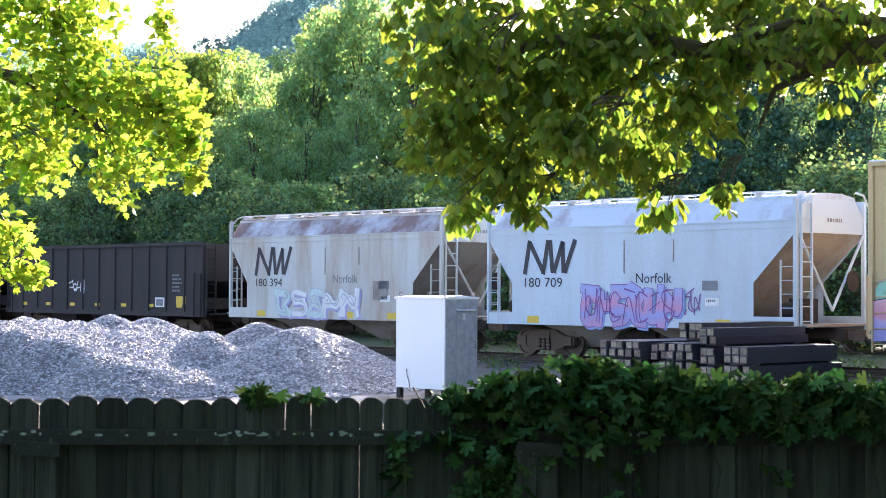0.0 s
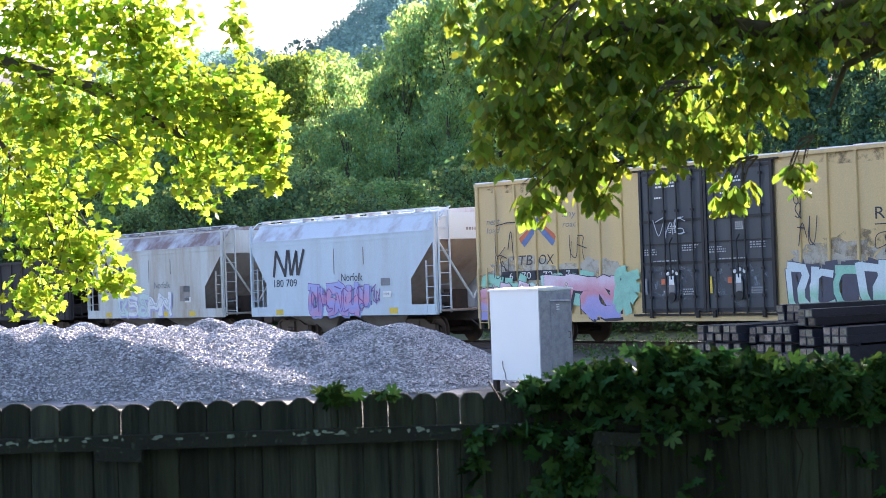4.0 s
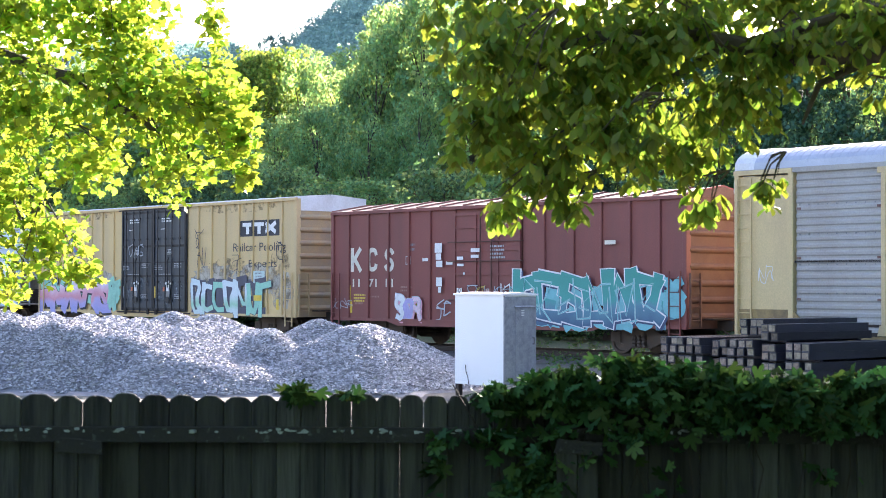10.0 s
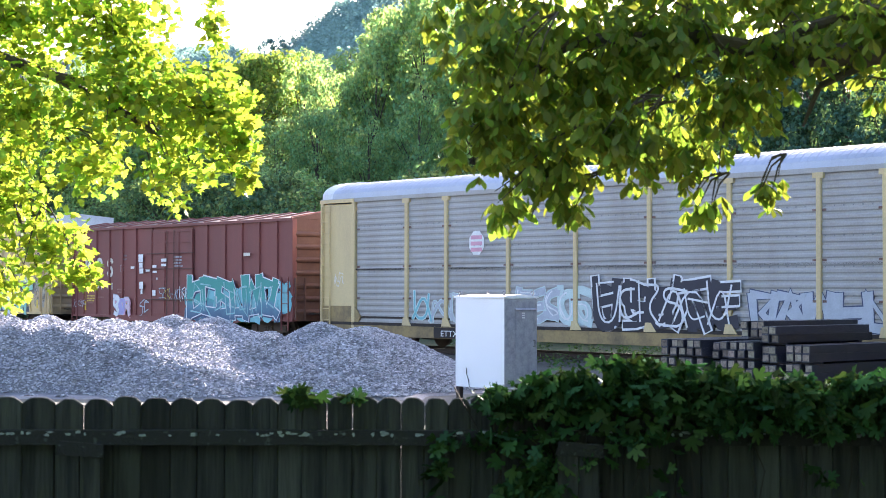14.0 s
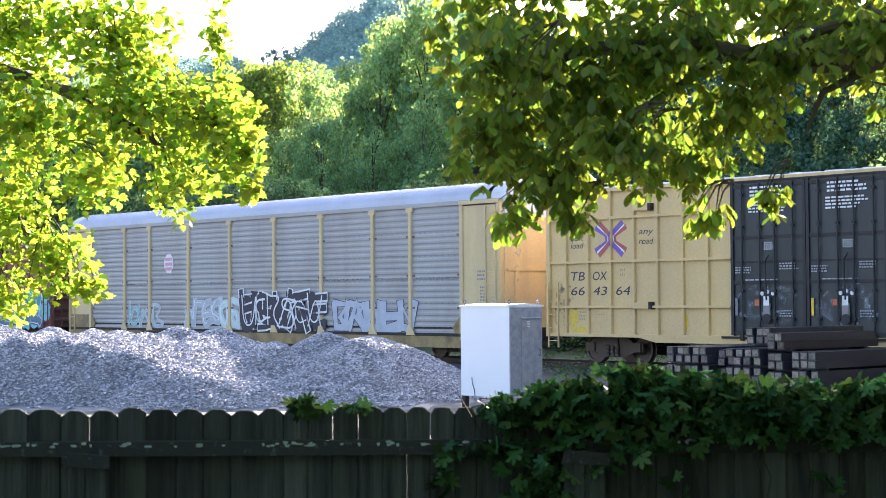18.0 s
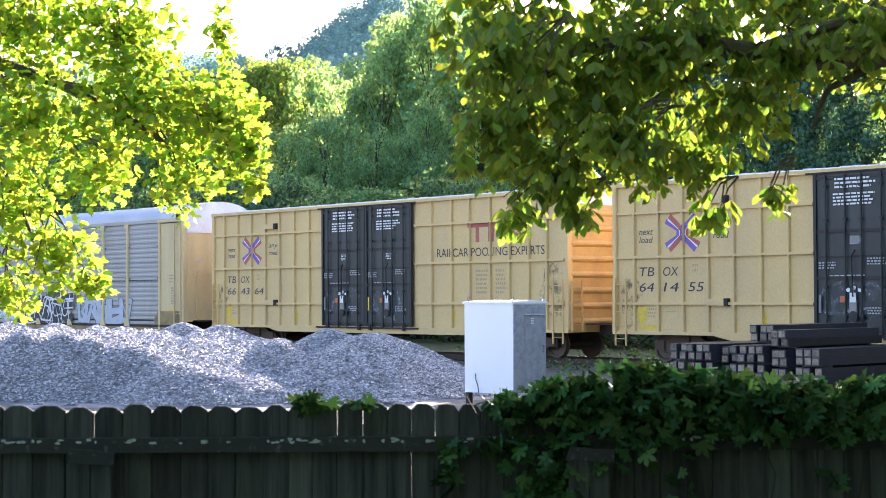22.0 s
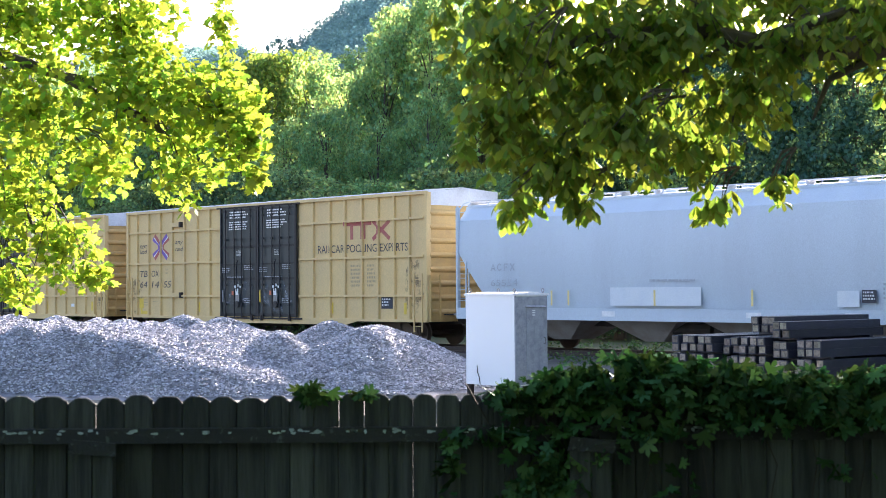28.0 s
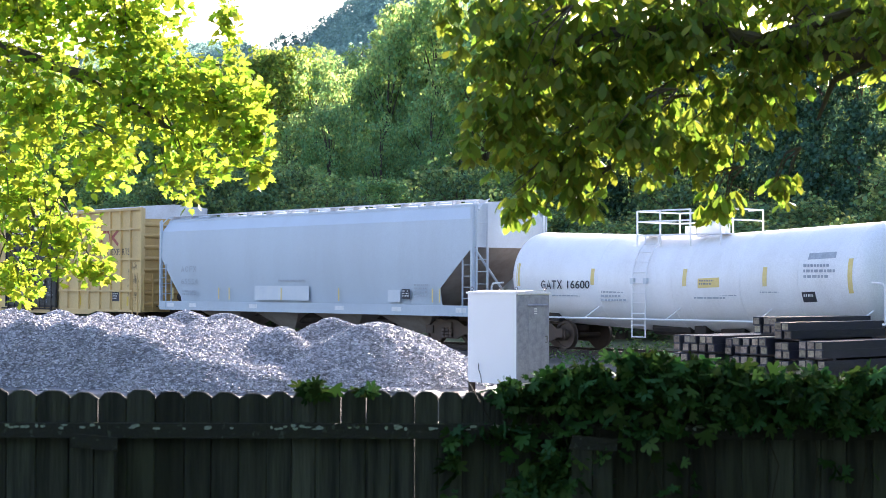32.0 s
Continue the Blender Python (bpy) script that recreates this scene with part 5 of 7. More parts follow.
for (s, z, w, h) in ((-4.55, 2.98, 0.34, 0.31), (-4.60, 2.76, 0.26, 0.20), (-4.62, 2.53, 0.30, 0.20), (-4.62, 1.92, 0.28, 0.28), (-4.72, 1.72, 0.14, 0.18), (-3.95, 2.72, 0.28, 0.10), (-5.1, 2.60, 0.30, 0.10), (-6.25, 2.98, 0.40, 0.12), (-6.25, 2.80, 0.36, 0.10), (-5.60, 2.75, 0.30, 0.10), (-5.62, 2.55, 0.30, 0.08), (-5.60, 1.65, 0.24, 0.22), (-11.9, 3.12, 0.42, 0.12), (-5.9, 2.28, 0.08, 0.08)):
    panel(ob, "paint_patch", X(s), X(s) + w, z, z + h, CREAM if s == -11.9 else WHITE, SIDE_Y - 0.03)
bars(door, X(-7.12), 2.72, 0.72, 0.46, 4, STENCIL, SIDE_Y - 0.022, 9)
# three cream plain forms: a barred block, a ring and a double ring
mark = Shape()
mark.add([(X(q), y - 0.010, z) for q, z in ((-0.13, 2.40), (-0.30, 2.40), (-0.30, 3.20), (-0.13, 3.20))], [(0, 1, 2, 3)])
stroke(mark, [(X(-0.30), 2.78), (X(-0.64), 3.16)], 0.16, y - 0.011)
stroke(mark, [(X(-0.36), 2.82), (X(-0.66), 2.44)], 0.16, y - 0.013)
stroke(mark, rounded([(X(-1.48), 2.98), (X(-1.44), 3.11), (X(-1.20), 3.13), (X(-1.10), 3.0), (X(-1.10), 2.60), (X(-1.20), 2.47), (X(-1.44), 2.49), (X(-1.48), 2.62)], 1), 0.15, y - 0.010)
stroke(mark, rounded([(X(-2.35), 3.0), (X(-2.28), 3.10), (X(-2.08), 3.10), (X(-1.98), 2.96), (X(-2.06), 2.84), (X(-2.28), 2.75), (X(-2.36), 2.62), (X(-2.26), 2.47), (X(-2.06), 2.47), (X(-1.98), 2.58)], 1), 0.15, y - 0.010)
part("emblem_stroke", mark, CREAM, ob, "large cream emblem stroke")
for word, q, width in (("11", -0.24, 0.38), ("71", -1.10, 0.42), ("11", -1.99, 0.38)):
    lettering(ob, word, X(q), 1.89, 0.27, CREAM, y - 0.01, width, 0, 0.02)
panel(ob, "stencil_box", X(-3.0), X(-3.25), 2.62, 2.90, STENCIL, y - 0.004)
panel(ob, "stencil_box", X(-3.03), X(-3.22), 2.65, 2.87, OXIDE, y - 0.008)
for q, z, width, high, rows in ((-2.75, 1.70, 0.6, 0.22, 2), (-0.35, 1.55, 0.6, 0.12, 1), (-0.35, 1.25, 0.5, 0.25, 2), (-3.0, 1.35, 0.7, 0.2, 2), (-1.2, 1.5, 0.5, 0.1, 1)):
    bars(ob, X(q), z, width, high, rows, FADED, y - 0.006, int(-40 * q))
bars(ob, X(-0.3), 1.35, 0.8, 0.3, 3, MARK_YELLOW, y - 0.008, 3)
panel(ob, "reflector", X(0.0), X(-0.12), 1.15, 1.95, MARK_YELLOW, y - 0.008)
bars(ob, X(-3.25), 3.0, 0.25, 0.3, 2, GREY_INK, y - 0.008, 6)
graffiti(ob, X(-8.05), X(-14.7), 0.82, 1.75, 51, ("lagoon", "aqua"), "aqua", "", 8, 0.2, SIDE_Y - 0.02, "", 0.40, 0.05)
graffiti(ob, X(-8.2), X(-14.0), 0.86, 2.36, 57, ("lagoon",), "white", "", 6, 0.16, SIDE_Y - 0.03, "teal and white spray-painted wild lettering", 0.34, 0.10, "navy", "", 0)
graffiti(ob, X(-8.4), X(-13.8), 0.90, 2.15, 58, ("aqua",), "pale", "", 7, 0.24, SIDE_Y - 0.042, "", 0.035, 0.02, "", "", 0)
graffiti(ob, X(-13.6), X(-14.8), 0.95, 2.1, 50, ("aqua",), "aqua", "", 3, 0.2, SIDE_Y - 0.026, "", 0.22, 0.03)
graffiti(ob, X(-7.55), X(-8.1), 1.45, 2.05, 52, ("white",), "white", "", 2, 0.3, SIDE_Y - 0.05, "white scrawled tag", 0.05, 0.005)
graffiti(ob, X(-4.6), X(-5.3), 0.85, 1.5, 53, ("silver",), "silver", "", 2, 0.3, SIDE_Y - 0.004, "white scrawled tag", 0.06, 0.005)
graffiti(ob, X(-6.1), X(-8.2), 1.45, 1.95, 59, ("silver", "gold"), "black", "", 5, 0.25, SIDE_Y - 0.034, "small scrawled tags on the door", 0.05, 0.02)
graffiti(ob, X(0.75), X(-0.4), 1.15, 1.5, 54, ("silver",), "silver", "", 3, 0.3, SIDE_Y - 0.006, "white scrawled tag", 0.04, 0.005)
graffiti(ob, X(-2.6), X(-3.9), 0.82, 1.62, 55, ("white", "blush", "lilac"), "silver", "", 3, 0.2, SIDE_Y - 0.004, "white and pink spray-painted scrawl", 0.16, 0.05, "pink")

# -- three-level auto carrier
ob, half, X = car("auto_rack", "grey auto rack with yellow posts, corrugated sides and graffiti", "auto rack", -16.54, -43.44, gap=0.95, trucks=10.6, sill=(0.55, 0.95))
y = SIDE_Y + 0.05
POSTS = [-18.42, -21.1, -23.04, -25.87, -28.70, -31.54, -34.35, -37.2, -39.15, -41.62]
for a, b in zip(POSTS, POSTS[1:]):
    x0, x1 = X(a) + 0.06, X(b) - 0.06
    outline, z = [], 0.82
    while z < 4.70:
        outline += [(y + 0.0, z), (y + 0.0, z + 0.065), (y + 0.018, z + 0.105), (y + 0.018, z + 0.155)]
        z += 0.192
    outline += [(y, z), (y + 0.06, z), (y + 0.06, 0.82)]
    part("side_panel", Shape().prism(outline, "x", x0, x1), RACK_GREY, ob, "corrugated galvanised side panel")
    bolts = Shape()
    for z in (1.75, 2.48, 3.25, 4.0):
        for q in range(int((x1 - x0) / 0.28)):
            bolts.box(x0 + 0.1 + q * 0.28, x0 + 0.13 + q * 0.28, y - 0.012, y, z, z + 0.035)
    tagged(part("bolting", bolts, GREY_INK, ob), kind="stuff")
    rust = Shape()
    for z in (1.62, 2.66, 3.92):
        for x in (x0 + 0.03, x1 - 0.15):
            rust.box(x, x + 0.12, y - 0.014, y - 0.002, z - 0.03, z + 0.03)
    tagged(part("rust_spot", rust, RUST, ob, "rust-brown bolted plates beside the posts"), kind="stuff")
for s in POSTS[1:-1]:
    part("side_post", Shape().box(X(s) - 0.075, X(s) + 0.075, SIDE_Y - 0.02, y + 0.06, 0.74, 4.85, 0.02), RACK_YELLOW, ob)
    part("post_foot", Shape().prism([(X(s) - 0.10, 1.0), (X(s) + 0.10, 1.0), (X(s) + 0.30, 0.74), (X(s) - 0.16, 0.74)], "y", SIDE_Y - 0.045, SIDE_Y - 0.022), RACK_YELLOW, ob)
    part("post_head", Shape().box(X(s) - 0.16, X(s) + 0.16, SIDE_Y - 0.03, y + 0.06, 4.72, 4.86), RACK_YELLOW, ob)
part("top_chord", Shape().box(-half, half, SIDE_Y - 0.01, y + 0.06, 4.85, 4.98), RACK_GREY, ob)
part("side_sill", Shape().box(-half + 0.2, half - 0.2, SIDE_Y - 0.02, y + 0.06, 0.36, 0.72), RACK_SILL, ob, "dirty yellow side sill")
part("sill_ledge", Shape().box(-half + 0.2, half - 0.2, SIDE_Y - 0.03, y + 0.06, 0.722, 0.818), BLACK_IRON, ob)
part("sill_panel", Shape().box(X(-22.5), X(-27.0), SIDE_Y - 0.026, SIDE_Y - 0.021, 0.37, 0.71), BLACK_IRON, ob)
lettering(ob, "ETTX", X(-22.85), 0.43, 0.18, WHITE, SIDE_Y - 0.03, 0.80)
lettering(ob, "700118", X(-23.93), 0.43, 0.18, WHITE, SIDE_Y - 0.03, 1.15)
part("far_wall", Shape().box(-half, half, 1.50, 1.58, 0.6, 4.98), RACK_GREY, ob)
part("deck", Shape().box(-half, half, y, 1.5, 0.95, 1.02).box(-half, half, y, 1.5, 2.55, 2.6), BLACK_IRON, ob)
for k in (-1, 1):
    a, b = sorted((k * half, k * (half - 1.86)))
    part("end_panel", Shape().box(a + 0.12, b - 0.12, SIDE_Y + 0.03, y + 0.06, 0.85, 4.80), RACK_YELLOW, ob, "yellow end bay panel")
    for x in (a + 0.08, b - 0.06):
        part("end_post", Shape().box(x - 0.08, x + 0.08, SIDE_Y - 0.03, y + 0.1, 0.62, 4.86, 0.02), RACK_YELLOW, ob)
    part("end_header", Shape().box(a, b, SIDE_Y - 0.05, y + 0.1, 4.84, 4.96), RACK_YELLOW, ob)
    xl = k * (half - 0.36)
    ladder(ob, xl - 0.22, xl + 0.22, 0.70, 4.75, 11, RACK_YELLOW, SIDE_Y - 0.06)
    part("bottom_skirt", Shape().prism([(a, 0.55), (b, 0.55), (b + (0.35 if k < 0 else 0), 1.0), (b, 1.35), (a, 1.35), (a - (0.35 if k > 0 else 0), 1.0)], "y", SIDE_Y - 0.01, SIDE_Y + 0.03), RACK_SILL, ob)
    ends = part("end_door", Shape().box(*sorted((k * (half - 0.01), k * (half + 0.05))), y + 0.1, 1.5, 0.95, 4.55), RACK_YELLOW, ob, "yellow end door with scrawled tag")
    part("door_bar", Shape().box(*sorted((k * (half + 0.052), k * (half + 0.09))), y + 0.2, 1.4, 2.75, 2.83).box(*sorted((k * (half + 0.052), k * (half + 0.09))), y + 0.5, y + 0.58, 1.0, 2.7), RACK_YELLOW, ends)
    dome = [(y + 0.06, 4.4)] + [(-1.46 * math.cos(q), 4.98 + 0.66 * math.sin(q) ** 0.8) for q in [math.pi * i / 14 for i in range(1, 14)]] + [(1.5, 4.4)]
    part("end_hood", Shape().prism(dome, "x", *sorted((k * (half - 0.55), k * (half + 0.12)))), GALV_ROOF, ob, "white end hood")
    if k > 0:
        rnd_tag = random.Random(19)
        for q in range(3):
            p = [Vector((half + 0.056, y + 0.45 + rnd_tag.uniform(0, 0.35), 2.2 + 0.42 * q + rnd_tag.uniform(0, 0.42))) for _ in range(6)]
            part("scrawl", Shape().path([tuple(v) for v in p], 0.012, 4), STENCIL, ends)
    part("coupler_platform", Shape().box(*sorted((k * half, k * (half + 0.4))), -1.2, 1.2, 0.95, 1.0), BLACK_IRON, ob)
roof = Shape()
n = int((2 * half - 1.2) / 0.12)
arc = [(-1.56 * math.cos(q), 4.97 + 0.63 * math.sin(q) ** 0.75) for q in [math.pi * i / 16 for i in range(1, 16)]]
arc = [(SIDE_Y + 0.04, 4.97)] + arc + [(1.56, 4.97)]
m = len(arc)
for k in range(n):
    for x in (0.0, 0.112):
        roof.v += [(-half + 0.6 + k * 0.12 + x, a, b + (0.014 if k % 2 else 0.0)) for a, b in arc]
roof.f = [(r * m + q, r * m + q + 1, r * m + m + q + 1, r * m + m + q) for r in range(2 * n - 1) for q in range(m - 1)]
part("roof", roof, RACK_ROOF, ob, "corrugated galvanised barrel roof")
plate = [(X(-24.44) + 0.36 * math.cos(a), SIDE_Y + 0.04, 3.35 + 0.40 * math.sin(a)) for a in [math.pi / 8 + math.pi / 4 * i for i in range(8)]]
part("emblem_plate", Shape().add(plate, [tuple(range(8))]), WHITE, ob, "white octagonal emblem plate with faded red bars")
for z in (3.08, 3.27, 3.46):
    panel(ob, "emblem_bar", X(-24.44) - 0.26, X(-24.44) + 0.26, z, z + 0.12, SPRAY["pink"], SIDE_Y + 0.034)
graffiti(ob, X(-21.4), X(-24.05), 0.88, 1.86, 61, ("aqua", "silver"), "pale", "", 3, 0.15, SIDE_Y + 0.045, "pale aqua spray-painted lettering", 0.08, 0.06)
graffiti(ob, X(-25.65), X(-29.3), 0.90, 1.97, 62, ("pale", "silver"), "pale", "", 6, 0.16, SIDE_Y + 0.045, "pale aqua spray-painted lettering", 0.20, 0.06, "", "white")
graffiti(ob, X(-29.5), X(-34.6), 0.84, 2.10, 66, ("black",), "black", "", 7, 0.12, SIDE_Y - 0.023, "", 0.30, 0.06, "", "", 2)
graffiti(ob, X(-29.5), X(-34.7), 0.84, 2.24, 63, ("black",), "white", "", 5, 0.12, SIDE_Y - 0.026, "black spray-painted lettering with white outlines", 0.22, 0.13)
graffiti(ob, X(-29.6), X(-34.5), 0.90, 2.16, 68, ("white",), "white", "", 6, 0.16, SIDE_Y - 0.038, "white outline strokes", 0.055, 0.005, "", "", 2)
graffiti(ob, X(-35.0), X(-39.4), 0.84, 1.85, 64, ("silver", "silver"), "navy", "", 5, 0.04, SIDE_Y + 0.045, "silver block lettering with dark edges", 0.32, 0.07, "", "", 0)
bars(ob, X(-42.38), 2.42, 0.5, 0.36, 3, GREY_INK, SIDE_Y + 0.024, 66)
bars(ob, X(-42.50), 1.58, 0.34, 0.70, 7, GREY_INK, SIDE_Y + 0.024, 67)
panel(ob, "label_plate", X(-42.30), X(-42.85), 1.22, 1.42, MARK_YELLOW, SIDE_Y + 0.024, "yellow label plate")
bars(ob, X(-42.40), 1.27, 0.38, 0.10, 1, GREY_INK, SIDE_Y + 0.018, 68)
graffiti(ob, X(-42.55), X(-42.95), 0.80, 1.05, 69, ("black",), "black", "", 2, 0.3, SIDE_Y + 0.02, "small black scrawl", 0.05, 0.005)
graffiti(ob, X(-17.3), X(-17.8), 2.0, 2.5, 65, ("white",), "white", "", 2, 0.2, SIDE_Y + 0.02, "white scrawled tag", 0.03, 0.005)

# -- two like yellow boxcars with square panelled sides
for shift, digits, seed in ((0.0, "664364", 1), (-20.66, "641455", 2)):
    P = [s + shift for s in (-46.21, -47.10, -47.99, -48.88, -49.75, -50.66, -51.54, -58.13, -59.1, -59.95, -60.89, -61.76, -62.61, -63.38)]
    ob, half, X, y = boxcar("boxcar", "mustard-yellow double-door boxcar with panelled sides and charcoal doors", -45.49 + shift, -64.23 + shift, 0.82, 5.0, YELLOW, END_BOUNCE,
                            P, [4.18, 2.94, 1.65], (-52.36 + shift, -57.24 + shift), DOOR_DEEP, door_posts=3, deep=0.10)
    o = lambda s: X(s + shift)
    for k, (a, b, z0, z1) in enumerate(((-63.0, -64.1, 0.9, 3.0), (-45.6, -46.6, 0.9, 2.4))):
        stain(ob, o(a), o(b), z0, z1, 220 + k + seed, GRIME, y - 0.003, "brown grime")
    painted = cross(ob, o(-47.30), o(-48.60), 3.12, 4.05, (MARK_RED, MARK_VIOLET), y - 0.006, 0.19)
    lettering(ob, "next", o(-46.36), 3.56, 0.15, INK, y - 0.006, 0.52, 0.25)
    lettering(ob, "load", o(-46.36), 3.34, 0.17, INK, y - 0.006, 0.52, 0.25)
    lettering(ob, "any", o(-49.02), 3.62, 0.17, INK, y - 0.006, 0.55, 0.25)
    lettering(ob, "road", o(-49.02), 3.4, 0.17, INK, y - 0.006, 0.55, 0.25)
    lettering(ob, "TB", o(-46.36), 2.41, 0.25, INK, y - 0.006, 0.56, 0.15)
    lettering(ob, "OX", o(-47.24), 2.41, 0.25, INK, y - 0.006, 0.56, 0.15)
    for z in (1.60, 4.34):
        lug = part("side_lug", Shape().box(o(-48.9), o(-49.46), SIDE_Y - 0.02, y, z, z + 0.17, 0.02), YELLOW, ob)
        part("lug_end", Shape().box(o(-49.46), o(-49.58), SIDE_Y - 0.03, y, z - 0.02, z + 0.19), BLACK_IRON, lug)
    for k, s in enumerate((-46.36, -47.25, -48.14)):
        lettering(ob, digits[2 * k:2 * k + 2], o(s), 1.98, 0.25, INK, y - 0.006, 0.55, 0.15)
    bars(ob, o(-48.3), 2.45, 0.26, 0.28, 2, FAINT, y - 0.006, 8)
    panel(ob, "paint_patch", o(-46.30), o(-46.62), 1.17, 1.55, MARK_YELLOW, y - 0.007, "yellow painted patch")
    bars(ob, o(-46.66), 1.22, 0.34, 0.30, 3, FAINT, y - 0.006, 15)
    panel(ob, "label_plate", o(-46.42), o(-46.98), 0.93, 1.06, MARK_YELLOW, y - 0.007)
    bars(ob, o(-47.35), 1.38, 0.42, 0.07, 1, FAINT, y - 0.006, 16)
    top = Shape()
    for a, b in ((-59.9, -60.65), (-60.55, -61.35)):
        for x0, x1, z0, z1 in ((o(a), o(b), 4.02, 4.16), ((o(a) + o(b)) / 2 - 0.08, (o(a) + o(b)) / 2 + 0.08, 3.56, 4.02)):
            top.add([(x0, y - 0.010, z0), (x1, y - 0.010, z0), (x1, y - 0.010, z1), (x0, y - 0.010, z1)], [(0, 1, 2, 3)])
    stroke(top, [(o(-61.45), 3.56), (o(-62.3), 4.14)], 0.14, y - 0.01)
    stroke(top, [(o(-61.45), 4.14), (o(-62.3), 3.56)], 0.14, y - 0.013)
    painted += [part("emblem", top, MARK_RED, ob, "faded red emblem")] + lettering(ob, "RAILCAR POOLING EXPERTS", o(-58.35), 3.12, 0.27, INK, y - 0.007, 4.9)
    over_posts(painted, [X(q) for q in P], SIDE_Y - 0.003)
    bars(ob, o(-60.2), 1.9, 0.7, 0.8, 6, FAINT, y - 0.006, 12)
    bars(ob, o(-61.1), 1.9, 0.5, 0.8, 6, FAINT, y - 0.006, 13)
    if seed == 2:
        panel(ob, "label_plate", o(-61.86), o(-62.46), 1.22, 1.60, INK, y - 0.01, "black label plate with white print")
        bars(ob, o(-61.92), 1.27, 0.48, 0.29, 3, WHITE, y - 0.016, 5)
    else:
        panel(ob, "paint_patch", o(-61.3), o(-61.6), 1.2, 1.32, WHITE, y - 0.01)


# -- small covered hoppers
def covered_hopper(name, label, s_left, s_right, eave, z0, slopes, paint, roof_paint, under, bulge=0.0, ends=1.0, lean=(3.72, 0.42)):
    """A covered hopper: six-cornered sides, sloping end sheets, roof with running boards and hatches, open end frames with ladders, outlets beneath."""
    ob, half, X = car(name, label, "covered hopper", s_left, s_right, gap=1.05, trucks=half_truck(s_left, s_right) + 0.35)
    (zl, xl1, zl1), (zr, xr1, zr1) = slopes
    outline = [(-half, eave), (-half, zl), (xl1, zl1), (xl1 + 0.02, z0 + 0.30), (xr1 - 0.02, z0 + 0.30), (xr1, zr1), (half, zr), (half, eave)]

    def ends_at(z):
        left = -half if z >= zl else -half + (xl1 + half) * (zl - z) / (zl - zl1) if z > zl1 else xl1
        right = half if z >= zr else half - (half - xr1) * (zr - z) / (zr - zr1) if z > zr1 else xr1
        return left, right
    zs = sorted({round(q, 3) for q in list(np.linspace(z0 + 0.30, eave, 15)) + [zl, zr, zl1, zr1, lean[0]] if z0 + 0.29 <= q <= eave + 0.001})
    skin, m = Shape(), 2
    depth = lambda z: SIDE_Y + 0.02 + bulge * ((min(z, lean[0]) - 2.9) / 1.6) ** 2 + lean[1] * max(0.0, (z - lean[0]) / (eave - lean[0]))
    for shape, low, high in ((skin, 0, lean[0]), (upper := Shape(), lean[0], 9)):
        rows = [z for z in zs if low - 0.001 <= z <= high + 0.001]
        v = []
        for z in rows:
            a, b = ends_at(z)
            v += [(a + (b - a) * k / 12, depth(z), z) for k in range(13)]
        shape.add(v, [(j * 13 + k, j * 13 + k + 1, (j + 1) * 13 + k + 1, (j + 1) * 13 + k) for j in range(len(rows) - 1) for k in range(12)])
    part("upper_sheet", upper, roof_paint, ob, "leaning upper side sheet")
    back = [(a, 1.55, z) for z in (z0 + 0.3, zl1, zl, eave) for a in ends_at(z)]
    skin.add(back, [(0, 1, 3, 2), (2, 3, 5, 4), (4, 5, 7, 6)])
    part("side_sheet", skin, paint, ob, smooth=bool(bulge))
    slope = Shape()
    for k, zt, xb, zb in ((-1, zl, xl1, zl1), (1, zr, xr1, zr1)):
        slope.add([(k * half, depth(zt), zt), (k * half, 1.55, zt), (xb - k * 0.9, 1.0, z0 + 0.2), (xb - k * 0.9, -1.0, z0 + 0.2), (xb, depth(zb), zb)], [(0, 1, 2, 3, 4)])
        part("end_sheet", Shape().box(*sorted((k * half - k * 0.02, k * half + k * 0.01)), depth(zt) + 0.02, 1.53, zt, lean[0]), paint, ob)
        part("end_top", Shape().prism([(depth(lean[0]) + 0.02, lean[0]), (depth(eave) + 0.02, eave), (1.50 - lean[1], eave), (1.53, lean[0])], "x", *sorted((k * half - k * 0.02, k * half + k * 0.01))), paint, ob)
    part("slope_sheet", slope, under, ob, "dusty sloping end sheet")
    ridge = [(depth(eave), eave)] + [(-1.15 * math.cos(q), eave + 0.16 * math.sin(q)) for q in [math.pi * (0.12 + 0.76 * i / 8) for i in range(9)]] + [(1.55 - lean[1], eave)]
    part("roof", Shape().prism(ridge, "x", -half, half), roof_paint, ob, smooth=True)
    part("roof_edge", Shape().box(-half, half, depth(eave) - 0.03, depth(eave) + 0.02, eave - 0.03, eave + 0.03), paint, ob)
    board = Shape()
    for y0 in (-1.02, 0.66):
        for k in range(int(2 * half / 1.0)):
            board.box(-half + k * 1.0 + 0.03, -half + k * 1.0 + 0.97, y0, y0 + 0.36, eave + 0.19, eave + 0.22)
        for k in range(int(2 * half / 1.3) + 1):
            x = min(half - 0.04, -half + k * 1.3)
            board.box(x - 0.02, x + 0.02, y0, y0 + 0.36, eave + 0.08, eave + 0.19)
    # white roof-sheet material: the boards' sunlit highlight put into their colour
    part("running_board", board, GALV_ROOF, ob, "pale roof running board with its highlight painted in")
    hatch = Shape()
    for k in range(int(2 * half / 1.6)):
        hatch.lathe([(eave + 0.12, 0.36), (eave + 0.24, 0.36), (eave + 0.28, 0.2)], "z", (-half + 0.9 + k * 1.6, 0, 0), 14)
    part("hatch", hatch, paint, ob)
    brackets = Shape()
    for k in range(int(2 * half / 0.9) + 1):
        x = min(half - 0.03, -half + k * 0.9)
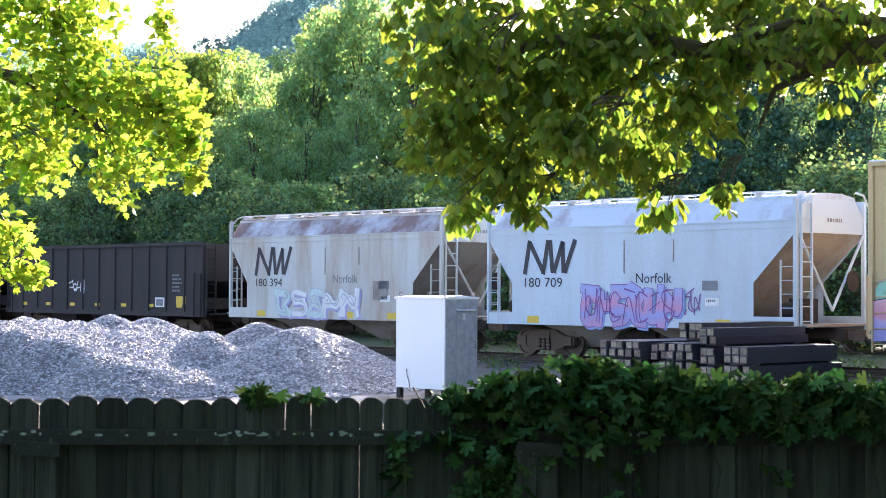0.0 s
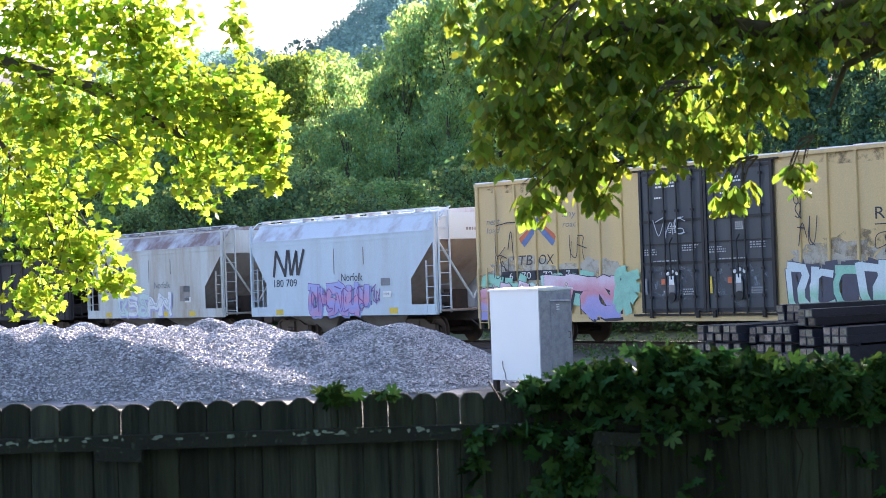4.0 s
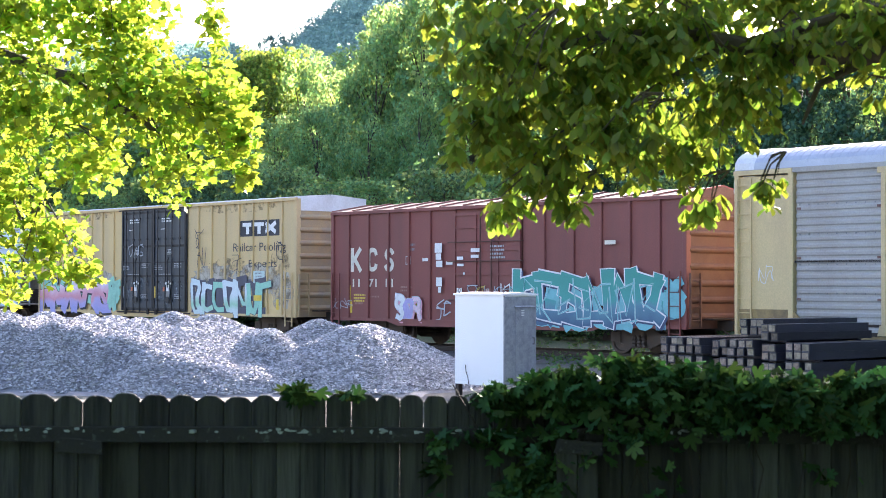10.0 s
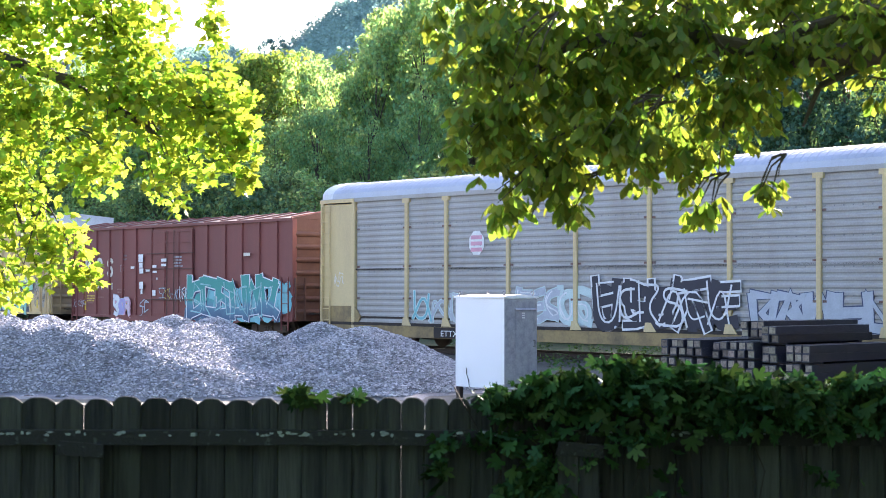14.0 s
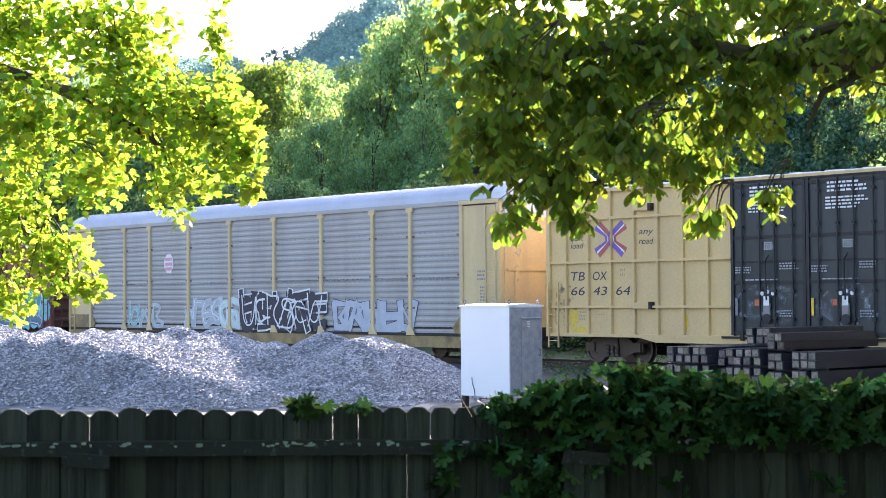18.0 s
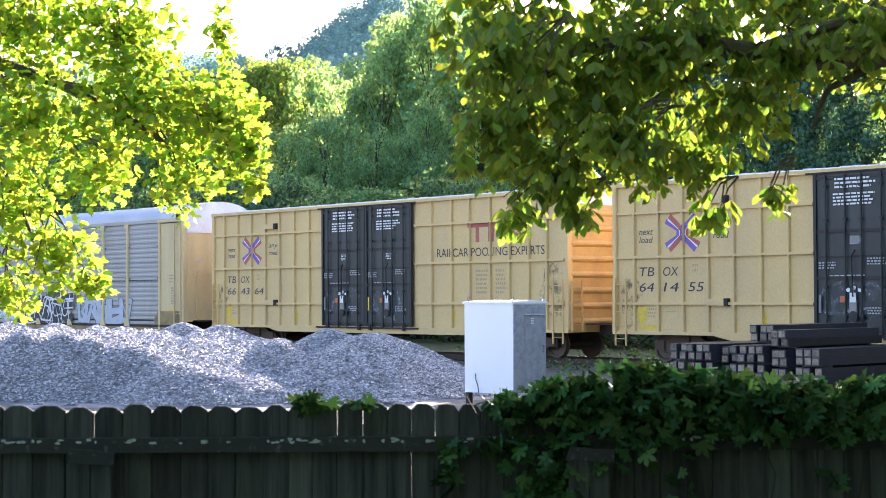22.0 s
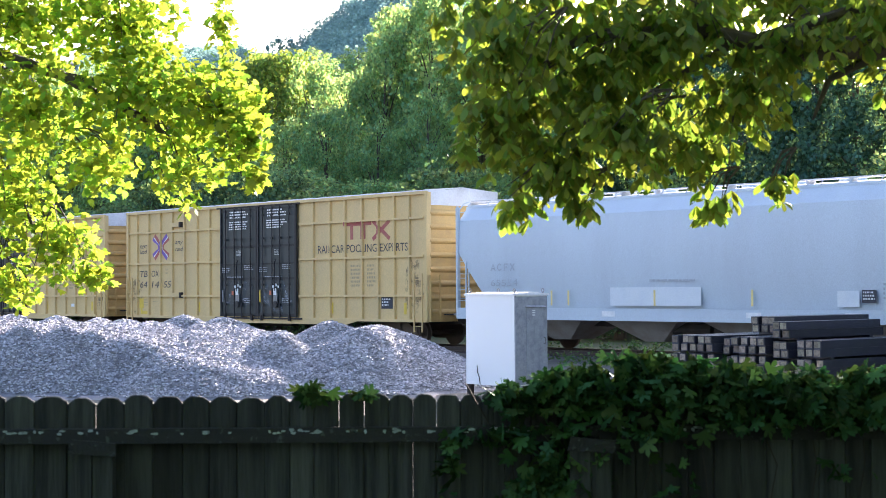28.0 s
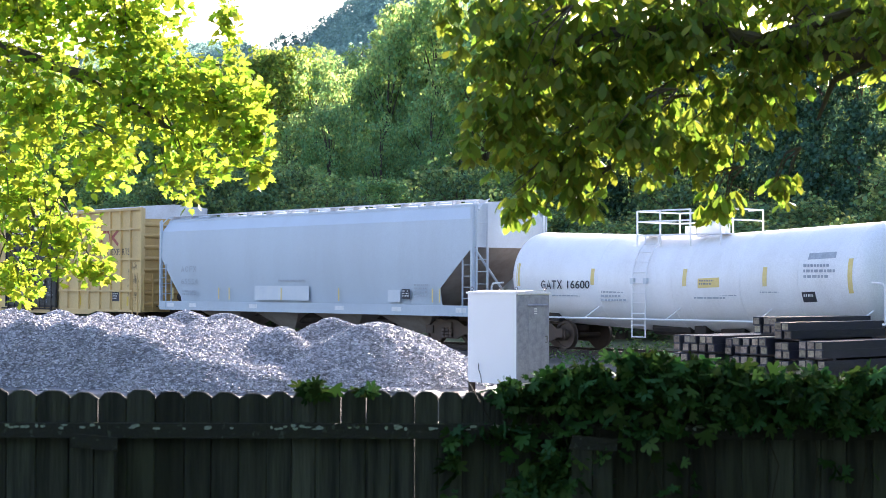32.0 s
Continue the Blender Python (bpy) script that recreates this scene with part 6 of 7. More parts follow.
        brackets.rod((x, depth(eave), eave), (x, -0.98, eave + 0.20), 0.018, 5)
    part("bracket", brackets, paint, ob)
    part("side_sill", Shape().box(-half - 0.05, half + 0.05, SIDE_Y - 0.01, SIDE_Y + 0.10, z0, z0 + 0.34, 0.01).box(-half - 0.05, half + 0.05, 1.45, 1.55, z0, z0 + 0.34), paint, ob)
    zt_mark = (zr + lean[0]) / 2 + 0.05
    for k in (-1, 1):
        corner = Shape()
        for yy in (SIDE_Y + 0.04, 1.50):
            corner.box(k * half - 0.05, k * half + 0.05, yy - 0.05, yy + 0.05, z0 + 0.34, eave)
        corner.rod((k * (half + 0.03), SIDE_Y + 0.1, zl), (k * (half + 0.03), 0, z0 + 0.5), 0.04).rod((k * (half + 0.03), 1.45, zl), (k * (half + 0.03), 0, z0 + 0.5), 0.04)
        part("end_frame", corner, paint, ob)
        ladder(ob, k * (half - 0.22) - 0.20, k * (half - 0.22) + 0.20, z0 + 0.05, 2.72, 5, paint, SIDE_Y + 0.0)
        end_ladder(ob, k * (half + 0.10), SIDE_Y + 0.12, SIDE_Y + 0.58, z0 + 0.05, eave + 0.05, 9, paint)
        if k > 0:
            bars(ob, half + 0.016, zt_mark, 0.75, 0.18, 1, GREY_INK, -0.2, 27, "end_number", True)
        hoop = Shape().path([(k * (half + 0.12), -0.95, eave + 0.20), (k * (half + 0.16), -1.15, eave + 0.14), (k * (half + 0.16), SIDE_Y + 0.14, eave - 0.15)], 0.022).path([(k * (half + 0.12), 0.95, eave + 0.20), (k * (half + 0.16), 1.25, eave + 0.14), (k * (half + 0.16), 1.5, eave - 0.2), (k * (half + 0.16), 1.5, z0 + 0.3)], 0.03)
        part("grab_rail", hoop, paint, ob)
        floor = Shape().box(*sorted((k * (half - 1.9), k * (half + 0.3))), SIDE_Y + 0.1, 1.45, z0 + 0.10, z0 + 0.16)
        part("end_platform", floor, under, ob)
        gear = Shape().rod((k * (half - 0.9), -0.75, z0 + 0.5), (k * (half - 0.2), -0.75, z0 + 0.5), 0.20, 12).lathe([(k * (half + 0.30), 0.28), (k * (half + 0.33), 0.28)], "x", (0, 0.5, 2.2), 16).box(*sorted((k * (half - 1.0), k * (half - 0.6))), -0.4, 0.3, z0 + 0.16, z0 + 0.8)
        part("brake_gear", gear, BLACK_IRON, ob)
    outlets = Shape()
    bays = 2 if half < 7 else 4
    for k in range(bays):
        x = xl1 + 0.4 + (xr1 - xl1 - 0.8) * (k + 0.5) / bays
        w = (xr1 - xl1) / bays * 0.45
        outlets.add([(x + a * w, b, z) for a, b, z in ((-1, -1.3, z0 + 0.2), (1, -1.3, z0 + 0.2), (1, 1.3, z0 + 0.2), (-1, 1.3, z0 + 0.2))] + [(x + a * 0.35, b, 0.32) for a, b in ((-1, -0.5), (1, -0.5), (1, 0.5), (-1, 0.5))],
                    [(0, 1, 5, 4), (1, 2, 6, 5), (2, 3, 7, 6), (3, 0, 4, 7), (4, 5, 6, 7)])
    part("outlet", outlets, under, ob)
    return ob, half, X


for s0, paint, digits, seed in ((47.36, HOP_RUST, "180 394", 1), (34.60, HOP_WHITE, "180 709", 2)):
    word = "rust-stained" if seed == 1 else "chalky pale"
    ob, half, X = covered_hopper("covered_hopper", word + " covered hopper car with graffiti and a rusting roof", s0, s0 - 10.72, 4.28, 0.95,
                                 ((3.41, -4.40, 2.15), (3.41, 4.10, 2.15)), paint, HOP_ROOF if seed == 1 else HOP_PALE, HOP_UNDER)
    o = lambda s: X(s - 34.60 + s0)
    mark = Shape()
    for a, za, b, zb in ((33.12, 2.42, 32.94, 3.32), (32.92, 3.28, 32.40, 2.46), (32.40, 2.42, 32.22, 3.32), (32.14, 3.32, 32.04, 2.46), (31.98, 2.46, 31.66, 3.28), (31.66, 3.26, 31.62, 2.46), (31.56, 2.46, 31.20, 3.32)):
        stroke(mark, [(o(a), za), (o(b), zb)], 0.15, SIDE_Y + 0.006)
    part("emblem_stroke", mark, INK, ob, "large black slanted emblem stroke")
    lettering(ob, digits, o(33.12), 2.02, 0.27, INK, SIDE_Y + 0.008, 1.45)
    lettering(ob, "Norfolk", o(28.98), 2.14, 0.27, INK if seed == 2 else GREY_INK, SIDE_Y + 0.008, 1.22)
    panel(ob, "placard", o(26.75), o(26.25), 1.95, 2.2, GREY_INK, SIDE_Y + 0.004)
    panel(ob, "placard", o(26.65), o(26.2), 1.55, 1.75, WHITE, SIDE_Y + 0.004)
    bars(ob, o(26.6), 1.58, 0.35, 0.13, 1, INK, SIDE_Y - 0.002, 4)
    for s in (33.0, 30.6, 28.4, 26.3):
        panel(ob, "reflector", o(s), o(s - 0.45), 1.0, 1.2, MARK_YELLOW, SIDE_Y - 0.016)
    seams = Shape()
    for s in (29.4, 27.7):
        seams.box(o(s) - 0.02, o(s) + 0.02, SIDE_Y + 0.006, SIDE_Y + 0.012, 2.4 if s > 29 else 2.7, 3.3)
    part("rust_seam", seams, HOP_UNDER, ob)
    part("side_bead", Shape().box(-half, half, SIDE_Y, SIDE_Y + 0.05, 3.52, 3.60).box(-half, half, SIDE_Y, SIDE_Y + 0.05, 3.68, 3.72), paint, ob)
    if seed == 2:
        graffiti(ob, o(30.9), o(27.5), 1.00, 2.05, 71, ("haze",), "violet", "", 6, 0.12, SIDE_Y - 0.014, "lilac and violet spray-painted lettering", 0.26, 0.05, "blue", "")
        graffiti(ob, o(30.8), o(27.6), 1.02, 1.98, 75, ("violet",), "violet", "", 7, 0.2, SIDE_Y - 0.026, "", 0.03, 0.005)
        graffiti(ob, o(27.6), o(26.8), 1.25, 2.0, 72, ("violet",), "violet", "", 3, 0.3, SIDE_Y + 0.0, "", 0.04, 0.005)
    else:
        graffiti(ob, o(32.0), o(27.7), 1.0, 1.95, 73, ("white", "pale"), "silver", "", 5, 0.10, SIDE_Y - 0.014, "white spray-painted lettering", 0.20, 0.05, "lilac", "silver")
        panel(ob, "label_plate", o(27.0), o(26.3), 1.6, 2.2, HOP_UNDER, SIDE_Y + 0.004)

# -- long pale grey covered hopper
ob, half, X = covered_hopper("covered_hopper", "long clean pale grey covered hopper car with rounded sides", -86.45, -104.93, 4.42, 0.93, ((3.05, -7.95, 1.45), (3.10, 7.65, 1.82)), HOP_GREY, HOP_GREY, HOP_UNDER, bulge=0.16, lean=(4.0, 0.34))
lettering(ob, "65554", X(-88.0), 1.94, 0.20, WORN_INK, SIDE_Y + 0.0, 1.2)
mark = Shape()
for k, lines in enumerate(([(0.0, 0.0), (0.09, 0.2), (0.18, 0.0)], [(0.04, 0.06), (0.14, 0.06)], [(0.17, 0.16), (0.09, 0.2), (0.0, 0.14), (0.0, 0.06), (0.09, 0.0), (0.17, 0.04)], [(0.0, 0.0), (0.0, 0.19), (0.15, 0.19)], [(0.0, 0.1), (0.12, 0.1)], [(0.0, 0.0), (0.17, 0.2)], [(0.0, 0.2), (0.17, 0.0)])):
    stroke(mark, [(X(-88.02) + (0.0, 0.0, 0.29, 0.60, 0.60, 0.87, 0.87)[k] + a, 2.42 + b) for a, b in lines], 0.042, SIDE_Y + 0.0 - 0.0006 * k)
part("emblem_stroke", mark, WORN_INK, ob, "faded grey emblem stroke")
bars(ob, X(-88.1), 1.45, 1.0, 0.25, 2, WORN_INK, SIDE_Y + 0.0, 22)
panel(ob, "paint_patch", X(-93.0), X(-96.35), 1.36, 1.88, PATCH_PALE, SIDE_Y + 0.02, "patch of fresh white paint")
panel(ob, "paint_patch", X(-100.75), X(-101.40), 1.36, 1.76, PATCH_PALE, SIDE_Y + 0.02)
panel(ob, "placard", X(-101.48), X(-101.90), 1.46, 1.78, INK, SIDE_Y + 0.018)
bars(ob, X(-101.52), 1.50, 0.34, 0.24, 3, WHITE, SIDE_Y + 0.012, 26)
bars(ob, X(-102.1), 1.5, 0.8, 0.45, 4, WORN_INK, SIDE_Y + 0.016, 23)
for s in (-87.35, -90.6, -91.3, -94.65, -98.05, -103.0, -103.35):
    panel(ob, "reflector", X(s), X(s - 0.07), 1.36, 1.80, PALE_YELLOW, SIDE_Y + 0.012)
for s in (-87.0, -88.6, -92.7, -97.9, -101.0, -104.2):
    panel(ob, "placard", X(s), X(s - 0.5), 1.05, 1.2, WHITE, SIDE_Y - 0.018)
bars(ob, X(-94.5), 1.98, 1.8, 0.12, 1, WORN_INK, SIDE_Y + 0.02, 24)

# -- black coal hopper
for s0, s1, label in ((63.0, 48.99, "black open-top coal hopper car with yellow reflectors"), (78.6, 64.6, "black open-top coal hopper car")):
    ob, half, X = car("coal_hopper", label, "hopper car", s0, s1, gap=0.80, trucks=5.1)
    shell = Shape().box(-half, half, SIDE_Y + 0.06, SIDE_Y + 0.10, 1.05, 3.55).box(-half, half, 1.45, 1.5, 1.05, 3.55)
    part("side_wall", shell, GON, ob)
    for k in range(13):
        x = -half + 0.06 + k * (2 * half - 0.12) / 12
        part("side_post", Shape().box(x - 0.05, x + 0.05, SIDE_Y, SIDE_Y + 0.06, 1.05, 3.5, 0.015), GON, ob)
    part("top_chord", Shape().box(-half - 0.03, half + 0.03, SIDE_Y - 0.02, SIDE_Y + 0.13, 3.5, 3.62).box(-half - 0.03, half + 0.03, 1.42, 1.55, 3.5, 3.62), GON, ob)
    part("side_sill", Shape().box(-half - 0.05, half + 0.05, SIDE_Y - 0.01, SIDE_Y + 0.10, 0.92, 1.10), GON, ob)
    for k in (-1, 1):
        part("end_wall", Shape().box(*sorted((k * (half - 0.05), k * half)), SIDE_Y + 0.1, 1.45, 2.2, 3.55), GON, ob)
        part("slope_sheet", Shape().add([(k * half, -1.5, 2.2), (k * half, 1.45, 2.2), (k * (half - 2.2), 1.45, 1.0), (k * (half - 2.2), -1.5, 1.0)], [(0, 1, 2, 3)]), GON, ob)
        ladder(ob, k * (half - 0.30) - 0.2, k * (half - 0.30) + 0.2, 0.95, 2.5, 5, GON, SIDE_Y - 0.04)
        end_ladder(ob, k * (half + 0.08), SIDE_Y + 0.1, SIDE_Y + 0.5, 1.0, 3.5, 8, GON)
        part("end_post", Shape().box(*sorted((k * (half - 0.08), k * half)), SIDE_Y + 0.0, SIDE_Y + 0.1, 0.95, 3.6).box(*sorted((k * (half - 0.08), k * half)), 1.4, 1.5, 0.95, 3.6), GON, ob)
        part("end_platform", Shape().box(*sorted((k * (half - 2), k * (half + 0.2))), -1.4, 1.4, 1.0, 1.05), GON, ob)
    part("load", Shape().box(-half + 0.06, half - 0.06, SIDE_Y + 0.1, 1.45, 1.2, 1.6), BLACK_IRON, ob)
    for k in range(7):
        panel(ob, "reflector", -half + 1.2 + k * 1.85, -half + 1.55 + k * 1.85, 1.24, 1.36, MARK_YELLOW, SIDE_Y + 0.052)
    panel(ob, "placard", X(s1 + 3.1), X(s1 + 2.5), 1.25, 1.6, WHITE, SIDE_Y + 0.052)
    panel(ob, "placard_face", X(s1 + 3.02), X(s1 + 2.58), 1.30, 1.55, GREY_INK, SIDE_Y + 0.044)
    panel(ob, "paint_patch", X(s1 + 1.75), X(s1 + 1.15), 1.35, 1.65, MARK_YELLOW, SIDE_Y + 0.052)
    bars(ob, X(s1 + 2.0), 1.75, 0.6, 0.7, 5, GREY_INK, SIDE_Y + 0.052, 31)
    graffiti(ob, X(s1 + 9.2), X(s1 + 8.0), 1.75, 2.25, 74, ("white",), "silver", "", 4, 0.2, SIDE_Y + 0.055, "white scrawled tag", 0.06, 0.02)
    outlets = Shape()
    for k in range(3):
        x = -3.2 + k * 3.2
        outlets.add([(x - 1.2, -1.3, 1.0), (x + 1.2, -1.3, 1.0), (x + 1.2, 1.3, 1.0), (x - 1.2, 1.3, 1.0), (x - 0.4, -0.9, 0.35), (x + 0.4, -0.9, 0.35), (x + 0.4, 0.9, 0.35), (x - 0.4, 0.9, 0.35)], [(0, 1, 5, 4), (1, 2, 6, 5), (2, 3, 7, 6), (3, 0, 4, 7), (4, 5, 6, 7)])
    part("outlet", outlets, GON, ob)

# -- white tank car: its shell is bent, the two halves fall towards the middle
ob, half, X = car("tank_car", "white tank car with bent shell, railed platform and yellow reflectors", "tank car", -106.1, -119.6, gap=1.0, trucks=5.5)
R, ZC, SAG = 1.38, 2.20, 0.26


def tank_axis(x):
    return ZC - SAG * (1 - min(1.0, abs(x) / half))


def bent(shape):
    """The shape let down with the shell's axis."""
    shape.v = [(x, yy, z - SAG * (1 - min(1.0, abs(x) / half))) for x, yy, z in shape.v]
    return shape


profile = [(-half + 0.0, 0.05)] + [(-half + 0.62 * (1 - math.cos(q)), R * math.sin(q)) for q in [math.pi / 2 * i / 8 for i in range(1, 9)]]
profile += [(0.0, R)] + [(-a, r) for a, r in profile[::-1]]
part("tank_shell", bent(Shape().lathe(profile, "x", (0, 0, ZC), 56)), TANK_WHITE, ob, smooth=True)
for s in (-106.78, -110.13, -112.95, -113.53, -115.32, -117.21, -118.96):
    part("shell_seam", bent(Shape().lathe([(X(s) - 0.02, R + 0.001), (X(s) - 0.012, R + 0.008), (X(s) + 0.012, R + 0.008), (X(s) + 0.02, R + 0.001)], "x", (0, 0, ZC), 56)), TANK_WHITE, ob, smooth=True)


def on_tank(a, x, lift=0.0):
    """A point of the shell at x, a degrees above the middle of the near side."""
    return (x, -(R + lift) * math.cos(radians(a)), tank_axis(x) + (R + lift) * math.sin(radians(a)))


def tank_patch(name, x0, x1, z0, z1, mat, label=""):
    """A patch on the near side of the shell, between two heights."""
    n = 6
    a0, a1 = (math.degrees(math.asin((z - tank_axis((x0 + x1) / 2)) / R)) for z in (z0, z1))
    s = Shape().add([on_tank(a0 + (a1 - a0) * i / n, x, 0.006) for i in range(n + 1) for x in (x0, x1)], [(2 * i, 2 * i + 1, 2 * i + 3, 2 * i + 2) for i in range(n)])
    return part(name, s, mat, ob, label)


for s, low, high in ((-106.81, 1.89, 2.58), (-109.93, 1.93, 2.40), (-113.42, 1.90, 2.37), (-116.17, 1.90, 2.40), (-118.83, 1.73, 2.60)):
    tank_patch("reflector", X(s) - 0.07, X(s) + 0.07, low, high, PALE_YELLOW)
lettering(ob, "16600", X(-108.91), 1.82, 0.24, INK, -R - 0.012, 0.92, 0, 0.012)
mark = Shape()
for k, lines in enumerate(([(0.16, 0.19), (0.10, 0.23), (0.03, 0.19), (0.0, 0.12), (0.03, 0.04), (0.10, 0.0), (0.16, 0.04), (0.16, 0.11), (0.09, 0.11)], [(0.0, 0.0), (0.08, 0.24), (0.16, 0.0)], [(0.03, 0.07), (0.13, 0.07)], [(0.0, 0.22), (0.17, 0.22)], [(0.085, 0.0), (0.085, 0.2)], [(0.0, 0.0), (0.16, 0.24)], [(0.0, 0.24), (0.16, 0.0)])):
    stroke(mark, [(X(-107.83) + (0.0, 0.235, 0.235, 0.45, 0.45, 0.69, 0.69)[k] + a, 1.82 + b) for a, b in lines], 0.040, -R - 0.012 - 0.0006 * k)
part("emblem_stroke", mark, INK, ob, "black emblem stroke")
bars(ob, X(-108.2), 1.55, 1.5, 0.17, 2, WORN_INK, -R + 0.08, 42)
bars(ob, X(-110.25), 1.41, 1.05, 0.47, 4, WORN_INK, -R + 0.03, 43)
tank_patch("label_plate", X(-113.90), X(-114.65), 1.86, 2.12, PALE_YELLOW, "yellow label plate")
bars(ob, X(-113.96), 1.90, 0.62, 0.17, 2, GREY_INK, -R - 0.014, 47)
bars(ob, X(-113.72), 1.52, 1.5, 0.25, 3, WORN_INK, -R + 0.05, 44)
bars(ob, X(-116.0), 1.70, 0.7, 0.06, 1, WORN_INK, -R + 0.02, 48)
tank_patch("paint_patch", X(-117.50), X(-118.35), 2.60, 2.76, WORN_INK, "grey stencilled strip")
bars(ob, X(-117.42), 2.05, 1.05, 0.42, 3, WORN_INK, -R - 0.012, 45)
tank_patch("placard", X(-117.32), X(-117.74), 1.50, 1.76, INK)
bars(ob, X(-117.38), 1.57, 0.3, 0.13, 1, WHITE, -R + 0.05, 46)
DECK = ZC + R - SAG + 0.04
part("platform", Shape().box(X(-111.25), X(-114.34), -0.95, -0.55, DECK - 0.04, DECK).box(X(-111.25), X(-114.34), 0.55, 0.95, DECK - 0.04, DECK).box(X(-111.25), X(-111.65), -0.55, 0.55, DECK - 0.04, DECK).box(X(-113.94), X(-114.34), -0.55, 0.55, DECK - 0.04, DECK), TANK_WHITE, ob, "white walkway platform")
rail = Shape()
for yy in (-0.92, 0.92):
    for x in (X(-111.27), X(-112.14), X(-113.25)):
        rail.rod((x, yy, DECK - 0.35), (x, yy, DECK + 0.67), 0.028)
    for z in (0.67, 0.37):
        rail.rod((X(-111.27), yy, DECK + z), (X(-113.25), yy, DECK + z), 0.026)
for z in (0.67, 0.37):
    rail.rod((X(-111.27), -0.92, DECK + z), (X(-111.27), 0.92, DECK + z), 0.026)
part("handrail", rail, TANK_WHITE, ob)
rail = Shape()
for yy in (-0.92, 0.92):
    rail.rod((X(-114.32), yy, DECK - 0.35), (X(-114.32), yy, DECK + 0.67), 0.028)
    rail.rod((X(-113.8), yy, DECK + 0.67), (X(-114.32), yy, DECK + 0.67), 0.026)
for z in (0.67, 0.37):
    rail.rod((X(-114.32), -0.92, DECK + z), (X(-114.32), 0.92, DECK + z), 0.026)
part("handrail", rail, TANK_WHITE, ob)
dome = Shape().lathe([(DECK - 0.2, 0.46), (DECK + 0.30, 0.46), (DECK + 0.38, 0.36), (DECK + 0.42, 0.1)], "z", (X(-113.3), 0, 0), 20).rod((X(-112.3), 0.2, DECK - 0.1), (X(-112.3), 0.2, DECK + 0.25), 0.16, 12).rod((X(-113.98), -0.2, DECK - 0.1), (X(-113.98), -0.2, DECK + 0.34), 0.07, 10)
part("valve_housing", dome, TANK_WHITE, ob, smooth=True)
part("valve_wheel", Shape().lathe([(DECK + 0.34, 0.05), (DECK + 0.36, 0.13), (DECK + 0.40, 0.13), (DECK + 0.42, 0.04)], "z", (X(-113.98), -0.2, 0), 14), BLACK_IRON, ob)
step = Shape()
L0, L1 = X(-111.58), X(-112.08)
for x in (L0, L1):
    step.path([(x, -0.93, DECK)] + [on_tank(a, x, 0.10) for a in range(52, -1, -13)] + [(x, -R - 0.1, 0.45)], 0.022)
for a in range(48, -1, -12):
    step.rod(on_tank(a, L0, 0.10), on_tank(a, L1, 0.10), 0.016)
for z in (1.70, 1.42, 1.12, 0.80, 0.47):
    step.rod((L0, -R - 0.1, z), (L1, -R - 0.1, z), 0.018)
part("ladder", step, TANK_WHITE, ob)
for x in (L0, L1):
    part("ladder_bracket", Shape().box(x - 0.06, x + 0.06, -R - 0.13, -R - 0.03, 1.96, 2.12), PATCH_PALE, ob)
rail = Shape().rod((-half + 0.3, -1.5, 0.97), (half - 0.3, -1.5, 0.97), 0.028)
for x in np.linspace(-half + 0.5, half - 0.5, 5):
    rail.rod((x, -1.5, 0.97), (x + 0.3, -1.20, 1.30), 0.022)
for k in (-1, 1):
    rail.path([(k * (half - 0.3), -1.5, 0.97), (k * (half + 0.35), -1.5, 0.97), (k * (half + 0.35), -1.5, 1.86), (k * (half + 0.28), -1.5, 1.97), (k * (half - 0.1), -1.42, 2.0)], 0.03)
part("side_rail", rail, TANK_WHITE, ob)
for k in (-1, 1):
    part("stub_sill", Shape().box(*sorted((k * (half - 2.6), k * (half + 0.5))), -0.3, 0.3, 0.75, 1.1).box(*sorted((k * (half - 2.0), k * (half - 1.4))), -0.9, 0.9, 0.85, 1.3).box(*sorted((k * (half - 0.1), k * (half + 0.45))), -1.4, 1.4, 1.0, 1.06), BLACK_IRON, ob)


# ---- trees ----
def limb(s, points, r0, r1, n=7):
    for i, (p, q) in enumerate(zip(points, points[1:])):
        k = len(points) - 1
        s.rod(p, q, r0 + (r1 - r0) * i / k, n, r0 + (r1 - r0) * (i + 1) / k)


def bough(tree, points, r0, r1):
    s = Shape()
    limb(s, points, r0, r1)
    return part("bough", s, BARK, tree)


def twigs(s, clumps, rng, root, number=3, r=0.006):
    for x, y, z, rx, ry, rz, n in clumps:
        for _ in range(number):
            e = Vector((x + rng.uniform(-.8, .8) * rx, y + rng.uniform(-.8, .8) * ry, z + rng.uniform(-.8, .6) * rz))
            a = Vector((x + rng.uniform(-.3, .3) * rx, y, z + rz * 0.7)).lerp(Vector(root), 0.12)
            mid = a.lerp(e, 0.5) + Vector((0, 0, 0.06))
            s.rod(a, mid, r * 1.4, 5, r)
            s.rod(mid, e, r, 4, r * 0.4)


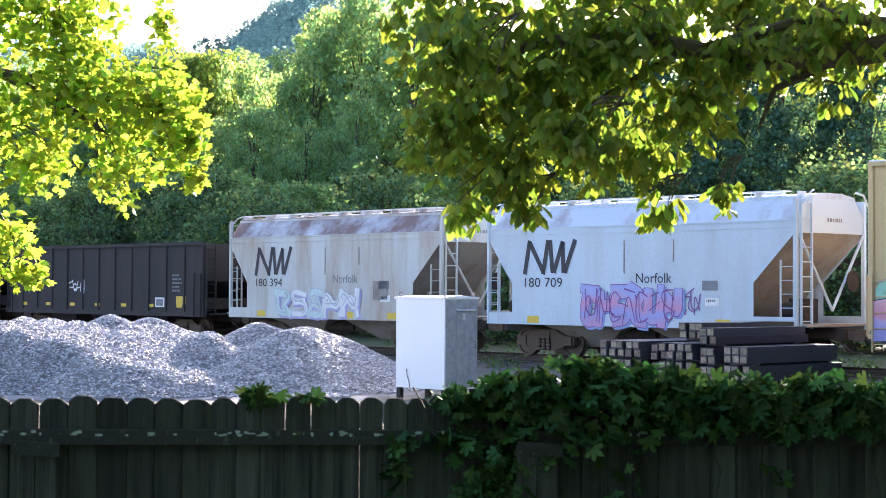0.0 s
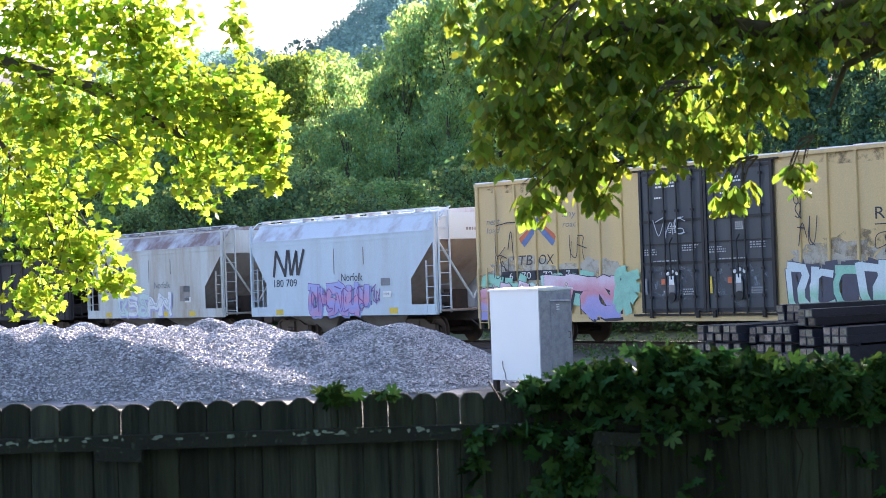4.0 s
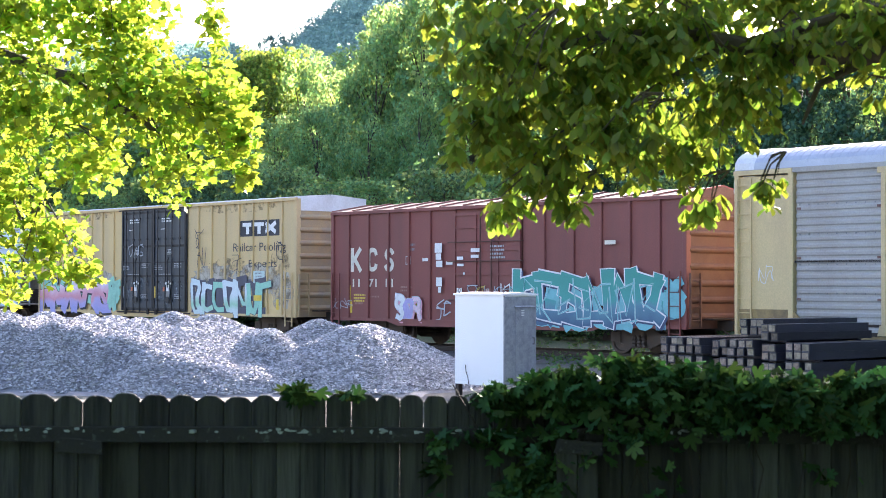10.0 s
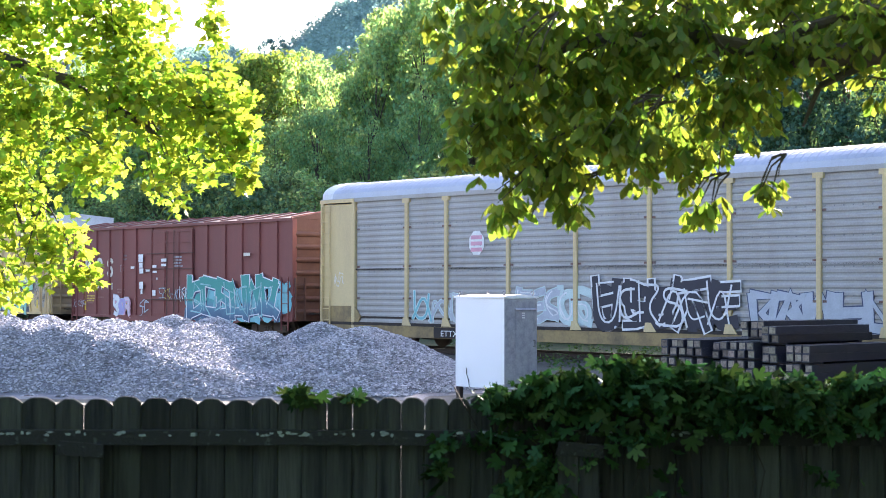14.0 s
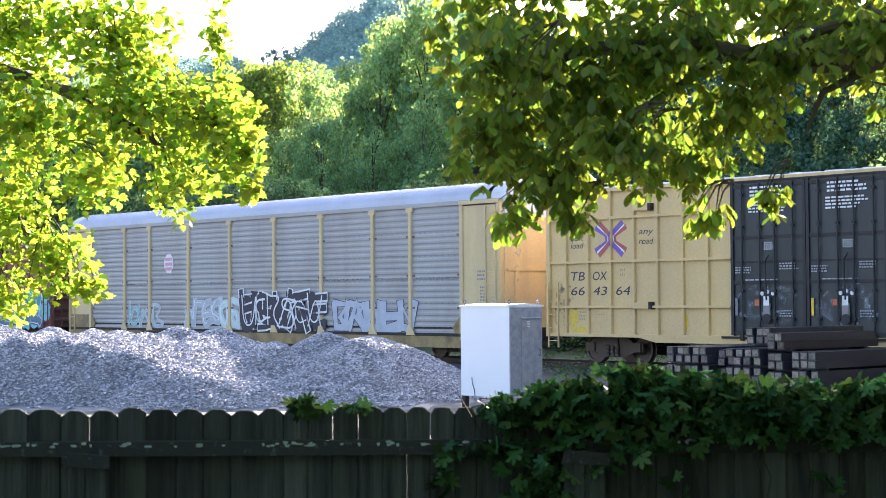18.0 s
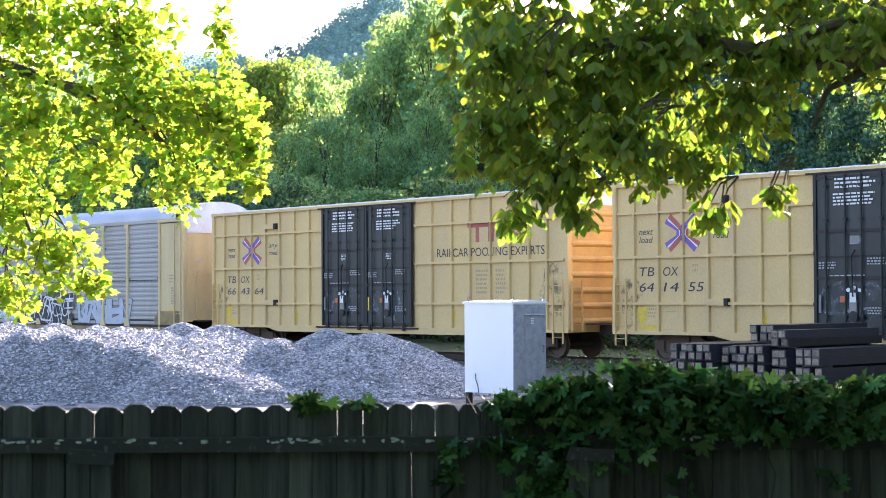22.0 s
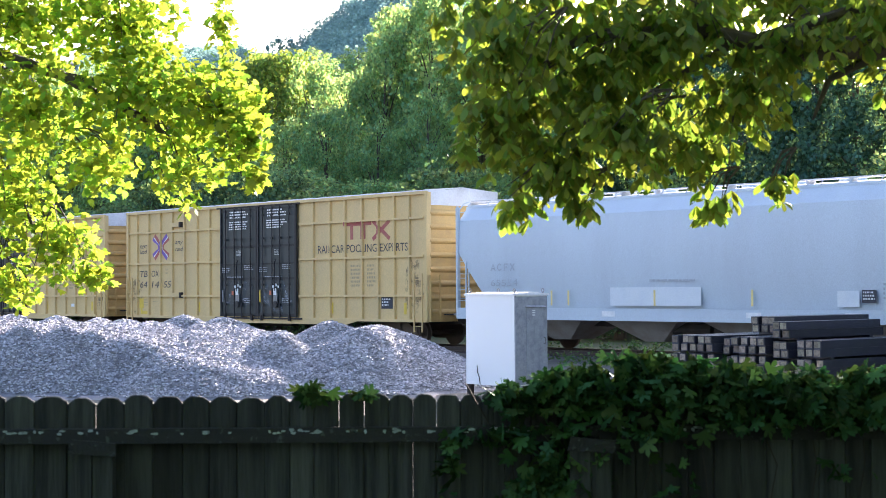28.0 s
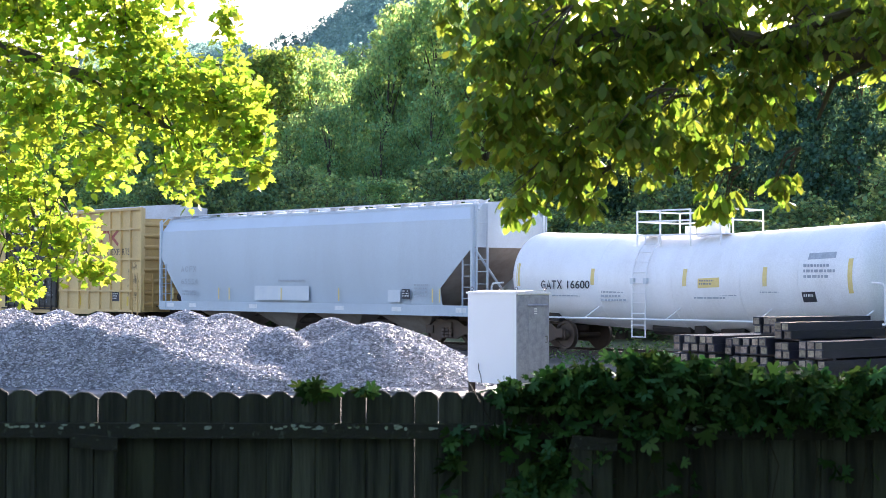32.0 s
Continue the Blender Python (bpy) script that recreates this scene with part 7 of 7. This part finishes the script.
# maple: its crown fills the upper left; the trunk stands out of view
rng = np.random.RandomState(31)
left_clumps = [(-3.6, 14.0, 4.2, 0.75, 0.7, 0.50, 900), (-2.75, 14.0, 4.15, 0.55, 0.6, 0.42, 620), (-3.5, 13.8, 3.4, 0.60, 0.7, 0.50, 700), (-2.6, 13.9, 3.55, 0.60, 0.6, 0.45, 820), (-1.95, 14.0, 3.45, 0.42, 0.45, 0.42, 560),
               (-1.72, 14.1, 3.15, 0.22, 0.35, 0.42, 230), (-2.25, 14.0, 2.95, 0.36, 0.45, 0.42, 330), (-1.93, 14.0, 4.15, 0.14, 0.25, 0.42, 120), (-2.95, 13.9, 2.95, 0.35, 0.5, 0.30, 230), (-3.65, 13.9, 2.65, 0.45, 0.5, 0.50, 430),
               (-3.25, 13.9, 2.25, 0.38, 0.4, 0.35, 260), (-3.05, 14.0, 2.02, 0.20, 0.3, 0.14, 60), (-3.7, 13.9, 1.95, 0.30, 0.4, 0.26, 150), (-1.66, 14.1, 2.84, 0.10, 0.2, 0.12, 40),
               (-4.8, 14.0, 3.4, 0.9, 1.2, 1.5, 1200), (-4.6, 13.8, 5.2, 1.4, 1.4, 0.9, 1200), (-3.0, 13.6, 5.2, 1.2, 1.2, 0.7, 900), (-6.2, 13.5, 4.5, 1.2, 1.6, 1.6, 1200)]
maple = thing("maple_tree", "maple tree with bright sunlit green leaves hanging low", "tree")
trunk = Shape()
limb(trunk, [(-6.3, 13.6, GROUND_Z), (-6.35, 13.6, 1.2), (-6.25, 13.6, 2.8), (-6.2, 13.6, 4.6), (-6.0, 13.7, 6.2)], 0.28, 0.09, 10)
part("trunk", trunk, BARK, maple)
bough(maple, [(-6.25, 13.6, 3.4), (-5.0, 13.8, 3.95), (-4.1, 13.9, 3.98), (-3.3, 13.9, 3.72), (-2.6, 13.95, 3.35), (-2.2, 14.0, 3.05)], 0.10, 0.012)
bough(maple, [(-3.3, 13.9, 3.72), (-2.9, 14.0, 3.66), (-2.4, 14.0, 3.58), (-1.9, 14.05, 3.35)], 0.03, 0.008)
bough(maple, [(-6.2, 13.6, 4.4), (-5.0, 13.8, 5.0), (-3.6, 13.9, 4.9), (-2.5, 14.0, 4.62)], 0.08, 0.014)
bough(maple, [(-4.6, 13.9, 3.97), (-4.0, 13.9, 3.3), (-3.62, 13.9, 2.7), (-3.4, 13.9, 2.1)], 0.03, 0.008)
sprigs = Shape()
twigs(sprigs, [c for c in left_clumps if c[3] > 0.2], rng, (-4.5, 13.9, 4.0), 5)
part("twig_spray", sprigs, BARK, maple)["kind"] = "stuff"
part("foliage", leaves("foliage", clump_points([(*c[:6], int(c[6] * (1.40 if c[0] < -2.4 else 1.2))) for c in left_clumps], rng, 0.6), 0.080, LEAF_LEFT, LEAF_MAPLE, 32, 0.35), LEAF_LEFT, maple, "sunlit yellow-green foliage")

# broad-leaved tree over the fence: its crown hangs into the upper right
rng = np.random.RandomState(41)
# some hidden clumps, y 10.6 to 11.6, are added to shade the fringe
right_clumps = [(0.30, 9.0, 3.35, 0.45, 0.5, 0.40, 330), (0.30, 9.0, 2.85, 0.34, 0.4, 0.34, 230), (0.75, 9.0, 3.0, 0.45, 0.5, 0.42, 360), (0.60, 8.9, 2.58, 0.32, 0.35, 0.26, 170), (0.38, 8.9, 2.38, 0.14, 0.2, 0.14, 34), (0.68, 8.9, 2.38, 0.12, 0.2, 0.10, 22),
                (1.15, 9.0, 3.25, 0.45, 0.5, 0.40, 340), (1.05, 8.9, 2.70, 0.30, 0.35, 0.25, 150), (1.35, 9.0, 2.66, 0.26, 0.35, 0.24, 80), (1.64, 11.0, 2.98, 0.20, 0.3, 0.26, 80), (0.87, 8.2, 2.70, 0.22, 0.2, 0.18, 110), (0.25, 8.2, 3.12, 0.32, 0.3, 0.26, 110), (1.42, 9.0, 2.36, 0.13, 0.2, 0.12, 34), (1.75, 8.9, 2.46, 0.09, 0.15, 0.13, 22), (1.60, 9.0, 2.95, 0.32, 0.4, 0.28, 170),
                (1.85, 9.0, 3.22, 0.36, 0.5, 0.22, 180), (2.35, 9.0, 3.32, 0.36, 0.5, 0.24, 190), (2.40, 9.0, 2.96, 0.16, 0.4, 0.08, 6), (0.75, 11.4, 3.25, 0.45, 0.5, 0.34, 190), (1.15, 11.6, 3.42, 0.48, 0.5, 0.34, 190), (2.75, 11.4, 3.68, 0.45, 0.5, 0.36, 180), (0.75, 9.3, 3.72, 0.7, 0.4, 0.28, 150), (1.0, 9.6, 3.45, 0.9, 0.4, 0.3, 230), (1.9, 9.5, 3.66, 0.8, 0.4, 0.25, 220), (1.4, 9.0, 3.75, 1.3, 0.9, 0.4, 250), (2.8, 8.8, 3.6, 0.9, 1.0, 0.7, 360), (0.2, 8.8, 3.9, 0.7, 0.8, 0.4, 320),
                # out of view: crown carried on above so that it shades the fence
                (2.0, 8.0, 4.6, 2.2, 1.6, 0.8, 1300), (4.0, 8.5, 4.4, 1.3, 1.8, 1.4, 1100), (1.0, 6.6, 4.9, 2.4, 1.6, 0.7, 1100), (3.4, 6.0, 5.2, 2.0, 2.0, 1.0, 1000), (-1.4, 7.0, 5.3, 1.8, 1.6, 0.7, 700),
                (0.75, 10.6, 3.30, 0.55, 0.45, 0.32, 190),
                (2.05, 10.2, 3.72, 0.55, 0.5, 0.32, 150), (2.65, 10.0, 3.62, 0.5, 0.5, 0.36, 130), (1.55, 10.4, 3.78, 0.5, 0.5, 0.30, 90), (2.3, 9.4, 3.42, 0.5, 0.35, 0.2, 60)]
# unseen foliage added over the garden to keep sky light off the fence
shade_canopy = [(0.5, 4.0, 5.6, 3.0, 2.5, 0.8, 1200), (-3.5, 4.5, 5.8, 2.5, 2.5, 0.8, 1000), (4.5, 3.0, 5.6, 2.5, 2.5, 0.9, 1000), (0.0, -1.0, 5.9, 3.5, 2.5, 0.8, 1200), (-4, -1, 6.0, 2.5, 2.5, 0.8, 1000), (4, -2, 6.0, 2.5, 2.5, 0.8, 1000), (-7, 2, 5.8, 2.5, 3.5, 0.9, 1000), (8, 2, 5.5, 2.5, 3.5, 1.2, 1000), (0, -5, 5.5, 5, 2.0, 1.2, 1500), (3.6, 5.4, 4.7, 2.0, 2.0, 0.9, 1300), (6.2, 6.6, 4.0, 1.6, 2.2, 1.6, 1400), (7.5, 4.0, 3.4, 1.6, 2.0, 1.8, 1200)]
broad = thing("broadleaf_tree", "tree with broad dark green leaves hanging over the fence", "tree")
trunk = Shape()
limb(trunk, [(4.7, 7.6, GROUND_Z), (4.72, 7.6, 1.4), (4.65, 7.65, 3.0), (4.55, 7.7, 4.6), (4.3, 7.6, 6.2)], 0.26, 0.10, 10)
part("trunk", trunk, BARK, broad)
bough(broad, [(4.68, 7.65, 2.7), (3.8, 8.2, 3.15), (3.0, 8.7, 3.28), (2.4, 8.95, 3.20), (1.9, 9.0, 3.17), (1.3, 9.0, 3.3), (0.7, 9.0, 3.25), (0.35, 9.0, 3.0)], 0.12, 0.010)
bough(broad, [(2.4, 8.95, 3.19), (2.05, 9.0, 3.02), (1.96, 9.0, 2.80)], 0.03, 0.008)
bough(broad, [(3.0, 8.7, 3.28), (2.3, 8.9, 3.42), (1.5, 9.0, 3.2), (1.0, 9.0, 2.9), (0.65, 8.95, 2.55)], 0.04, 0.008)
bough(broad, [(4.6, 7.7, 4.0), (3.0, 7.6, 4.5), (1.4, 7.4, 4.7), (-0.6, 7.1, 5.0)], 0.09, 0.02)
sprigs = Shape()
twigs(sprigs, right_clumps, rng, (2.4, 8.9, 3.3), 5, 0.005)
part("twig_spray", sprigs, BARK, broad)["kind"] = "stuff"
roots, ways = fingered(clump_points([(*c[:6], int(c[6] * (0.72 if c[2] < 4.2 else 0.22))) for c in right_clumps], rng, 0.75), rng)
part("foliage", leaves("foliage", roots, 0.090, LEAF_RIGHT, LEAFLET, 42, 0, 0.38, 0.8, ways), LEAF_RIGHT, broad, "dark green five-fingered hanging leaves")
part("foliage", leaves("foliage", clump_points([(*c[:6], int(c[6] * 0.6)) for c in shade_canopy], rng, 0.75), 0.30, LEAF_RIGHT, LEAF_OVAL, 43, 0.4), LEAF_RIGHT, broad)


def wood_tree(seed, height, width, leaf=None, span=0.23):
    """A woodland tree: trunk, limbs and a crown of many leaf sprays in uneven lobes."""
    rng = np.random.RandomState(seed)
    ob = thing("woodland_tree", "tall green woodland tree in full leaf", "tree", "trees of the wood")
    trunk = Shape()
    limb(trunk, [(0, 0, -0.6), (0.1, 0, height * 0.3), (0.0, 0.2, height * 0.6), (0.2, 0, height * 0.9)], 0.28, 0.05, 7)
    lobes = []
    for k in range(150):
        f = rng.uniform(0.05, 1.0)
        girth = width * (0.30 + 0.70 * math.sin(math.pi * min(1, f * 0.82 + 0.14)))
        out = girth * rng.uniform(0.25, 1.0) ** 0.6
        a = rng.uniform(0, 2 * math.pi)
        r = rng.uniform(0.4, 1.15)
        p = (out * math.cos(a), out * math.sin(a), height * (0.06 + 0.90 * f))
        lobes.append((*p, r, r, r * 0.8, int(95 * r ** 1.5) + 12))
        if k % 5 == 0:
            limb(trunk, [(0.05, 0.05, p[2] * 0.75), (p[0] * 0.5, p[1] * 0.5, p[2] * 0.9), p], 0.07, 0.02, 5)
    for f in (0.2, 0.4, 0.6, 0.8):
        girth = width * (0.30 + 0.70 * math.sin(math.pi * min(1, f * 0.82 + 0.14)))
        lobes.append((0, 0, height * (0.06 + 0.9 * f), girth, girth, height * 0.16, 300))
    part("trunk", trunk, BARK, ob)
    part("crown", leaves("crown", clump_points(lobes, rng, 0.42), span, leaf or LEAF_WOOD, LEAF_TUFT, seed, 0.0, 0.4, 0.0), leaf or LEAF_WOOD, ob)
    return ob


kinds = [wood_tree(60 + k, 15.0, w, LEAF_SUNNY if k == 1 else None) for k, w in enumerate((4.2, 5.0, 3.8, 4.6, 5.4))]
deep = [wood_tree(70 + k, 15.0, w, LEAF_DEEP_SHADE) for k, w in enumerate((4.4, 5.0))]
for k, ob in enumerate(deep):
    ob.matrix_basis = pose(-30 - 9 * k, -16, GROUND_Z)
# unseen trees behind the camera, added to hold sky light off the fence
for k, ob in enumerate(kinds):
    ob.matrix_basis = pose(-18 + 8.5 * k, -13.5 - 1.5 * (k % 2), GROUND_Z, 0, 0, 50 * k)
# more unseen copies behind and to the right, added to block sky light
for k, (xx, yy) in enumerate(((20, -2), (14, 3.5), (-9, -20), (2, -19), (13, -20), (24, 8))):
    copy_thing(kinds[k % 5], pose(xx, yy, GROUND_Z, 0, 0, 70 * k) @ Matrix.Scale(0.7, 4))
# unseen row on the right, added to darken faces turned that way
for k, (xx, yy) in enumerate(((11.5, 11), (13, 17), (15, 23), (18, 12), (19, 19), (22, 25), (24, 14), (12, 6), (16.5, 25), (20.5, 20.5), (28, 10), (32, 5), (26, 18))):
    copy_thing(kinds[(k * 2) % 5], pose(xx, yy, GROUND_Z, 0, 0, 40 * k) @ Matrix.Scale(0.72, 4))
rnd = random.Random(77)

def plant(column, yy, rise, kind, stretch=1.0):
    """A tree on the slope whose crown rises to that share of its distance."""
    xx = column * yy
    base = lie(xx, yy)
    size = max(0.45, (EYE + yy * rise - base) / 14.2)
    wide = max(0.75, size * 0.92) * stretch
    copy_thing(kind, pose(xx, yy, base, 0, 0, rnd.uniform(0, 360)) @ Matrix.Diagonal((wide, wide, size, 1)))


# the tall trees at the foot of the slope
for column, yy, rise, k in ((-0.142, 118, 0.130, 1), (-0.118, 121, 0.136, 1), (-0.100, 124, 0.138, 1), (-0.084, 119, 0.132, 2), (-0.128, 108, 0.100, 2), (-0.100, 106, 0.098, 0), (-0.075, 104, 0.104, 3), (-0.060, 114, 0.128, 4), (-0.040, 112, 0.148, 2), (-0.026, 116, 0.163, 0), (-0.010, 112, 0.174, 2), (-0.045, 102, 0.100, 4), (-0.015, 101, 0.112, 2), (0.004, 118, 0.178, 4), (0.02, 108, 0.165, 4), (0.04, 112, 0.160, 0), (0.062, 108, 0.158, 2),
                             (0.085, 102, 0.138, 3), (0.108, 98, 0.138, 4), (0.132, 95, 0.138, 0), (0.155, 92, 0.138, 2), (0.178, 88, 0.138, 3), (0.20, 84, 0.136, 0), (0.222, 82, 0.136, 4), (0.245, 80, 0.134, 2), (0.268, 78, 0.134, 3), (0.30, 76, 0.134, 0), (-0.165, 112, 0.118, 2), (-0.19, 112, 0.12, 3), (-0.215, 112, 0.12, 4), (-0.24, 112, 0.12, 0), (-0.27, 112, 0.12, 3)):
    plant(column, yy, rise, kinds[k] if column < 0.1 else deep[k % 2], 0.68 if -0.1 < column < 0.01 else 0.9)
for dist in (96, 128, 146, 166, 186, 203):
    number = int(13 + dist * 0.06)
    for k in range(number):
        column = -0.32 + 0.66 * (k + rnd.uniform(0.0, 1.0)) / number
        yy = dist + rnd.uniform(-6, 6)
        if ACROSS.x * column * yy + ACROSS.y * yy - SIDE < 15:
            continue
        plant(column, yy, (treetop(column * yy, yy) * rnd.uniform(0.9, 1.02) - EYE) / yy, rnd.choice(kinds), rnd.uniform(0.9, 1.2))

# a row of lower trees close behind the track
shaded = [wood_tree(80 + k, 7.0, 3.4, LEAF_SHADED, 0.17) for k in range(3)]
for k, ob in enumerate(shaded):
    ob.matrix_basis = on_line(-60 - 5 * k, 14, GROUND_Z)
for k in range(56):
    s, a = -52 + 3.3 * k + rnd.uniform(-1.2, 1.2), rnd.uniform(12.5, 15.0) if k % 2 else rnd.uniform(16, 20)
    p = on_line(s, a).translation
    size = rnd.uniform(0.62, 1.2)
    copy_thing(rnd.choice(shaded), pose(p.x, p.y, GROUND_Z, 0, 0, rnd.uniform(0, 360)) @ Matrix.Diagonal((1, 1, size, 1)))

# underwood that closes the gaps under the crowns, and the far wooded ridge
rng = np.random.RandomState(91)
points = []
for k in range(900):
    column = rng.uniform(-0.4, 0.5)
    yy = rng.uniform(80, 135)
    xx = column * yy
    if ACROSS.x * xx + ACROSS.y * yy - SIDE > 15:
        points.append((xx, yy, lie(xx, yy) + rng.uniform(0.3, 3.2), 1.7, 1.7, 1.3, 70))
brush = tagged(new("underwood", leaves("underwood", clump_points(points, rng, 0.6), 0.40, LEAF_SHADED, LEAF_TUFT, 92, 0.0, 0.4, 0.0)), "dense green undergrowth at the edge of the wood", "undergrowth", "", "stuff")


RIDGE = ((-0.45, 0.150), (-0.19, 0.150), (-0.131, 0.148), (-0.118, 0.145), (-0.104, 0.144), (-0.090, 0.150), (-0.075, 0.164), (-0.064, 0.175), (-0.04, 0.190), (0.0, 0.19), (0.02, 0.16), (0.12, 0.14), (0.2, 0.13), (0.5, 0.13))


def ridge(c, y):
    """The far hill: it climbs from behind the wooded slope to its crest."""
    f = max(0.0, min(1.0, (y - 300) / 150))
    crest = np.interp(c, [a for a, b in RIDGE], [b for a, b in RIDGE])
    return EYE + y * (0.115 + (crest - 0.006 - 0.115) * f ** 0.7)


v_cols = np.linspace(-0.42, 0.5, 47)
far = Shape()
for yy in (300, 330, 370, 410, 450, 520):
    far.v += [(c * yy, yy, ridge(c, yy) - 2.5 if yy > 300 else 0.0) for c in v_cols]
far.f = [(j * 47 + i, j * 47 + i + 1, (j + 1) * 47 + i + 1, (j + 1) * 47 + i) for j in range(5) for i in range(46)]
setting("far_hill", far, GROUND, "wooded hill behind the yard")
points = []
for k in range(1900):
    c, f = rng.uniform(-0.22, 0.10), rng.uniform(0.15, 1.02)
    yy = 300 + 150 * f
    r = rng.uniform(2.2, 4.0)
    points.append((c * yy, yy, ridge(c, yy) + rng.uniform(-1, 1.0), r, r, r * 0.9, 120))
for k in range(26):
    c = rng.uniform(-0.112, -0.078)
    points.append((c * 440, 440, ridge(c, 440) + rng.uniform(1.5, 6.0), 0.9, 0.9, 1.5, 26))
tagged(new("far_wood", leaves("far_wood", clump_points(points, rng, 0.5), 0.62, LEAF_HAZY, LEAF_TUFT, 93, 0.0, 0.4, 0.0)), "distant wooded hillside under a bright sky", "wooded hill", "", "stuff")

# weeds along the track
points = []
for k in range(130):
    s, a = rng.uniform(5, 60), rng.choice((rng.uniform(3.8, 7.6), rng.uniform(3.8, 7.6), rng.uniform(-2.0, -1.0)))
    p = on_line(s, a).translation
    points.append((p.x, p.y, GROUND_Z + 0.2, 0.35, 0.35, 0.25, 40))
tagged(new("weeds", leaves("weeds", clump_points(points, rng, 0.6), 0.10, WEED, LEAF_OVAL, 94, -0.3, 0.4)), "low green weeds beside the rails", "weeds", "", "stuff")


# ---- what moves ----
def rolled(t):
    """How far the train has rolled after t seconds."""
    u = t / 16 - 1
    return SPEED * t + EASE_A * (u * u - 1) + EASE_B * (u ** 3 - u)


def motions():
    for ob, middle in CARS:
        walk(ob, [(t, on_line(middle + rolled(t), 1.6)) for t in np.arange(0, 32.01, 1.0)])
    ticks = [min(32.0, k * 4 / 30) for k in range(241)]
    turns = [(t, Matrix.Rotation(-rolled(t) / 0.42, 4, "Y")) for t in ticks]
    for w, dx in WHEELS:
        walk(w, [(t, Matrix.Translation((dx, 0, 0.425)) @ m) for t, m in turns])


motions()
